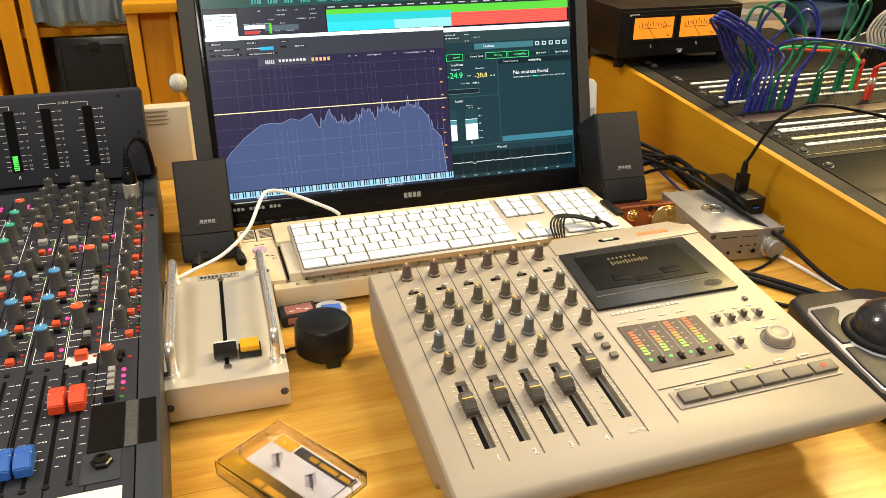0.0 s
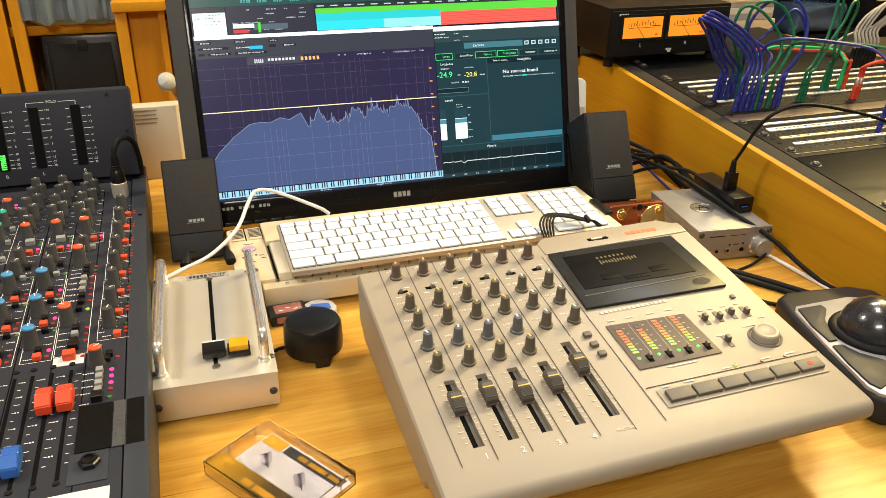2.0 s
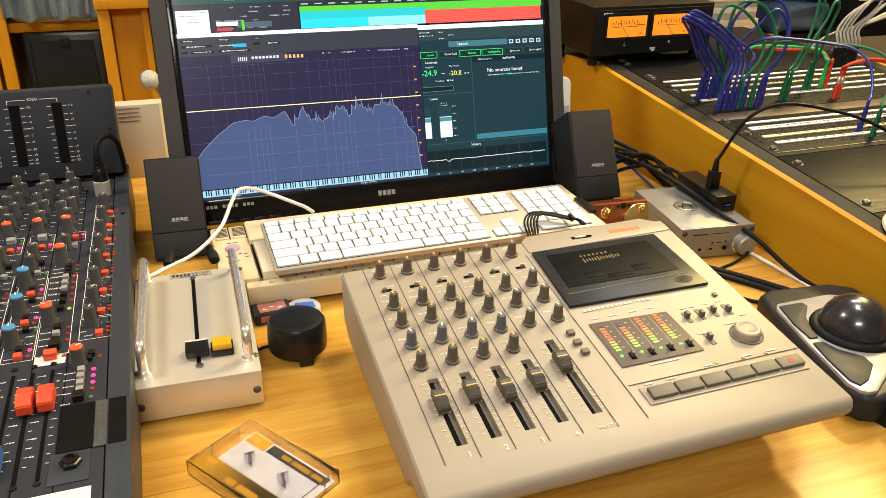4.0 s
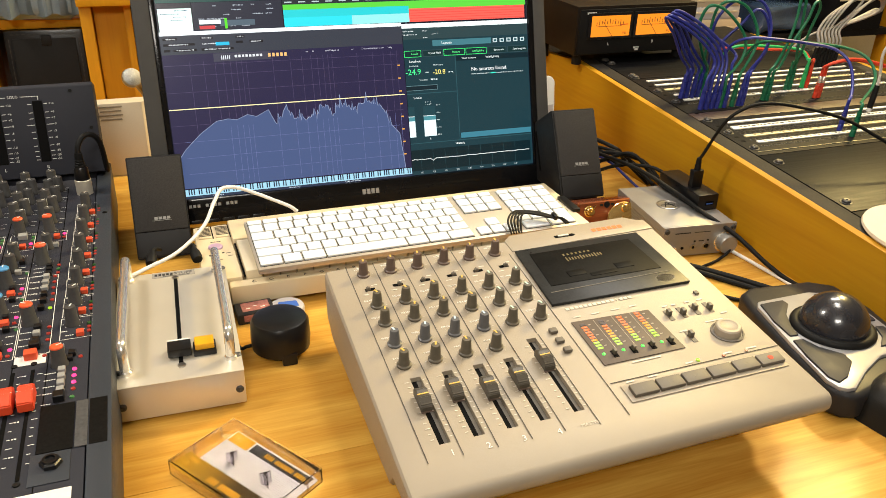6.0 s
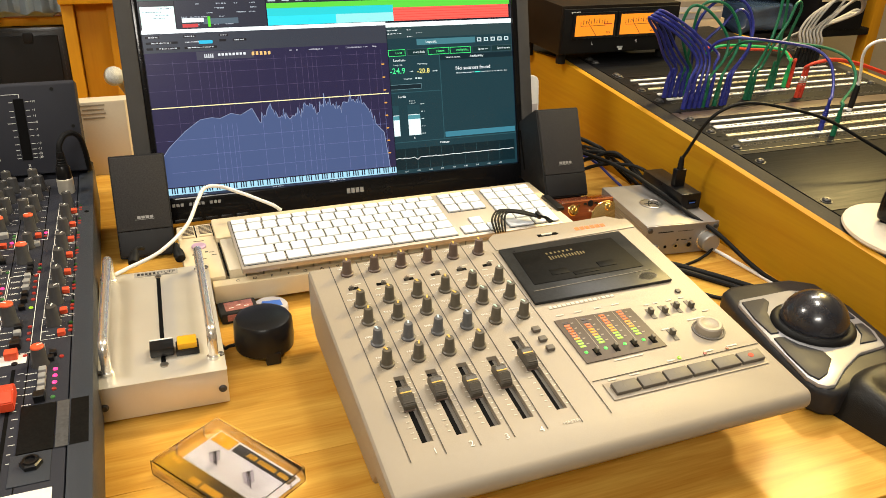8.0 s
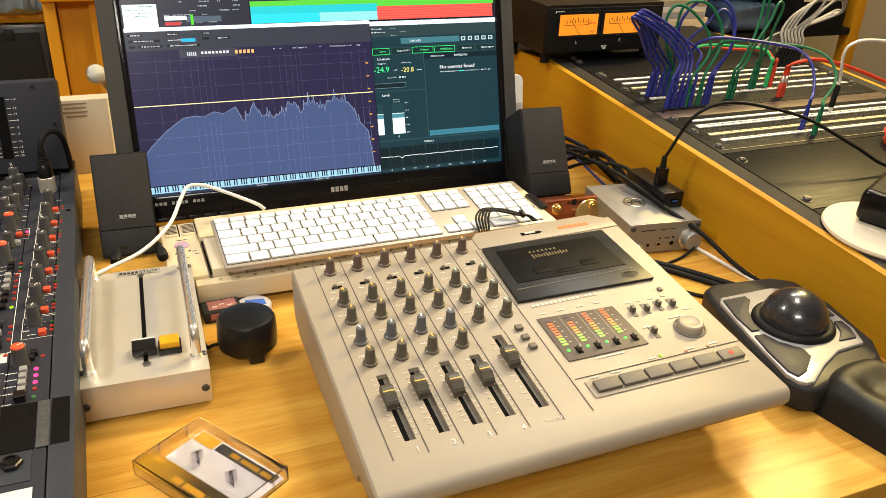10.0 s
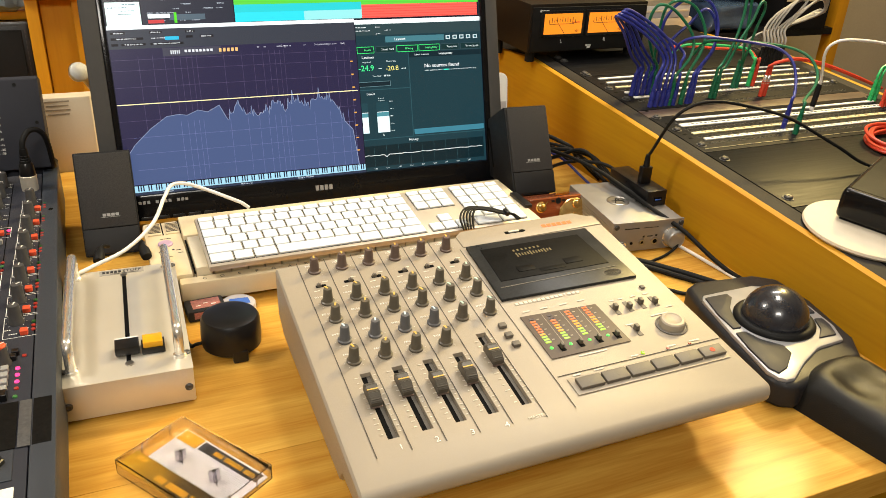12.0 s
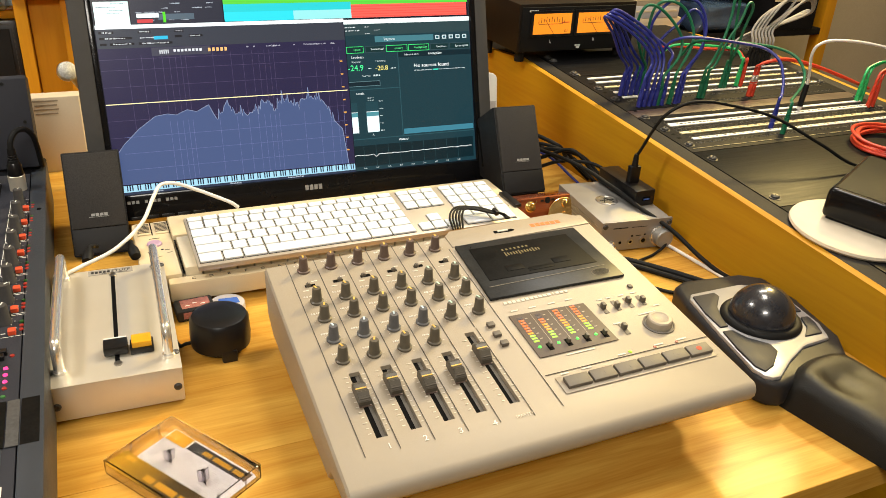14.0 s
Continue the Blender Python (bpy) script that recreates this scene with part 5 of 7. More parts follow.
# the master strip: eight knobs with red mute buttons
for k in range(8):
    ky = 1.056 - 0.0429 * k
    kx = -0.0922 - 0.0008 * k
    console_knob(kx, ky, None, 0.0058, 0.0165, rng.uniform(-70, 40))
    arc(kx, ky)
    push(kx + 0.0075, ky - 0.0225, M_PUSH_RED, 0.0068, 0.0075)
    push(kx + 0.0030, ky + 0.012, M_BLACK, 0.0050, 0.0045, 0.004)
    for j in range(2):
        lamp(kx + 0.0150, ky - 0.0100 - 0.0075 * j)
        lamp(kx + 0.0150, ky - 0.0025, M_LED_OFF_GREEN)
    dashes(kx - 0.006, ky - 0.0225, 0.008)
    dashes(kx + 0.0045, ky - 0.0145, 0.007)
    dashes(kx - 0.010, ky - 0.014, 0.006)
    outline(kx - 0.0110, kx + 0.0185, ky - 0.0290, ky + 0.0115)
console_knob(-0.1060, 0.6850, M_ORANGE_CAP, 0.0062, 0.0160, -60)
for j in range(4):
    push(-0.1035, 0.6720 - 0.0105 * j, M_PUSH_GREY, 0.0062, 0.0068)
    lamp(-0.0935, 0.6735 - 0.0105 * j, M_LED_MAGENTA if j < 3 else M_LED_OFF_RED)
    dashes(-0.1180, 0.6710 - 0.0105 * j, 0.010)
push(-0.1040, 0.6300, M_BLACK, 0.0090, 0.0095, 0.007)
lamp(-0.0940, 0.6300, M_LED_OFF_GREEN)
dashes(-0.118, 0.6240, 0.008)
push(-0.0960, 0.6980, M_BLACK, 0.006, 0.006)
push(-0.0980, 0.6900, M_BLACK, 0.006, 0.006)
lamp(-0.0890, 0.6930)

# three channel columns with doubled rows of equaliser knobs
for n, cx in enumerate((-0.1305, -0.1625, -0.1960, -0.2285, -0.2610)):
    if n < 3:
        for k in range(4):
            ky = 1.1360 - 0.0355 * k
            console_knob(cx + 0.0030 - 0.0015 * k, ky - 0.010, None, 0.0060, 0.0165, rng.uniform(-60, 60))
            console_knob(cx - 0.0050 - 0.0015 * k, ky + 0.004, None, 0.0062, 0.0205, rng.uniform(-60, 60))
            dashes(cx + 0.008, ky - 0.004, 0.006)
            dashes(cx + 0.008, ky - 0.016, 0.005)
            arc(cx + 0.0030 - 0.0015 * k, ky - 0.010, 0.0080)
        console_knob(cx - 0.0015, 0.9930, M_ORANGE_CAP, 0.0060, 0.0165, rng.uniform(-60, 60))
        arc(cx - 0.0015, 0.9930)
    if n == 0:
        push(-0.1225, 0.9690, M_PUSH_RED, 0.0068, 0.0070)
        lamp(-0.1150, 0.9790, M_LED_MAGENTA), lamp(-0.1150, 0.9690)
        outline(-0.1385, -0.1120, 0.9590, 0.9880)
        console_knob(-0.1310, 0.9430, None, 0.0056, 0.0150, 30)
        push(-0.1225, 0.9450, M_PUSH_GREY)
        console_knob(-0.1335, 0.9050, M_ORANGE_CAP, 0.0066, 0.0185, -80)
        arc(-0.1335, 0.9050, 0.0100)
        for j in range(3):
            push(-0.1260, 0.8900 - 0.0095 * j, M_BLACK, 0.0062, 0.0056)
            lamp(-0.1170, 0.8930 - 0.0095 * j, M_LED_OFF_GREEN if j == 1 else M_LED_OFF_RED)
            dashes(-0.1420, 0.8890 - 0.0095 * j, 0.011)
        for j in range(5):
            push(-0.1275, 0.8640 - 0.0135 * j, M_PUSH_GREY if j in (0, 1, 2) else M_BLACK, 0.0062, 0.0070)
            lamp(-0.1195, 0.8660 - 0.0135 * j)
            if j < 4:
                words("strip_word", "TAPE %d" % (j + 1), 0.0042, M_WHITE_PRINT, console, pose(-0.1375, 0.8565 - 0.0135 * j, MZ + 0.0006))
        push(-0.1285, 0.7945, M_BLACK)
        lamp(-0.1205, 0.7950, M_LED_GREEN)
        outline(-0.1455, -0.1160, 0.7080, 0.8700)
        console_knob(-0.1370, 0.7700, M_ORANGE_CAP, 0.0066, 0.0175, 60)
        arc(-0.1370, 0.7700, 0.0100)
        for j in range(3):
            push(-0.1290, 0.7560 - 0.0120 * j, (M_BLACK, M_PUSH_GREY, M_BLACK)[j], 0.0066, 0.0066)
            lamp(-0.1190, 0.7560 - 0.0120 * j)
            dashes(-0.1440, 0.7500 - 0.0120 * j, 0.010)
        push(-0.1290, 0.7210, M_BLACK, 0.0095, 0.0080, 0.007)
        part("white_strip", bm_box(0.0270, 0.0150, 0.0004, at=(-0.1320, 0.7000, MZ)), M_WHITE_PRINT, console)
        share("push_button", to_mesh("push_button", bm_box(0.0110, 0.0095, 0.0075, 0.0008), M_PUSH_RED), console, pose(-0.1310, 0.7040, MZ + 0.0004))
        lamp(-0.1200, 0.7040)
    elif n < 3:
        push(cx + 0.0025, 0.9780, M_PUSH_GREY, 0.0100, 0.0090, 0.006)
        push(cx + 0.0045, 0.9500, M_PUSH_RED, 0.0066, 0.0070)
        lamp(cx + 0.0120, 0.9600, M_LED_MAGENTA), lamp(cx + 0.0120, 0.9500), lamp(cx + 0.0135, 0.9710, M_LED_OFF_GREEN), lamp(cx + 0.0135, 0.9790, M_LED_OFF_GREEN)
        dashes(cx - 0.0085, 0.9470, 0.009), dashes(cx + 0.0090, 0.9860, 0.006)
        outline(cx - 0.0115, cx + 0.0160, 0.9420, 0.9890)
        for ky in (0.9230, 0.8930):
            console_knob(cx - 0.0010, ky, None, 0.0056, 0.0165, rng.uniform(-60, 60))
            arc(cx - 0.0010, ky)
            dashes(cx + 0.0060, ky + 0.004, 0.006)
        push(cx + 0.0075, 0.9080, M_BLACK, 0.006, 0.006)
        for j, ky in enumerate((0.8580, 0.7970, 0.7360)):
            console_knob(cx - 0.0035, ky, M_SKY_CAP, 0.0066, 0.0175, rng.uniform(-20, 20))
            arc(cx - 0.0035, ky, 0.0100)
            push(cx + 0.0055, ky + 0.0240 if j else ky + 0.025, M_PUSH_GREY if j == 0 else M_BLACK)
            push(cx + 0.0030, ky - 0.0120, M_BLACK, 0.0056, 0.0056)
            push(cx + 0.0030, ky - 0.0240, M_PUSH_RED, 0.0074, 0.0078)
            lamp(cx + 0.0120, ky - 0.0120, M_LED_MAGENTA if n == 1 else M_LED_OFF_RED), lamp(cx + 0.0110, ky - 0.0230), lamp(cx + 0.0140, ky + 0.0240, M_LED_OFF_GREEN)
            dashes(cx - 0.0090, ky - 0.0250, 0.009), dashes(cx + 0.0080, ky - 0.0020, 0.006), dashes(cx + 0.0060, ky + 0.0120, 0.008)
            outline(cx - 0.0115, cx + 0.0160, ky - 0.0310, ky + 0.0290)
    else:
        console_knob(cx, 1.0820, M_ORANGE_CAP, 0.0062, 0.0165, 70)
        for ky in (1.0420, 1.0020, 0.9550):
            console_knob(cx - 0.001, ky, M_TEAL_CAP, 0.0062, 0.0170, rng.uniform(-50, 50))
            arc(cx - 0.001, ky)
            push(cx + 0.0100, ky - 0.016, M_PUSH_GREY)
            dashes(cx + 0.0080, ky + 0.010, 0.008)
        push(cx - 0.006, 1.0980, M_PUSH_GREY), push(cx - 0.004, 1.1100, M_PUSH_GREY)
        lamp(cx + 0.003, 1.1020, M_LED_MAGENTA), lamp(cx + 0.003, 1.1110, M_LED_MAGENTA)
        for ky in (0.9100, 0.8700, 0.8200, 0.7700):
            console_knob(cx - 0.002, ky, M_SKY_CAP if ky < 0.85 else None, 0.0062, 0.0170, rng.uniform(-50, 50))
            push(cx + 0.0080, ky - 0.0180, M_PUSH_RED)
            push(cx + 0.0080, ky - 0.0060, M_PUSH_GREY)
        outline(cx - 0.0140, cx + 0.0150, 0.9300, 1.0680)

# faders
for k, (fx, fy, material) in enumerate(((-0.1280, 0.6310, M_RED_CAP), (-0.1440, 0.6310, M_RED_CAP), (-0.1600, 0.5570, M_BLUE_CAP), (-0.1745, 0.5570, M_BLUE_CAP), (-0.1930, 0.5360, M_BLUE_CAP), (-0.2110, 0.5360, M_BLUE_CAP))):
    sl = part("fader_slot", bm_box(0.0030, 0.150, 0.0005, at=(fx, 0.608, MZ)), M_SLOT, console)
    prof = [(-0.0145, 0.002), (-0.0145, 0.011), (-0.0040, 0.0165), (0.0, 0.0140), (0.0040, 0.0165), (0.0120, 0.0125), (0.0120, 0.002)]
    bm = bm_prism(prof, 0.0125, 0.0, -0.00625)
    bm.transform(Matrix(((0, 0, 1, 0), (1, 0, 0, 0), (0, 1, 0, 0), (0, 0, 0, 1))))
    bmesh.ops.recalc_face_normals(bm, faces=bm.faces)
    bmesh.ops.bevel(bm, geom=bm.edges[:], offset=0.0009, segments=2, affect="EDGES", clamp_overlap=True)
    cap = part("fader_cap", bm, material, console, "bright plastic fader cap", m=pose(fx, fy, MZ))
    part("cap_line", bm_box(0.0120, 0.0009, 0.0003, at=(0, 0.0, 0.0142)), M_WHITE_PRINT, cap)
    for j in range(12):
        MARKS.append((fx + 0.0040, fx + 0.0068 + 0.002 * (j % 3 == 0), 0.674 - 0.0112 * j, 0.6748 - 0.0112 * j))
        if j % 2 == 0:
            dashes(fx - 0.0085, 0.6735 - 0.0112 * j, 0.0042, 0.0016)
    part("slot_screw", bm_lathe([(0.0028, 0), (0.0026, 0.0010), (0, 0.0006)], 12, at=(fx, 0.6930, MZ)), M_RUBBER, console)
    part("slot_screw", bm_lathe([(0.0028, 0), (0.0026, 0.0010), (0, 0.0006)], 12, at=(fx, 0.5290, MZ)), M_RUBBER, console)
bm = bmesh.new()
for x0, x1, y0, y1 in MARKS:
    bm.faces.new([bm.verts.new(p) for p in ((x0, y0, MZ + 0.0006), (x1, y0, MZ + 0.0006), (x1, y1, MZ + 0.0006), (x0, y1, MZ + 0.0006))])
tagged(part("panel_print", bm, M_WHITE_PRINT, console, "fine white printed lines and marks", smooth=False), kind="stuff")
for a, b in ((-0.1175, -0.0910), (-0.0900, -0.0805), (-0.0795, -0.0655)):
    part("black_tape", bm_box(b - a, 0.0620, 0.0009, 0.0003, at=((a + b) / 2, 0.5905, MZ + 0.0004)), M_TAPE if b != -0.0805 else M_TAPE_GREY, console, "strip of dark adhesive tape")
jp = part("jack_plate", bm_box(0.0290, 0.0360, 0.0008, 0.0002, at=(-0.1065, 0.5410, MZ)), M_CONSOLE_EDGE, console)
part("jack_nut", bm_lathe([(0.0082, 0), (0.0082, 0.0035), (0.0068, 0.0045), (0.0042, 0.0045), (0.0040, 0.0010), (0, 0.0008)], 6, at=(-0.1055, 0.5445, MZ + 0.0006)), M_BLACK, jp, "black headphone jack nut")
part("jack_ring", bm_lathe([(0.0062, 0.0040), (0.0056, 0.0060), (0.0040, 0.0060), (0.0036, 0.0010)], 20, at=(-0.1055, 0.5445, MZ + 0.0006)), M_BLACK, jp)
part("paper_strip", bm_box(0.1230, 0.0610, 0.0006, at=(-0.1515, 0.4840, MZ + 0.0004)), M_WHITE_PRINT, console, "white paper scribble strip")

# meter bridge
BRM = pose(-0.4365, 1.1660, 0.0780, -15)
bridge = part("meter_bridge", bm_prism([(0, 0), (0.060, 0.0), (0.055, 0.121), (0.004, 0.1245), (0.0, 0.1205)], 0.735, 0.0015, -0.3675), M_CONSOLE, console, "slate meter bridge",
              m=BRM @ Matrix(((0, 0, 1, 0), (1, 0, 0, 0), (0, 1, 0, 0), (0, 0, 0, 1))))
BI = Matrix(((0, 0, 1, 0), (1, 0, 0, 0), (0, 1, 0, 0), (0, 0, 0, 1))).inverted()
FACE = BI @ pose(0.4365, -0.0003, 0, 90)  # x as in the room, y up the face


def face_part(name, x0, x1, y0, y1, material, h=0.0004, label=""):
    return part(name, bm_box(x1 - x0, y1 - y0, h, at=((x0 + x1) / 2, (y0 + y1) / 2, 0)), material, bridge, label, m=FACE, smooth=False)


for n, mx in enumerate((-0.2400, -0.1940, -0.1410)):
    face_part("meter_window", mx - 0.0062, mx + 0.0062, 0.0205, 0.1030, M_SLOT, 0.0005, "dark meter slot")
    ticks = []
    for j, ty in enumerate((0.0985, 0.0870, 0.0790, 0.0705, 0.0610, 0.0525, 0.0420, 0.0345, 0.0280, 0.0230)):
        long = 0.0045 if j == 3 else 0.0
        ticks.append((mx - 0.0125 - long, mx - 0.0075, ty, ty + 0.0008))
        ticks.append((mx + 0.0075, mx + 0.0125 + long, ty, ty + 0.0008))
        words("scale_number", ("+10", "+6", "+3", "0", "-3", "-6", "-10", "-15", "-25", "-35")[j], 0.0042, M_WHITE_PRINT, bridge, FACE @ pose(mx + 0.0170 + long * 0.4, ty + 0.0004, 0.0004))
    bm = bmesh.new()
    for x0, x1, y0, y1 in ticks:
        bm.faces.new([bm.verts.new(p) for p in ((x0, y0, 0.0003), (x1, y0, 0.0003), (x1, y1, 0.0003), (x0, y1, 0.0003))])
    part("meter_ticks", bm, M_WHITE_PRINT, bridge, m=FACE, smooth=False)
    words("meter_letter", ("R", "L", "R")[n], 0.0062, M_WHITE_PRINT, bridge, FACE @ pose(mx + 0.001, 0.0125, 0.0004))
for j in range(8):
    face_part("lit_segment", -0.2440, -0.2375, 0.0225 + 0.0026 * j, 0.0242 + 0.0026 * j, M_LED_PURE_GREEN, 0.0008)
words("bridge_word", "SOLO", 0.0052, M_WHITE_PRINT, bridge, FACE @ pose(-0.1700, 0.1095, 0.0004))
for x0, x1, y0, y1 in ((-0.2020, -0.1790, 0.1090, 0.1097), (-0.1610, -0.1390, 0.1090, 0.1097), (-0.2020, -0.2012, 0.1040, 0.1097), (-0.1398, -0.1390, 0.1040, 0.1097), (-0.2600, -0.2380, 0.1090, 0.1097), (-0.2388, -0.2380, 0.1040, 0.1097)):
    face_part("bracket_line", x0, x1, y0, y1, M_WHITE_PRINT, 0.0003)
for sx, sy in ((-0.0980, 0.1140), (-0.0780, 0.0620)):
    part("screw", bm_lathe([(0.0026, 0), (0.0022, 0.0010), (0, 0.0006)], 12), M_RUBBER, bridge, m=FACE @ pose(sx, sy, 0.0002))
part("bridge_foot", bm_box(0.735, 0.050, 0.075, 0.002, at=(-0.4365, 1.205, 0.004)), M_CONSOLE, console)

# microphone plug in the console
xlr = thing("xlr_plug", "black cable plug with a silver collar in the console", "plug", pose(-0.0950, 1.1080, MZ))
part("collar", bm_lathe([(0.0104, 0), (0.0104, 0.0200), (0.0094, 0.0210)], 24), M_ALU, xlr, "worn silver collar")
part("grip", bm_lathe([(0.0092, 0.0175), (0.0098, 0.0200), (0.0088, 0.0350), (0.0070, 0.0380)], 24), M_BLACK, xlr)
part("boot", bm_lathe([(0.0070, 0.0375), (0.0066, 0.0410), (0.0058, 0.0415), (0.0062, 0.0440), (0.0054, 0.0446), (0.0058, 0.0475), (0.0050, 0.0480), (0.0053, 0.0510), (0.0045, 0.0570)], 20), M_RUBBER, xlr)
part("cable", bm_tube([(0, 0, 0.0550), (0.001, 0.003, 0.0650), (0.008, 0.010, 0.0750), (0.018, 0.016, 0.0760), (0.026, 0.022, 0.0660), (0.029, 0.030, 0.0450), (0.030, 0.045, 0.0150), (0.030, 0.090, 0.0050)], 0.0036, 10), M_RUBBER, xlr)

# ---- patchbay rack ----
def rz(y):
    """Height of the rack's sloping face."""
    return 0.098 + (y - 0.613) * 0.0736


SLOPE = math.degrees(math.atan(0.0736))
RK = pose(0, 0.613, 0.098, SLOPE)  # x as in the room, y up the slope, z out of the face


def up(y):
    """Distance along the slope for a depth in the room."""
    return (y - 0.613) / math.cos(radians(SLOPE))


rack = thing("patchbay_rack", "sloping wooden studio rack with black patchbay panels", "rack", pose(0, 0, 0))
side_outline = [(0.30, -0.72), (1.62, -0.72), (1.62, 0.128), (1.470, 0.1370), (1.355, 0.1475), (1.333, 0.1490), (0.838, 0.1145), (0.613, 0.0978), (0.30, 0.0750)]
XY = Matrix(((0, 0, 1, 0), (1, 0, 0, 0), (0, 1, 0, 0), (0, 0, 0, 1)))
for x0 in (0.7700, 1.3380):
    bm = bm_prism(side_outline, 0.0122, 0.0008)
    part("side_panel", bm, M_HONEY, rack, "honey coloured plywood side panel", m=Matrix.Translation((x0, 0, 0)) @ XY)
part("top_shelf", bm_box(0.554, 0.270, 0.012, 0.001, at=(1.060, 1.4800, 0.1240)), M_RACK, rack)
for rx in (0.7965, 1.3235):
    part("rail", bm_box(0.0276, 1.030, 0.020, 0.0008, at=(rx, up(0.822), -0.0206)), M_RAIL, rack, "black rack rail", m=RK)
part("front_board", bm_box(0.555, 0.02, 0.78, 0.001, at=(1.061, 0.33, -0.715)), M_HONEY, rack)
# panels from the front: blank, patchbays, blank, patchbays, blank
PANELS = [(0.310, 0.6845, M_RACK_PANEL, "panel"), (0.686, 0.8625, M_RACK_PANEL, "panel"), (0.864, 1.0030, M_RACK, "patchbay_panel"), (1.0045, 1.0330, M_BROWN, "panel"), (1.0345, 1.2060, M_RACK, "patchbay_panel"), (1.2075, 1.3400, M_RACK_PANEL, "panel")]
for y0, y1, material, name in PANELS:
    part(name, bm_box(0.4970, up(y1) - up(y0), 0.003, 0.0006, at=(1.0600, (up(y0) + up(y1)) / 2, -0.003)), material, rack, "black steel rack panel", m=RK)
rack_screw = to_mesh("rack_screw", bm_lathe([(0.0078, 0), (0.0078, 0.0008), (0.0058, 0.0010), (0.0056, 0.0030), (0.0040, 0.0042), (0.0014, 0.0040), (0.0010, 0.0026), (0, 0.0026)], 16), M_DARK_STEEL)
for sy in (0.640, 0.709, 0.8356, 0.888, 0.948, 1.0006, 1.087, 1.140, 1.2116, 1.2220, 1.2956, 1.3180):
    for sx in (0.8245, 1.2955):
        share("rack_screw", rack_screw, rack, RK @ pose(sx, up(sy), 0))
hole = to_mesh("slot_hole", bm_box(0.0060, 0.0045, 0.0003), M_SLOT, False)
for sy in (0.915, 0.930, 0.975, 1.030, 1.075, 1.120, 1.165, 1.290, 1.305):
    share("slot_hole", hole, rack, RK @ pose(0.8260, up(sy), 0))

# strips and jack rows
rng = random.Random(21)
for sy, x0, x1, w, material in ((0.9828, 0.849, 1.285, 0.0062, M_STRIP), (0.9606, 0.841, 1.285, 0.0110, M_STRIP), (0.9285, 0.839, 1.285, 0.0068, M_STRIP_Y), (0.9050, 0.844, 1.285, 0.0072, M_STRIP),
                                (1.1875, 0.8326, 1.285, 0.0058, M_STRIP), (1.1654, 0.8358, 1.285, 0.0062, M_STRIP), (1.1408, 0.8392, 1.285, 0.0062, M_STRIP_Y), (1.1140, 0.8401, 1.285, 0.0062, M_STRIP),
                                (1.0888, 0.8414, 1.285, 0.0066, M_STRIP)):
    part("name_strip", bm_box(x1 - x0, w, 0.0022, 0.0006, at=((x0 + x1) / 2, up(sy), 0.0)), material, rack, "pale designation strip", m=RK)
bm_rings = []
bm_holes = bmesh.new()
for jy in (0.9720, 0.9490, 0.9395, 0.9165, 0.8925, 1.1765, 1.1530, 1.1275, 1.1010, 1.0740, 1.0460):
    for k in range(48):
        jx = 0.8436 + 0.0093 * k
        y = up(jy)
        for r, z, target in ((0.0034, 0.0005, "ring"), (0.0023, 0.0007, "hole")):
            if target == "ring":
                bm_rings.append((jx, y, r, z))
            else:
                bm_holes.faces.new([bm_holes.verts.new((jx + r * math.cos(a * math.pi / 4), y + r * math.sin(a * math.pi / 4), z)) for a in range(8)])
bm = bmesh.new()
for jx, y, r, z in bm_rings:
    lo = [bm.verts.new((jx + r * math.cos(a * math.pi / 4), y + r * math.sin(a * math.pi / 4), 0)) for a in range(8)]
    hi = [bm.verts.new((jx + r * 0.9 * math.cos(a * math.pi / 4), y + r * 0.9 * math.sin(a * math.pi / 4), z)) for a in range(8)]
    for a in range(8):
        bm.faces.new((lo[a], lo[(a + 1) % 8], hi[(a + 1) % 8], hi[a]))
    bm.faces.new(hi)
tagged(part("jack_ring_field", bm, M_DARK_STEEL, rack, "rows of small steel jack rings", m=RK), kind="stuff")
tagged(part("jack_hole_field", bm_holes, M_SLOT, rack, "rows of dark jack holes", m=RK, smooth=False), kind="stuff")
bm = bmesh.new()
for sy, w in ((0.9606, 0.0016), (0.9285, 0.0010), (0.9050, 0.0010), (1.1408, 0.0012), (1.0888, 0.0014)):
    x = 0.855
    while x < 1.28:
        d = rng.uniform(0.003, 0.007)
        bm.faces.new([bm.verts.new(p) for p in ((x, up(sy) - w, 0.0024), (x + d, up(sy) - w, 0.0024), (x + d, up(sy) + w, 0.0024), (x, up(sy) + w, 0.0024))])
        x += d + rng.uniform(0.002, 0.004)
tagged(part("strip_print", bm, M_INK, rack, "dark marks on the strips", m=RK, smooth=False), kind="stuff")
part("panel_line", bm_box(0.42, 0.0012, 0.0008, at=(1.030, up(0.8740), 0)), M_STEEL, rack, m=RK)

# ---- patch cables ----
PLUG = {}


def plug_parts(cable_thing, m, material):
    """A patch plug standing in a jack: a barrel and a ribbed boot."""
    key = material.name
    if key not in PLUG:
        PLUG[key] = (to_mesh("plug", bm_lathe([(0.0042, 0), (0.0042, 0.010), (0.0037, 0.0105), (0.0042, 0.0120), (0.0042, 0.022), (0.0038, 0.0235)], 12), material),
                     to_mesh("boot", bm_lathe([(0.0041, 0.0235), (0.0043, 0.0260), (0.0034, 0.0264), (0.0041, 0.0290), (0.0033, 0.0294), (0.0039, 0.0320), (0.0031, 0.0324), (0.0036, 0.0350), (0.0027, 0.0400)], 12), material))
    p = share("plug", PLUG[key][0], cable_thing, m)
    share("boot", PLUG[key][1], p, Matrix())


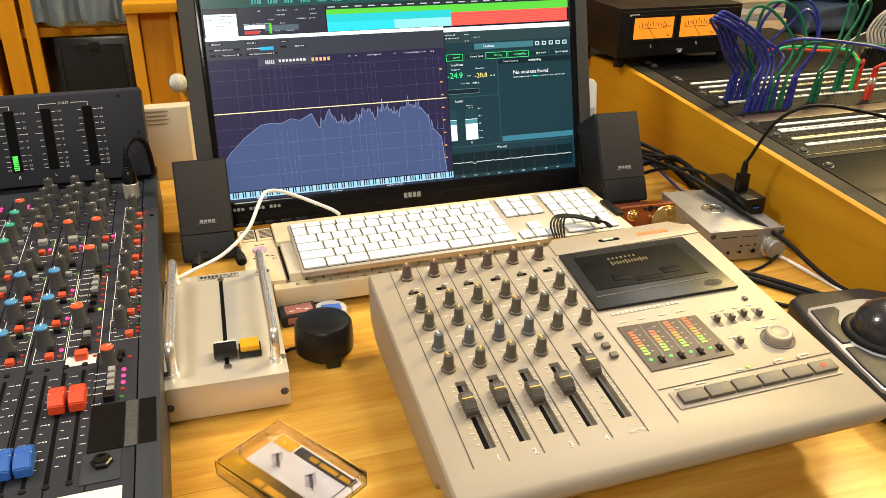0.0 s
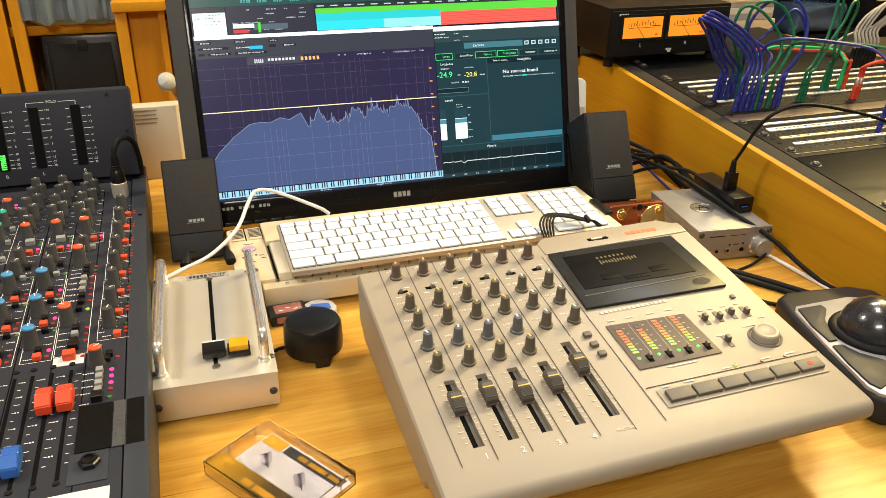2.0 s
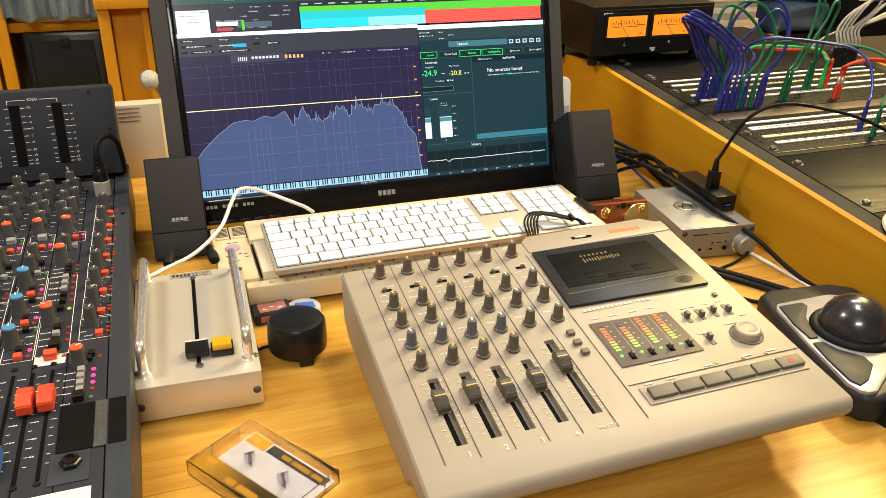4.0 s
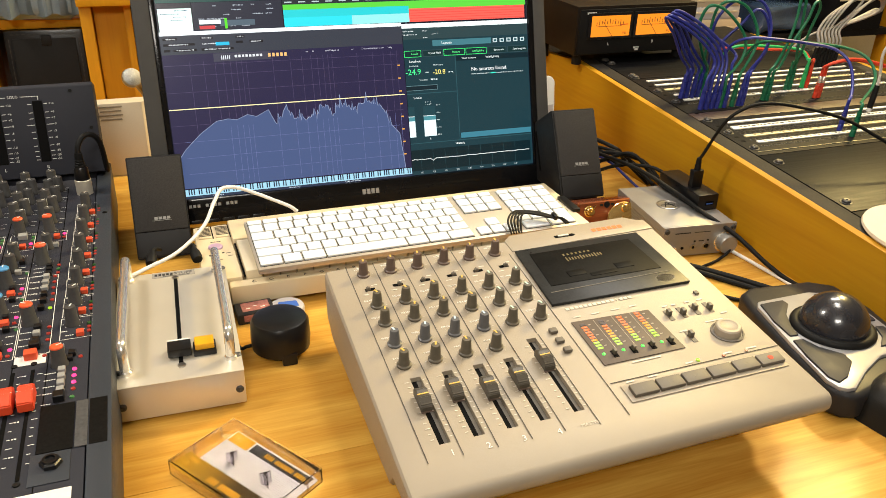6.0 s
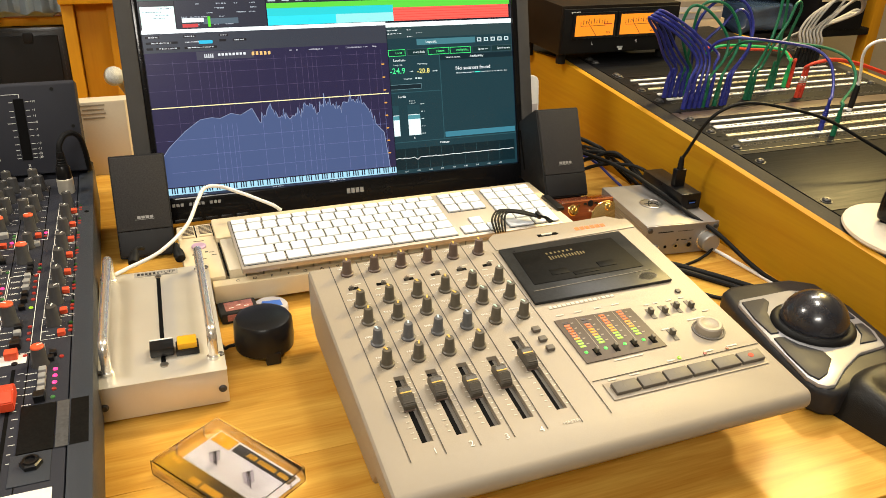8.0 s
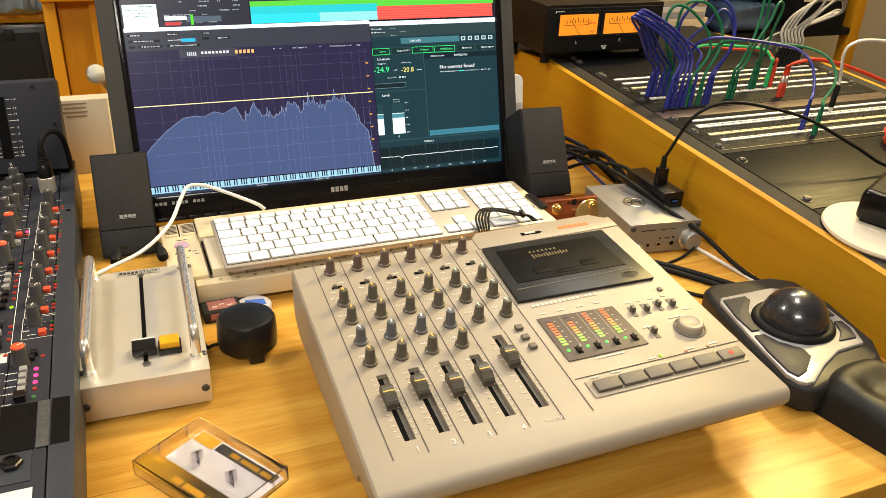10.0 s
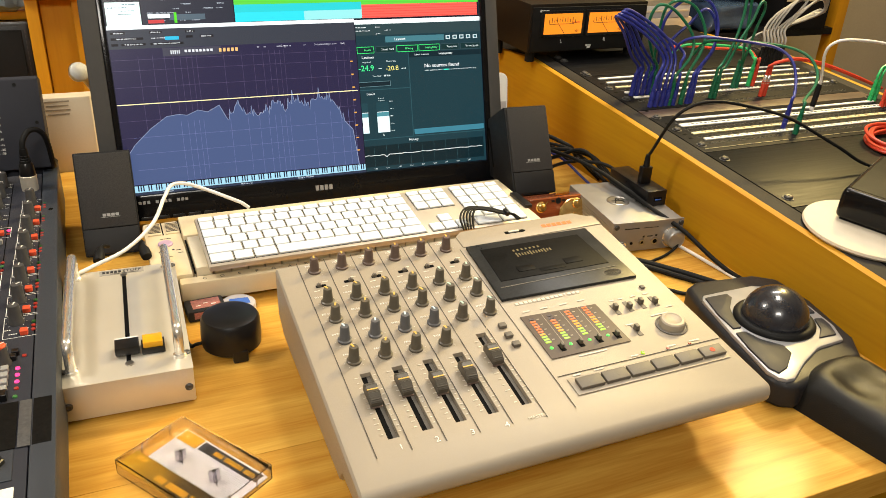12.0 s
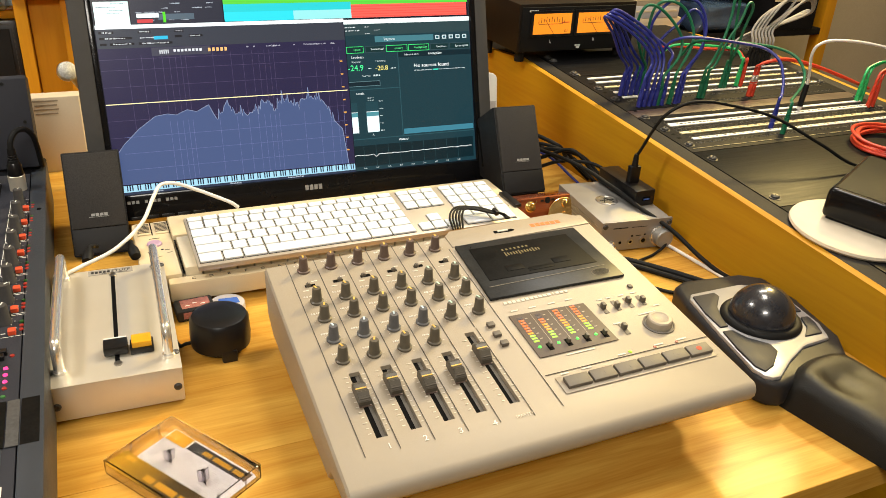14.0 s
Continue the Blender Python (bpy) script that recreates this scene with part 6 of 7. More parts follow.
def patch_cable(name_colour, material, ends, path, r=0.0025, tilt=(0, 0), sleeve=None):
    """A cable from jack to jack; ends are (x, y) on the rack's face, path the bends between them in the room."""
    ob = thing("patch_cable", name_colour + " patch cable plugged into the rack", "cable", pose(0, 0, 0), group="patch cables")
    pts = []
    for n, (x, y) in enumerate(ends):
        lean = tilt[n] if n < len(tilt) else 0
        m = RK @ pose(x, up(y), 0, -4 + lean, 6)
        plug_parts(ob, m, sleeve or material)
        tip = [m @ Vector((0, 0, 0.036)), m @ Vector((0, 0, 0.050))]
        pts = pts + tip if n == 0 else pts + [Vector(q) for q in path] + tip[::-1]
    if len(ends) == 1:
        pts += [Vector(q) for q in path]
    part("cord", bm_tube(pts, r, 8, 6), material, ob)
    return ob


# leads that rise from one row, lean over and fall into the row before it
patch_cable("blue", M_BLUE_CABLE, [(0.8436, 1.101), (0.8429, 1.046)], [(0.826, 1.0941, 0.2064), (0.8014, 1.0873, 0.2435), (0.7774, 1.0804, 0.2687), (0.7783, 1.0735, 0.2725), (0.8149, 1.0666, 0.2532), (0.8473, 1.0597, 0.2273), (0.8625, 1.0529, 0.2027)])
patch_cable("blue", M_BLUE_CABLE, [(0.8539, 1.101), (0.8532, 1.046)], [(0.8343, 1.0941, 0.2087), (0.8072, 1.0873, 0.2468), (0.782, 1.0804, 0.2719), (0.785, 1.0735, 0.2756), (0.823, 1.0666, 0.2554), (0.8555, 1.0597, 0.2296), (0.8699, 1.0529, 0.2041)])
patch_cable("blue", M_BLUE_CABLE, [(0.8653, 1.101), (0.8642, 1.046)], [(0.8427, 1.0941, 0.2111), (0.813, 1.0873, 0.2501), (0.7867, 1.0804, 0.2752), (0.7917, 1.0735, 0.2788), (0.8311, 1.0666, 0.2577), (0.8638, 1.0597, 0.2319), (0.8774, 1.0529, 0.2056)])
patch_cable("blue", M_BLUE_CABLE, [(0.8764, 1.101), (0.874, 1.046)], [(0.8512, 1.0941, 0.2134), (0.8189, 1.0873, 0.2534), (0.7913, 1.0804, 0.2785), (0.7985, 1.0735, 0.282), (0.8392, 1.0666, 0.26), (0.8721, 1.0597, 0.2342), (0.8848, 1.0529, 0.207)])
patch_cable("blue", M_BLUE_CABLE, [(0.869, 1.125), (0.8894, 1.046)], [(0.8374, 1.1151, 0.2364), (0.8152, 1.1053, 0.2662), (0.823, 1.0954, 0.2624), (0.8902, 1.0855, 0.2317), (0.9148, 1.0756, 0.2132), (0.9131, 1.0657, 0.2062), (0.8996, 1.0559, 0.1962)])
# tall hoops
patch_cable("dark green", M_GREEN_CABLE, [(0.8824, 1.1), (0.882, 1.0474)], [(0.8674, 1.0934, 0.2081), (0.8467, 1.0869, 0.2541), (0.8528, 1.0803, 0.286), (0.874, 1.0737, 0.2855), (0.901, 1.0671, 0.2645), (0.9212, 1.0606, 0.2362), (0.916, 1.054, 0.2068)])
patch_cable("dark green", M_GREEN_CABLE, [(0.9062, 1.0475), (0.893, 1.125)], [(0.9236, 1.0572, 0.1852), (0.9492, 1.0669, 0.217), (0.956, 1.0766, 0.2461), (0.936, 1.0863, 0.2813), (0.9088, 1.0959, 0.2913), (0.8913, 1.1056, 0.2778), (0.892, 1.1153, 0.2339)])
patch_cable("blue", M_BLUE_CABLE, [(0.9193, 1.0474), (0.903, 1.125)], [(0.9384, 1.056, 0.1865), (0.9695, 1.0646, 0.2165), (0.9787, 1.0733, 0.2549), (0.9626, 1.0819, 0.2884), (0.9336, 1.0905, 0.2968), (0.9074, 1.0991, 0.2837), (0.8935, 1.1078, 0.2537), (0.9002, 1.1164, 0.2146)])
patch_cable("blue", M_BLUE_CABLE, [(0.9271, 1.0485), (0.915, 1.125)], [(0.9494, 1.0594, 0.1906), (0.9773, 1.0704, 0.2186), (0.9792, 1.0813, 0.2571), (0.9626, 1.0922, 0.2767), (0.9431, 1.1031, 0.2508), (0.9193, 1.1141, 0.2198)])
patch_cable("dark green", M_GREEN_CABLE, [(0.9814, 1.062), (1.0609, 1.098)], [(1.0012, 1.066, 0.1937), (1.0201, 1.07, 0.2297), (1.0305, 1.074, 0.2656), (1.0354, 1.078, 0.2994), (1.0473, 1.082, 0.3039), (1.0552, 1.086, 0.2719), (1.0602, 1.09, 0.2238), (1.068, 1.094, 0.1815)])
patch_cable("dark green", M_GREEN_CABLE, [(0.9886, 1.0605), (1.0679, 1.097)], [(1.0067, 1.0646, 0.1861), (1.0283, 1.0686, 0.2258), (1.0519, 1.0727, 0.2577), (1.0648, 1.0767, 0.2842), (1.0775, 1.0808, 0.2868), (1.0854, 1.0848, 0.2729), (1.0797, 1.0889, 0.2422), (1.0755, 1.0929, 0.205)])
# bright leads that run back under the hoops
patch_cable("bright green", M_LIME_CABLE, [(1.1008, 1.1024)], [(1.1152, 1.1149, 0.1801), (1.1116, 1.1274, 0.1927), (1.1002, 1.1399, 0.1956), (1.0555, 1.1525, 0.1992), (0.9971, 1.165, 0.1995), (0.9764, 1.1775, 0.1817)])
patch_cable("red", M_RED_CABLE, [(1.1089, 1.1007)], [(1.1223, 1.1149, 0.1777), (1.1177, 1.1291, 0.19), (1.1042, 1.1433, 0.1917), (1.0616, 1.1574, 0.1918), (1.0033, 1.1716, 0.1958), (0.9806, 1.1858, 0.1919)])
# two red leads with bright collars, off to the far side
lead = patch_cable("red", M_RED_CABLE, [(1.084, 1.051)], [(1.0842, 1.0434, 0.1865), (1.0992, 1.0357, 0.1942), (1.1289, 1.0281, 0.1981), (1.1684, 1.0205, 0.1918), (1.2121, 1.0129, 0.1794), (1.2594, 1.0052, 0.1635), (1.3178, 0.9976, 0.1434)])
part("steel_plug_end", bm_lathe([(0.0040, 0.022), (0.0040, 0.036), (0.0030, 0.038)], 12), M_CHROME, lead, "bright metal collar", m=RK @ pose(1.084, up(1.051), 0, -4, 6))
lead = patch_cable("red", M_RED_CABLE, [(1.0913, 1.051)], [(1.0909, 1.0434, 0.189), (1.1036, 1.0357, 0.1958), (1.1282, 1.0281, 0.2), (1.1677, 1.0205, 0.1938), (1.2114, 1.0129, 0.1814), (1.2587, 1.0052, 0.1655), (1.3178, 0.9976, 0.1434)])
part("steel_plug_end", bm_lathe([(0.0040, 0.022), (0.0040, 0.036), (0.0030, 0.038)], 12), M_CHROME, lead, "bright metal collar", m=RK @ pose(1.0913, up(1.051), 0, -4, 6))
# long leads that fall to the nearer patchbay
patch_cable("blue", M_BLUE_CABLE, [(1.0096, 0.9151)], [(1.0384, 0.9346, 0.1664), (1.0545, 0.9541, 0.1875), (1.0576, 0.9736, 0.2126), (1.0411, 0.9931, 0.2291), (1.0041, 1.0126, 0.2358), (0.9492, 1.032, 0.2416), (0.9198, 1.0515, 0.2399), (0.9038, 1.071, 0.2258), (0.9068, 1.0905, 0.1934)])
patch_cable("dark green", M_GREEN_CABLE, [(1.0116, 0.891)], [(1.0389, 0.9129, 0.165), (1.0785, 0.9348, 0.1799), (1.1002, 0.9567, 0.1968), (1.097, 0.9786, 0.2166), (1.0724, 1.0005, 0.2277), (1.0257, 1.0224, 0.2327), (0.973, 1.0443, 0.2344), (0.9531, 1.0662, 0.2271), (0.9495, 1.0881, 0.2011)])
lead = patch_cable("white", M_WHITE_CABLE, [(1.1296, 0.9748)], [(1.1251, 0.9684, 0.1952), (1.1138, 0.962, 0.2221), (1.1151, 0.9556, 0.2396), (1.1387, 0.9492, 0.2478), (1.2001, 0.9428, 0.2436), (1.2737, 0.9364, 0.2304)])
part("dark_sleeve", bm_lathe([(0.0048, 0.006), (0.0048, 0.040), (0.0038, 0.044)], 12), M_RUBBER, lead, "black plug sleeve", m=RK @ pose(1.1296, up(0.9748), 0, -4, 6))
for k in range(2):
    patch_cable("bright green", M_LIME_CABLE, [(1.278 + 0.010 * k, 0.985)], [(1.300 + 0.01 * k, 0.990, rz(0.98) + 0.062), (1.340 + 0.01 * k, 0.985, rz(0.98) + 0.066), (1.42, 0.97, 0.14)])
    patch_cable("red", M_RED_CABLE, [(1.276 + 0.010 * k, 0.957)], [(1.296 + 0.01 * k, 0.960, rz(0.98) + 0.062), (1.340 + 0.01 * k, 0.955, rz(0.98) + 0.066), (1.42, 0.94, 0.14)])
# grey loom looping behind
for k in range(7):
    x = 1.205 + 0.0089 * k
    patch_cable("grey", M_GREY_CABLE, [(x, 1.194)], [(x + 0.010, 1.205, rz(1.2) + 0.070), (x + 0.045 + 0.004 * k, 1.215, rz(1.2) + 0.098 + 0.006 * (k % 4)), (x + 0.120, 1.230, rz(1.2) + 0.120 + 0.006 * (k % 5)), (x + 0.180 - 0.006 * k, 1.240, rz(1.2) + 0.118 + 0.006 * (k % 3)),
                                                   (x + 0.200 - 0.008 * k, 1.250, rz(1.2) + 0.090), (x + 0.140, 1.260, rz(1.2) + 0.066 + 0.004 * k), (x + 0.060, 1.270, rz(1.2) + 0.046), (x + 0.020, 1.280, rz(1.25) + 0.010)], sleeve=M_RUBBER)
# a coiled orange-red lead on the blank panel
coil = thing("coiled_cable", "orange red cable coiled on the rack panel", "cable", RK @ pose(1.158, up(0.803), 0.0))
for k in range(7):
    a0 = k * 0.7
    r = 0.068 - 0.0035 * (k % 3)
    part("turn", bm_tube([((r + 0.003 * math.sin(2 * a + k)) * math.cos(a + a0) + 0.003 * math.sin(k * 2), (r * 0.82 + 0.003 * math.cos(3 * a + k)) * math.sin(a + a0), 0.0035 + 0.0044 * (k // 2) + 0.0015 * math.sin(a * 2 + k)) for a in [j * 2 * math.pi / 16 for j in range(17)]], 0.0027, 8, 3), M_RED_CABLE, coil)
# a round felt mat with a black device on it
felt = solid("felt_mat", bm_lathe([(0.0740, 0), (0.0765, 0.0030), (0.0755, 0.0062), (0.0720, 0.0075), (0, 0.0078)], 64), M_FELT, "round cream felt mat on the rack", "mat", RK @ pose(0.8540, up(0.6060), 0.0))
dev = thing("black_device", "gloss black rounded box lying on a felt mat", "device", RK @ pose(0.9250, up(0.6130), 0.0078, 0, 0, 26))
part("body", bm_box(0.160, 0.130, 0.0400, 0.009, at=(0, 0, 0.003), seg=4), M_GLOSS, dev)
part("foot_band", bm_box(0.148, 0.118, 0.0060, 0.001), M_RUBBER, dev)
part("top_edge", bm_box(0.146, 0.116, 0.0012, 0.0005, at=(0, 0, 0.0425)), M_RACK, dev)

# ---- level meter unit ----
VU = pose(0.8700, 1.2950, 0.1570, 0, 0, 0)
vu = thing("vu_meter", "black twin needle meter unit with amber lit dials", "meter", VU)
part("case", bm_prism([(-0.128, 0.0), (0.128, 0.0), (0.128, 0.17), (-0.128, 0.17)], 0.088, 0.003, 0.010), mat("dark_walnut_case", (0.013, 0.009, 0.006), 0.45, vary=0.3, size=30, spec=0.2), vu, "dark brown case")
part("front", bm_box(0.246, 0.004, 0.080, 0.001, at=(0, -0.001, 0.012)), M_RUBBER, vu, "black front plate")
for fx in (-0.11, 0.11):
    for fy in (0.02, 0.15):
        part("foot", bm_cyl(0.009, 0.0115 + (0.0095 if fy < 0.1 else 0.0225), 14, at=(fx, fy, -0.0095 if fy < 0.1 else -0.0225)), M_RUBBER, vu)
M_AMBER = glow("amber_dial", (1.0, 0.30, 0.02), 1.0, 0.3)
for k, mx in enumerate((-0.0600, 0.0350)):
    fr = part("dial_frame", bm_box(0.0920, 0.004, 0.0470, 0.001, at=(mx, -0.0035, 0.0390)), M_BLACK, vu)
    part("dial", bm_box(0.0800, 0.002, 0.0370, at=(mx, -0.0056, 0.0440)), M_AMBER, fr, "amber lit dial")
    ticks = [bm_box(0.0009, 0.0004, 0.0060 + 0.003 * (j % 2), at=(mx - 0.030 + 0.0055 * j, -0.0068, 0.0640 + 0.0025 * math.sin(j / 10 * math.pi))) for j in range(11)]
    ticks += [bm_box(0.0520, 0.0004, 0.0007, at=(mx - 0.004, -0.0068, 0.0620))]
    part("dial_scale", bm_join(*ticks), M_INK, fr, smooth=False)
    part("red_zone", bm_box(0.0170, 0.0004, 0.0016, at=(mx + 0.0270, -0.0068, 0.0640)), M_REC, fr)
    bm = bm_box(0.0007, 0.0004, 0.0340)
    bm.transform(pose(mx + 0.004, -0.0070, 0.0440, 0, -38, 0))
    part("needle", bm, M_INK, fr)
    words("dial_word", "VU", 0.0062, M_INK, fr, pose(mx + 0.029, -0.0070, 0.0490, 90))
    words("dial_letter", ("L", "R")[k], 0.0085, M_WHITE_PRINT, vu, pose(mx, -0.0036, 0.0300, 90))
part("model_mark", bm_join(*[bm_box(0.0024, 0.0004, 0.0036, at=(-0.108 + 0.0032 * j, -0.0034, 0.0840)) for j in range(6)]), M_WHITE_PRINT, vu, smooth=False)
part("maker_mark", bm_join(bm_box(0.012, 0.0004, 0.0030, at=(0.001, -0.0034, 0.0190)), bm_box(0.007, 0.0004, 0.0060, at=(0.002, -0.0034, 0.0150))), M_WHITE_PRINT, vu, "white maker's mark", smooth=False)

# ---- headphone amplifier ----
AM = pose(0.6880, 0.8130, 0, 0, 0, -6.5)
amp = thing("headphone_amplifier", "satin silver headphone amplifier with a round volume knob", "amplifier", AM)
part("case", bm_prism([(-0.054, 0.0), (0.054, 0.0), (0.054, 0.145), (-0.054, 0.145)], 0.0430, 0.0015, 0.003), M_ALU_AMP, amp)
part("front_plate", bm_box(0.111, 0.0040, 0.0450, 0.001, at=(0, -0.0018, 0.002)), M_ALU_AMP, amp)
for j in range(6):
    part("side_groove", bm_box(0.0006, 0.1300, 0.0010, at=(-0.0543, 0.075, 0.010 + 0.005 * j)), M_STEEL, amp)
for fx in (-0.042, 0.042):
    for fy in (0.015, 0.13):
        part("foot", bm_cyl(0.006, 0.0035, 12, at=(fx, fy, 0)), M_RUBBER, amp)
OUT = pose(0, -0.0040, 0, 90)
kn = part("volume_knob", bm_lathe([(0.0135, 0), (0.0135, 0.0120), (0.0120, 0.0135), (0.0100, 0.0125), (0, 0.0120)], 32), M_ALU_AMP, amp, "turned aluminium volume knob", m=OUT @ pose(0.0400, 0.0195, 0))
part("knob_base", bm_lathe([(0.0160, 0), (0.0160, 0.0010), (0.0140, 0.0016)], 32), M_CHROME, amp, m=OUT @ pose(0.0400, 0.0195, -0.0002))
part("phone_jack", bm_lathe([(0.0052, 0), (0.0052, 0.0015), (0.0034, 0.0018), (0.0032, 0.0004), (0, 0.0004)], 20), M_STEEL, amp, m=OUT @ pose(0.0120, 0.0155, 0))
part("mini_jack", bm_lathe([(0.0040, 0), (0.0040, 0.0015), (0.0022, 0.0017), (0.0020, 0.0004), (0, 0.0004)], 18), M_STEEL, amp, m=OUT @ pose(-0.0080, 0.0150, 0))
for jx, r in ((0.0120, 0.0034), (-0.0080, 0.0022)):
    part("jack_hole", bm_cyl(r, 0.0003, 16), M_SLOT, amp, m=OUT @ pose(jx, 0.0155 if jx > 0 else 0.0150, 0.0009))
part("power_switch", bm_lathe([(0.0055, 0), (0.0050, 0.0020), (0.0030, 0.0025), (0.0022, 0.0090), (0.0026, 0.0110), (0, 0.0115)], 18), M_CHROME, amp, m=OUT @ pose(-0.0380, 0.0130, 0))
part("pilot_hole", bm_cyl(0.0022, 0.0006, 14), M_SLOT, amp, m=OUT @ pose(-0.0240, 0.0145, 0))
for sx, sz in ((-0.0500, 0.0405), (0.0510, 0.0405)):
    share("screw", screw_me, amp, OUT @ pose(sx, sz, 0))
part("front_print", bm_join(bm_box(0.0230, 0.0014, 0.0003, at=(-0.026, 0.0370, 0)), bm_box(0.0240, 0.0008, 0.0003, at=(0.004, 0.0370, 0)), bm_box(0.0030, 0.0026, 0.0003, at=(-0.006, 0.0235, 0)), bm_box(0.0030, 0.0026, 0.0003, at=(0.014, 0.0240, 0)), bm_box(0.0080, 0.0012, 0.0003, at=(0.004, 0.0235, 0))), M_INK, amp, m=OUT, smooth=False)
bd = part("badge", bm_lathe([(0.0165, 0), (0.0165, 0.0010), (0.0150, 0.0014), (0.0145, 0.0006), (0, 0.0006)], 32, at=(-0.0100, 0.0720, 0.0459)), M_STEEL, amp, "round badge set in the lid")
part("badge_mark", bm_join(bm_box(0.022, 0.0016, 0.0006, at=(-0.0100, 0.0720, 0.0465)), moved(bm_box(0.0016, 0.018, 0.0006), pose(-0.006, 0.072, 0.0465, 0, 0, 25)), moved(bm_box(0.0016, 0.018, 0.0006), pose(-0.014, 0.072, 0.0465, 0, 0, -25))), M_INK, bd)

# ---- varnished wooden box with brass fittings ----
burl = thing("wooden_preamp", "small glossy red burl box with brass knobs", "preamplifier", pose(0.6060, 0.9150, 0.004, -14, 0, -2))
part("body", bm_box(0.088, 0.032, 0.0440, 0.004, at=(0, 0.016, 0), seg=3), M_BURL, burl)
for kx in (-0.0270, 0.0290):
    k = part("brass_knob", bm_lathe([(0.0085, 0), (0.0085, 0.0010), (0.0070, 0.0020), (0.0062, 0.0060), (0.0052, 0.0072), (0, 0.0074)], 20), M_BRASS, burl, "turned brass knob", m=pose(kx, -0.0002, 0.0310, 90))
    bm = bm_box(0.0014, 0.0110, 0.0016, 0.0004, at=(0, 0.006, 0.0066))
    part("knob_lever", bm, M_BRASS, k, m=pose(0, 0, 0, 0, 0, -40))
part("carved_mark", bm_join(bm_cyl(0.0048, 0.0004, 16), bm_box(0.0050, 0.0030, 0.0004, at=(-0.009, 0, 0)), bm_box(0.0050, 0.0030, 0.0004, at=(0.009, 0, 0))), M_RUBBER, burl, m=pose(0.002, -0.0002, 0.0380, 90))
part("brass_disc", bm_lathe([(0.0270, 0), (0.0270, 0.0030), (0.0258, 0.0040), (0.0200, 0.0036), (0.0060, 0.0032), (0.0050, 0.0044), (0, 0.0046)], 48), M_BRASS, burl, "large spun brass dial", m=pose(0.0260, -0.0040, 0.0130, 82))

# ---- usb hub with a plug on the amplifier ----
hub = thing("usb_hub", "black usb hub with an upright plug and cable", "hub", pose(0.7300, 0.8960, 0.0463, 0, 0, -2))
part("body", bm_box(0.0330, 0.1020, 0.0240, 0.002, at=(0, 0.007, 0)), M_BLACK, hub)
pt = part("usb_port", bm_box(0.0130, 0.0008, 0.0058, at=(0.002, -0.0442, 0.0080)), M_SLOT, hub)
part("port_tongue", bm_box(0.0100, 0.0006, 0.0018, at=(0.002, -0.0446, 0.0095)), M_BLUE_LABEL, pt, "blue port tongue")
pg = part("plug", bm_prism([(-0.0085, -0.005), (0.0085, -0.005), (0.0085, 0.005), (-0.0085, 0.005)], 0.026, 0.0015), M_BLACK, hub, m=pose(-0.002, -0.010, 0.0238))
part("boot", bm_lathe([(0.0050, 0.026), (0.0042, 0.030), (0.0046, 0.032), (0.0038, 0.035), (0.0042, 0.037), (0.0030, 0.044)], 14), M_RUBBER, pg)
loop = solid("black_cable", bm_tube([(0.7285, 0.8862, 0.1120), (0.7310, 0.8830, 0.1210), (0.7391, 0.860, 0.1733), (0.7613, 0.850, 0.1944), (0.7893, 0.840, 0.2014), (0.8304, 0.825, 0.1970), (0.8902, 0.800, 0.1820), (0.9557, 0.765, 0.1467), (1.010, 0.745, 0.118), (1.09, 0.72, 0.109)], 0.0023, 10), M_RUBBER,
             "thin black usb cable arching over the rack side", "cable")

# ---- cables on the desk ----
def desk_cable(label, r, material, *points):
    return solid("desk_cable", bm_tube(points, r, 10, 8), material, label, "cable", group="desk cables")


desk_cable("black cable lying along the desk behind the recorder", 0.0042, M_RUBBER, (0.560, 0.845, 0.0044), (0.642, 0.792, 0.0044), (0.687, 0.738, 0.0044), (0.722, 0.685, 0.0044), (0.760, 0.635, 0.0044), (0.790, 0.575, 0.0044), (0.815, 0.48, 0.0044))
desk_cable("black cable lying along the desk behind the recorder", 0.0036, M_RUBBER, (0.560, 0.832, 0.0038), (0.640, 0.778, 0.0038), (0.682, 0.724, 0.0038), (0.716, 0.672, 0.0038), (0.752, 0.622, 0.0038), (0.775, 0.565, 0.0038), (0.790, 0.46, 0.0038))
desk_cable("thin black cable near the trackball", 0.0024, M_RUBBER, (0.590, 0.760, 0.0026), (0.638, 0.711, 0.0026), (0.665, 0.682, 0.0026), (0.72, 0.655, 0.0026), (0.755, 0.58, 0.0026), (0.757, 0.48, 0.0026))
desk_cable("white cable along the foot of the rack", 0.0026, M_WHITE_CABLE, (0.733, 0.860, 0.0028), (0.744, 0.790, 0.0028), (0.750, 0.730, 0.0028), (0.758, 0.670, 0.0028), (0.773, 0.600, 0.0110), (0.779, 0.520, 0.0120), (0.774, 0.44, 0.0090))
desk_cable("black cable hanging over the amplifier to the desk", 0.0032, M_RUBBER, (0.640, 1.160, 0.055), (0.672, 1.085, 0.062), (0.697, 0.985, 0.064), (0.706, 0.900, 0.058), (0.712, 0.835, 0.050), (0.733, 0.790, 0.034), (0.748, 0.735, 0.012), (0.757, 0.690, 0.0046), (0.768, 0.62, 0.0120), (0.775, 0.50, 0.0130))
desk_cable("thin black cable from the amplifier", 0.0020, M_RUBBER, (0.735, 0.801, 0.0200), (0.728, 0.792, 0.0100), (0.705, 0.785, 0.0026), (0.672, 0.775, 0.0024), (0.640, 0.765, 0.0024))
rng = random.Random(17)
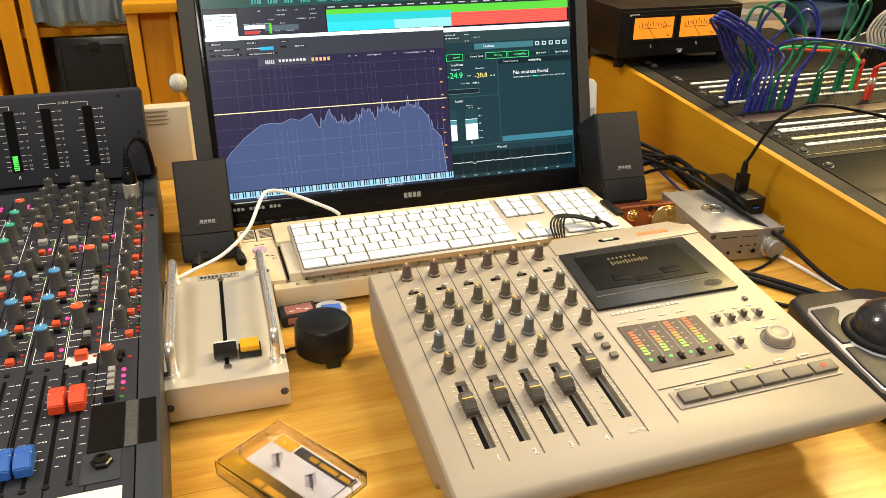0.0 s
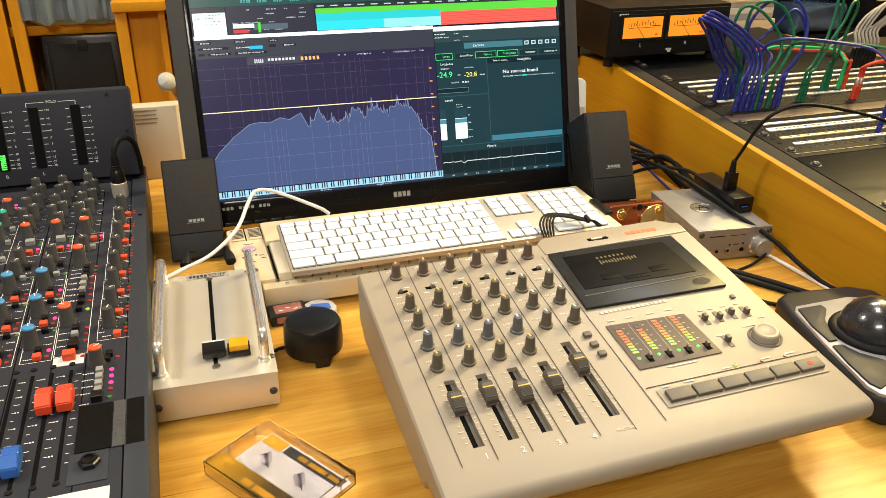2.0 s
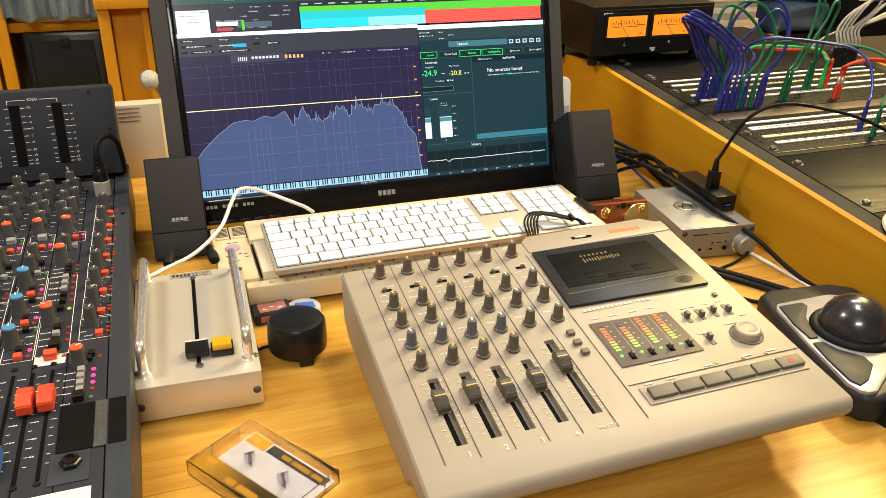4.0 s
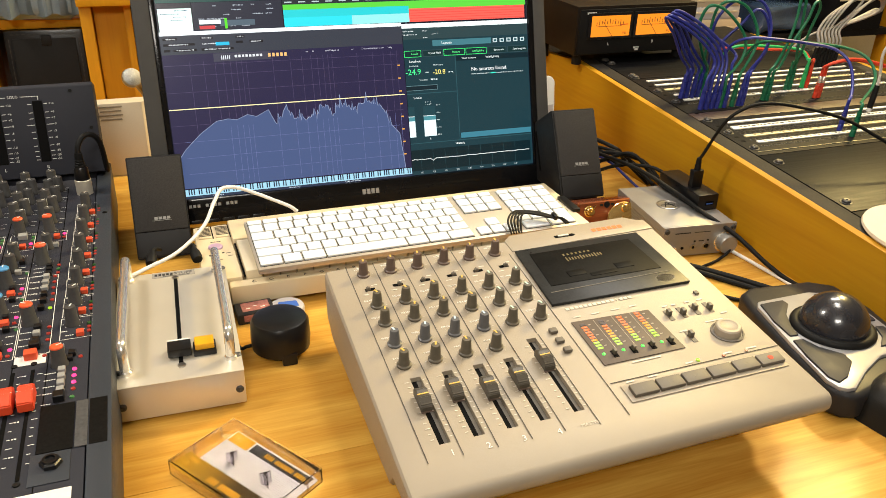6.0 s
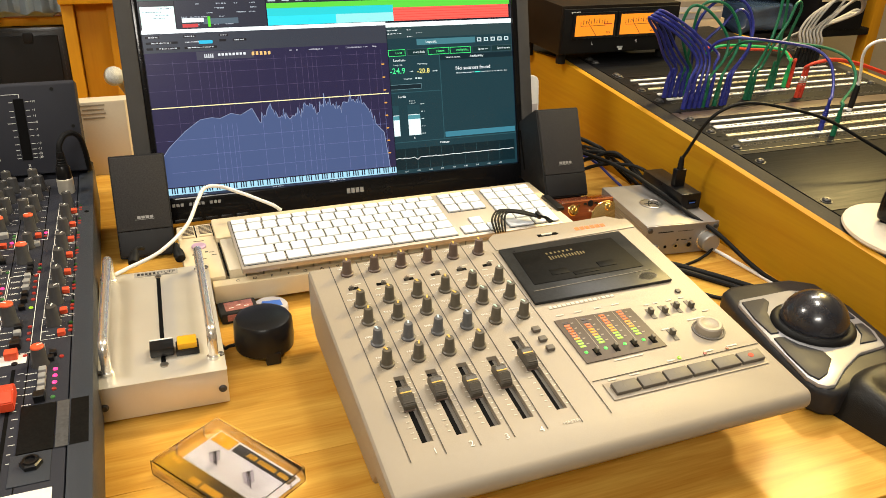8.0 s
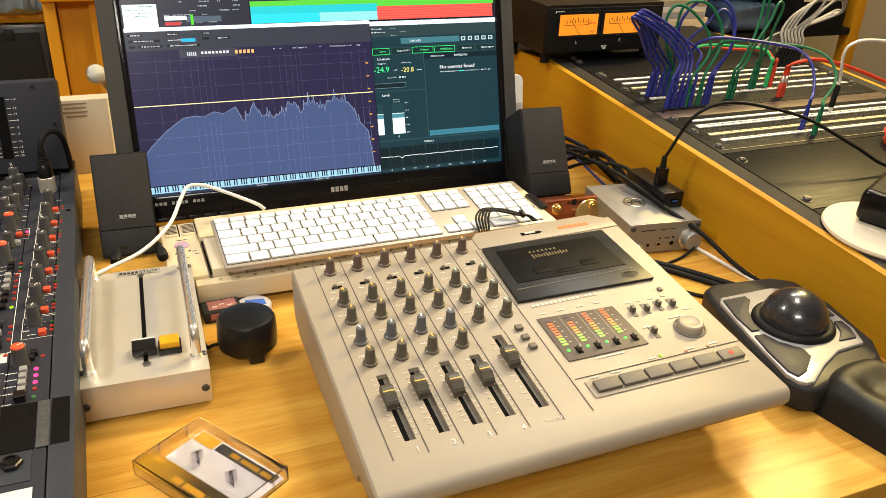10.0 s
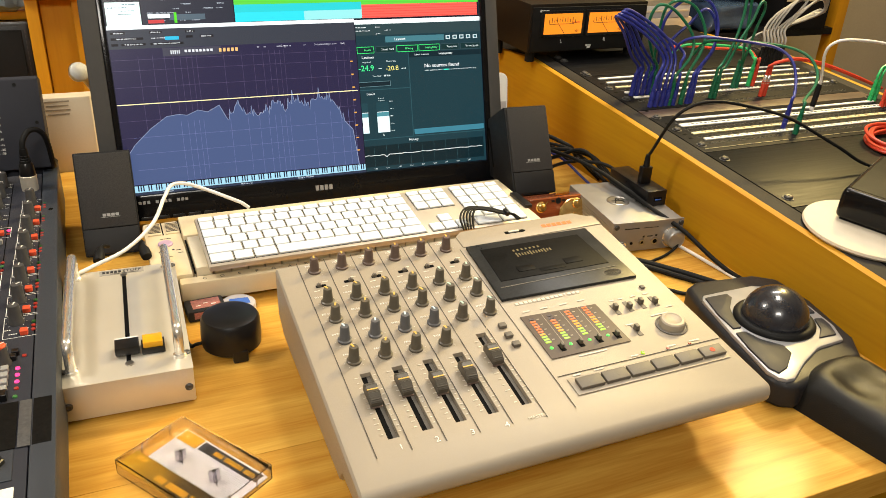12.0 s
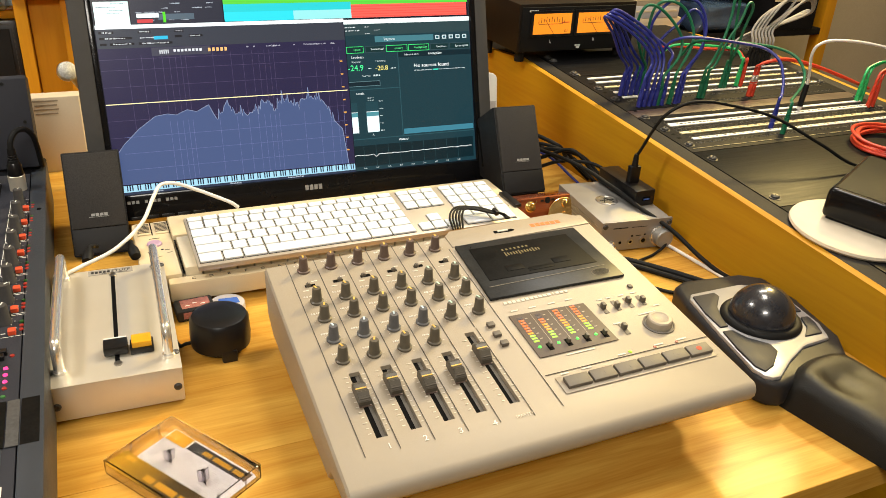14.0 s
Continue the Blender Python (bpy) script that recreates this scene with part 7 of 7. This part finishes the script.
for k in range(6):
    y0 = 1.02 + 0.022 * k
    desk_cable("black cable tangled behind the amplifier", 0.0028 + 0.0004 * (k % 3), M_RUBBER, (0.655 + 0.004 * k, y0 + 0.06, 0.020 + 0.006 * k), (0.685, y0 + 0.02, 0.050 + 0.004 * k), (0.715, y0 - 0.010 * k, 0.052 + rng.uniform(-0.012, 0.02)), (0.742, y0 - 0.04, 0.040 + rng.uniform(-0.01, 0.02)), (0.760, y0 - 0.09, 0.012))
desk_cable("blue cable tangled behind the speaker", 0.0022, M_BLUE_CABLE, (0.660, 1.12, 0.060), (0.690, 1.06, 0.052), (0.712, 1.03, 0.030), (0.735, 1.00, 0.006))
# white cable from the fader box up past the monitor
desk_cable("white cable looping from the console to the monitor", 0.0024, M_WHITE_CABLE, (-0.045, 0.895, 0.0435), (-0.028, 0.905, 0.0455), (0.010, 0.925, 0.052), (0.045, 0.960, 0.066), (0.064, 0.995, 0.084), (0.076, 1.015, 0.092), (0.095, 1.020, 0.090), (0.120, 1.016, 0.080), (0.140, 1.008, 0.072), (0.160, 0.998, 0.064), (0.170, 0.996, 0.056))
# dark plugs at the back of the fader box
for k, (x0, y0) in enumerate(((-0.022, 0.922), (0.032, 0.918))):
    pl = thing("jack_plug", "grey rubber jack plug behind the fader box", "plug", pose(x0, y0, 0.034, 0, 0, 20 * k - 10), group="jack plugs")
    bm = bm_lathe([(0.0060, 0), (0.0066, 0.004), (0.0062, 0.012), (0.0045, 0.017), (0.0028, 0.024)], 18)
    bm.transform(pose(0, 0, 0.008, -70))
    part("sleeve", bm, M_RUBBER, pl)
    part("tail", bm_tube([(0, 0.022, 0.015), (0.003, 0.030, 0.014), (0.006, 0.040, 0.008)], 0.0024, 8), M_RUBBER, pl)
# short bundled lead on the computer keyboard
bundle = thing("bundled_lead", "thin black lead bundled with a tie on the keyboard", "cable", pose(0.4550, 0.8680, 0.0600, 6))
for k in range(5):
    f = 0.0035 * k
    part("turn", bm_tube([(-0.038 + f, -0.026, 0.000), (-0.031 + f, 0.002 - 0.6 * f, 0.0030 + 0.0012 * k), (-0.014 + 0.5 * f, 0.019 - 1.1 * f, 0.0050 + 0.0012 * k), (0.012, 0.014 - 1.1 * f, 0.0042 + 0.0008 * k), (0.032, 0.000 - 0.5 * f, 0.0030), (0.041, -0.009 - 0.2 * f, 0.0022 + 0.0006 * k), (0.043 + 0.3 * f, -0.022, 0.0020)], 0.0014, 8), M_RUBBER, bundle)
part("tie", bm_box(0.005, 0.012, 0.007, 0.0015, at=(0.034, -0.004, 0.0005)), M_BLACK, bundle)

# ---- trackball ----
TB = pose(0.6750, 0.5550, 0, 0, 0, -10.0)
tb = thing("trackball", "large graphite and silver trackball with a wrist rest", "trackball", TB)
part("shell", bm_prism([(-0.044, -0.114), (-0.058, -0.110), (-0.067, -0.098), (-0.069, -0.030), (-0.065, 0.050), (-0.058, 0.094), (-0.040, 0.106), (0.042, 0.112), (0.070, 0.098), (0.079, 0.040), (0.076, -0.040), (0.060, -0.075), (0.010, -0.092)], 0.0300, 0.009, 0.002, 3), M_TB_GREY, tb)
part("silver_plate", bm_prism([(-0.0610, -0.1010), (-0.0655, -0.0880), (-0.0640, -0.0200), (-0.0590, 0.0550), (-0.0520, 0.0660), (0.0205, 0.0790), (0.0500, 0.0720), (0.0630, 0.0300), (0.0640, -0.0200), (0.0560, -0.0480), (0.0173, -0.0579), (-0.0150, -0.0800), (-0.0440, -0.1050), (-0.0540, -0.1060)], 0.0060, 0.003, 0.0300, 2), M_TB_SILVER, tb, "silver top plate")
for ol in ([(-0.0545, 0.0570), (-0.0230, 0.0620), (-0.0215, 0.0530), (-0.0370, 0.0310), (-0.0460, 0.0050), (-0.0475, -0.0100), (-0.0580, -0.0107), (-0.0590, 0.0200)],
           [(-0.0600, -0.0190), (-0.0475, -0.0185), (-0.0400, -0.0350), (-0.0215, -0.0510), (-0.0215, -0.0650), (-0.0420, -0.0880), (-0.0570, -0.0960), (-0.0625, -0.0860), (-0.0625, -0.0500)],
           [(0.0220, 0.0700), (0.0470, 0.0640), (0.0580, 0.0280), (0.0580, 0.0060), (0.0480, 0.0060), (0.0420, 0.0260), (0.0240, 0.0500)],
           [(0.0480, -0.0060), (0.0580, -0.0060), (0.0580, -0.0200), (0.0520, -0.0400), (0.0280, -0.0430), (0.0420, -0.0260)]):
    part("button", bm_prism(ol, 0.0045, 0.0014, 0.0335, 2), M_TB_BUTTON, tb, "large graphite button")
ring = []
for a in range(25):
    t = a / 24 * 2 * math.pi
    ring.append((0.0390 + 0.0060 * math.cos(t), 0.0375 + 0.0050 * math.sin(t)))
part("scroll_ring", bm_lathe(ring, 48), M_RUBBER, tb, "black scroll ring round the ball")
part("ball", bm_lathe([(0.0365 * math.sin(math.pi * k / 24), 0.0410 - 0.0365 * math.cos(math.pi * k / 24)) for k in range(25)], 48), M_BALL, tb, "glossy black ball")
bm = bmesh.new()
grid = []
for i in range(25):
    row = []
    for j in range(25):
        u, v = i / 24 * 2 - 1, j / 24 * 2 - 1
        e = max(0.0, 1 - abs(u) ** 5) ** 0.5 * max(0.0, 1 - abs(v) ** 7) ** 0.45
        dip = 0.007 * math.exp(-((u + 0.25) ** 2 + (v - 0.35) ** 2) / 0.10) + 0.005 * math.exp(-((u - 0.35) ** 2 + (v - 0.35) ** 2) / 0.10)
        row.append(bm.verts.new((u * 0.053, -0.066 + v * 0.070 + 0.014 * (1 - u * u) * (0.5 + 0.5 * v), 0.0005 + e * (0.038 + 0.007 * v - dip))))
    grid.append(row)
for i in range(24):
    for j in range(24):
        bm.faces.new((grid[i][j], grid[i + 1][j], grid[i + 1][j + 1], grid[i][j + 1]))
edge = [grid[i][0] for i in range(25)] + [grid[24][j] for j in range(1, 25)] + [grid[i][24] for i in range(23, -1, -1)] + [grid[0][j] for j in range(23, 0, -1)]
bm.faces.new(edge[::-1])
bmesh.ops.recalc_face_normals(bm, faces=bm.faces)
part("wrist_rest", bm, M_PAD, tb, "padded leatherette wrist rest", m=TB.inverted() @ pose(0.6690, 0.4640, 0, 0, 0, 11.4))

# ---- behind the console ----
beige = thing("beige_case", "beige plastic case with vent slots behind the console", "case", pose(-0.0450, 1.3500, 0))
part("shell", bm_prism([(-0.060, 0), (0.036, 0), (0.0450, 0.010), (0.0450, 0.03), (-0.060, 0.03)], 0.1235, 0.002), M_BEIGE_BOX, beige)
for j in range(4):
    part("vent_slot", bm_box(0.036 - 0.004 * (j % 2), 0.0006, 0.0024, at=(-0.012, -0.0002, 0.1165 - 0.0068 * j)), M_VENT, beige)
mic = thing("gooseneck_microphone", "small silver grille microphone on a gooseneck", "microphone", pose(-0.0170, 1.2500, 0.1870))
part("grille", bm_lathe([(0.0, -0.013), (0.008, -0.0115), (0.0128, -0.006), (0.0138, 0.0), (0.0132, 0.005), (0.008, 0.009), (0, 0.0095)], 28), mat("mic_mesh", (0.62, 0.59, 0.55), 0.4, metal=0.3, vary=0.7, size=700, bump=1.0, bump_size=1600), mic, "round silver wire grille", m=pose(0, 0, 0, 62, 0, 22))
part("collar", bm_lathe([(0.0139, -0.0024), (0.0144, 0.0), (0.0139, 0.0024)], 28), M_STEEL, mic, m=pose(0, 0, 0, 62, 0, 22))
part("gooseneck", bm_tube([(0.003, 0.008, -0.008), (0.010, 0.014, -0.020), (0.022, 0.022, -0.045), (0.040, 0.030, -0.095), (0.045, 0.035, -0.187)], 0.0045, 10), M_STEEL, mic, "dark flexible neck")
# shelves and cabinet
shelf = thing("shelf_unit", "orange wood shelf unit against the wall", "shelf", pose(0, 1.72, 0))
for x0, x1 in ((-0.70, -0.345), (-0.325, -0.290), (0.86, 0.90)):
    part("upright", bm_box(x1 - x0, 0.30, 1.60, 0.002, at=((x0 + x1) / 2, 0.15, -0.72)), M_ORANGE_WOOD, shelf)
part("upright", bm_box(0.022, 0.015, 1.60, 0.002, at=(-0.270, 0.0, -0.72)), M_ORANGE_WOOD, shelf)
for z0, z1 in ((0.172, 0.190), (-0.10, -0.08), (0.62, 0.64)):
    part("shelf_board", bm_box(1.55, 0.28, z1 - z0, 0.001, at=(0.11, 0.16, z0)), M_ORANGE_WOOD, shelf)
part("back_board", bm_box(1.55, 0.01, 1.60, at=(0.11, 0.305, -0.72)), M_WALL, shelf)
for z0, z1 in ((0.185, 0.40),):
    bag = solid("fabric_bag", bm_box(0.17, 0.16, 0.20, 0.03, seg=4), M_FABRIC, "crumpled blue grey fabric bag on a shelf", "bag", pose(-0.176, 1.80, 0.190, 0, 0, 3))
for v in bag.data.vertices:
    n = noise.noise(v.co * 22) * 0.012
    v.co += v.normal * n
cl = thing("cushion", "blue grey cloth hanging over the shelf", "cloth", pose(-0.176, 1.70, 0.192))
bm = bmesh.new()
rows = []
for i in range(40):
    row = []
    for j in range(14):
        u, v = i / 39, j / 13
        fold = 0.012 * math.sin(u * 16) + 0.007 * math.sin(u * 37 + 1.0)
        row.append(bm.verts.new((-0.085 + 0.17 * u, fold * (0.5 + 0.5 * (1 - v)) + 0.004, 0.010 + 0.14 * v + 0.004 * math.sin(u * 20))))
    rows.append(row)
for i in range(39):
    for j in range(13):
        bm.faces.new((rows[i][j], rows[i + 1][j], rows[i + 1][j + 1], rows[i][j + 1]))
bmesh.ops.solidify(bm, geom=bm.faces[:], thickness=0.006)
part("cloth", bm, M_FABRIC, cl)
book = thing("book", "worn book with a faded red cover lying on a shelf", "book", pose(-0.145, 1.790, 0.190))
part("cover", bm_box(0.110, 0.120, 0.0016, 0.0004, at=(0, 0, 0.0100)), mat("faded_red_cover", (0.30, 0.075, 0.050), 0.6, vary=0.3, size=40), book, "faded red cover")
part("pages", bm_box(0.106, 0.116, 0.0085, at=(0, 0, 0.0015)), M_PAPERBOARD, book)
part("cover", bm_box(0.110, 0.120, 0.0016, 0.0004), mat("dark_red_cover", (0.16, 0.05, 0.035), 0.6, vary=0.3, size=40), book)
folder = thing("black_folder", "black leather case with stitched edges leaning on the shelf", "case", pose(-0.170, 1.715, -0.08, -6, 0, -3))
part("panel", bm_box(0.140, 0.030, 0.252, 0.006), M_BLACK, folder)
part("inset", bm_box(0.112, 0.004, 0.222, 0.003, at=(0, -0.0165, 0.014)), M_RUBBER, folder)
part("clasp", bm_box(0.018, 0.006, 0.020, 0.003, at=(0.004, -0.0180, 0.222)), M_RUBBER, folder)
part("stitching", bm_join(*[bm_box(0.0016, 0.0010, 0.0060, at=(s * 0.062, -0.0155, 0.010 + 0.010 * j)) for s in (-1, 1) for j in range(23)], *[bm_box(0.0060, 0.0010, 0.0016, at=(-0.055 + 0.010 * j, -0.0155, 0.243)) for j in range(12)]), M_STITCH, folder, smooth=False)
cab = thing("cabinet", "open orange wood cabinet behind the monitor", "cabinet", pose(-0.0385, 1.62, 0))
part("top", bm_box(0.200, 0.30, 0.017, 0.002, at=(0.042, 0.13, 0.2320)), M_ORANGE_WOOD, cab)
part("side", bm_box(0.020, 0.28, 0.95, 0.001, at=(-0.045, 0.13, -0.718)), M_ORANGE_WOOD, cab)
part("side", bm_box(0.018, 0.28, 0.95, 0.001, at=(0.130, 0.13, -0.718)), M_ORANGE_WOOD, cab)
part("inner_panel", bm_box(0.054, 0.012, 0.95, 0.001, at=(-0.006, 0.03, -0.718)), M_ORANGE_WOOD, cab)
part("inner_post", bm_box(0.012, 0.03, 0.95, 0.001, at=(0.026, 0.02, -0.718)), M_ORANGE_WOOD, cab)
part("back", bm_box(0.18, 0.01, 0.95, at=(0.042, 0.26, -0.718)), M_ORANGE_WOOD, cab)

# white phone standing behind the speaker
phone = thing("smartphone", "white phone in a stand behind the speaker", "phone", pose(0.6130, 1.1500, 0.0, -8))
part("body", bm_prism([(-0.030, 0.008), (-0.022, 0), (0.022, 0), (0.030, 0.008)] + [(0.018 + 0.012 * math.cos(radians(a)), 0.158 + 0.012 * math.sin(radians(a))) for a in range(0, 91, 15)] + [(-0.018 + 0.012 * math.cos(radians(a)), 0.158 + 0.012 * math.sin(radians(a))) for a in range(90, 181, 15)], 0.0075, 0.002, 0, 2), M_WHITE_PRINT, phone, m=pose(-0.006, 0, 0, 90))
part("side_key", bm_box(0.001, 0.003, 0.010, at=(0.0245, -0.004, 0.120)), M_PUSH_GREY, phone)
part("paper_tag", bm_box(0.022, 0.0006, 0.018, at=(0.010, -0.0082, 0.105)), M_CARD, phone, "small printed paper tag")

# ---- behind the rack ----
store = thing("storage_shelf", "dark shelf with cartons behind the rack", "shelf", pose(1.45, 1.72, 0))
part("board", bm_box(0.95, 0.35, 0.018, 0.001, at=(0, 0.1, 0.085)), M_RACK, store)
part("board", bm_box(0.95, 0.35, 0.018, 0.001, at=(0, 0.1, 0.420)), M_RACK, store)
part("board", bm_box(0.95, 0.35, 0.018, 0.001, at=(0, 0.1, -0.300)), M_RACK, store)
part("back", bm_box(0.95, 0.010, 1.30, at=(0, 0.27, -0.72)), M_RACK, store)
for x0 in (-0.465, 0.465):
    part("upright", bm_box(0.035, 0.035, 1.55, 0.002, at=(x0, -0.06, -0.72)), M_ORANGE_WOOD, store)
for k, (x0, z0, w, h, material, label) in enumerate(((-0.125, 0.103, 0.150, 0.045, M_PAPERBOARD, "yellowed cardboard carton with a printed word"), (-0.130, 0.148, 0.140, 0.030, M_CARD, "flat white carton on another carton"), (-0.128, 0.178, 0.135, 0.026, M_PAPERBOARD, "flat brown carton on the stack"),
                                                    (-0.330, 0.103, 0.120, 0.090, M_BLACK, "black equipment box on the shelf"), (0.330, 0.103, 0.160, 0.150, M_RACK, "dark equipment case on the shelf"))):
    bx = thing("carton", label, "carton", pose(1.45 + x0, 1.72, z0, 0, 0, 2 - k), group="stored cartons")
    part("box", bm_box(w, 0.16, h, 0.002), material, bx)
    part("tape", bm_box(w * 0.9, 0.001, 0.004, at=(0, -0.0806, h * 0.5)), M_CREAM, bx)
bagp = thing("plastic_bag", "glossy dark blue plastic bag on the shelf", "bag", pose(1.540, 1.70, 0.103))
bm = bm_box(0.150, 0.120, 0.075, 0.025, seg=5)
for v in bm.verts:
    v.co += Vector((noise.noise(v.co * 30), noise.noise(v.co * 30 + Vector((5, 0, 0))), noise.noise(v.co * 34 + Vector((0, 7, 0))))) * 0.014
part("film", bm, mat("blue_film", (0.035, 0.06, 0.11), 0.15, vary=0.4, size=30, coat=1.0), bagp)
rack_wall = wall_box("wall_behind_rack", 2.00, 2.9, 1.95, 2.00, -0.72, 1.72, M_WALL, "grey brown painted wall beyond the shelf", "wall")
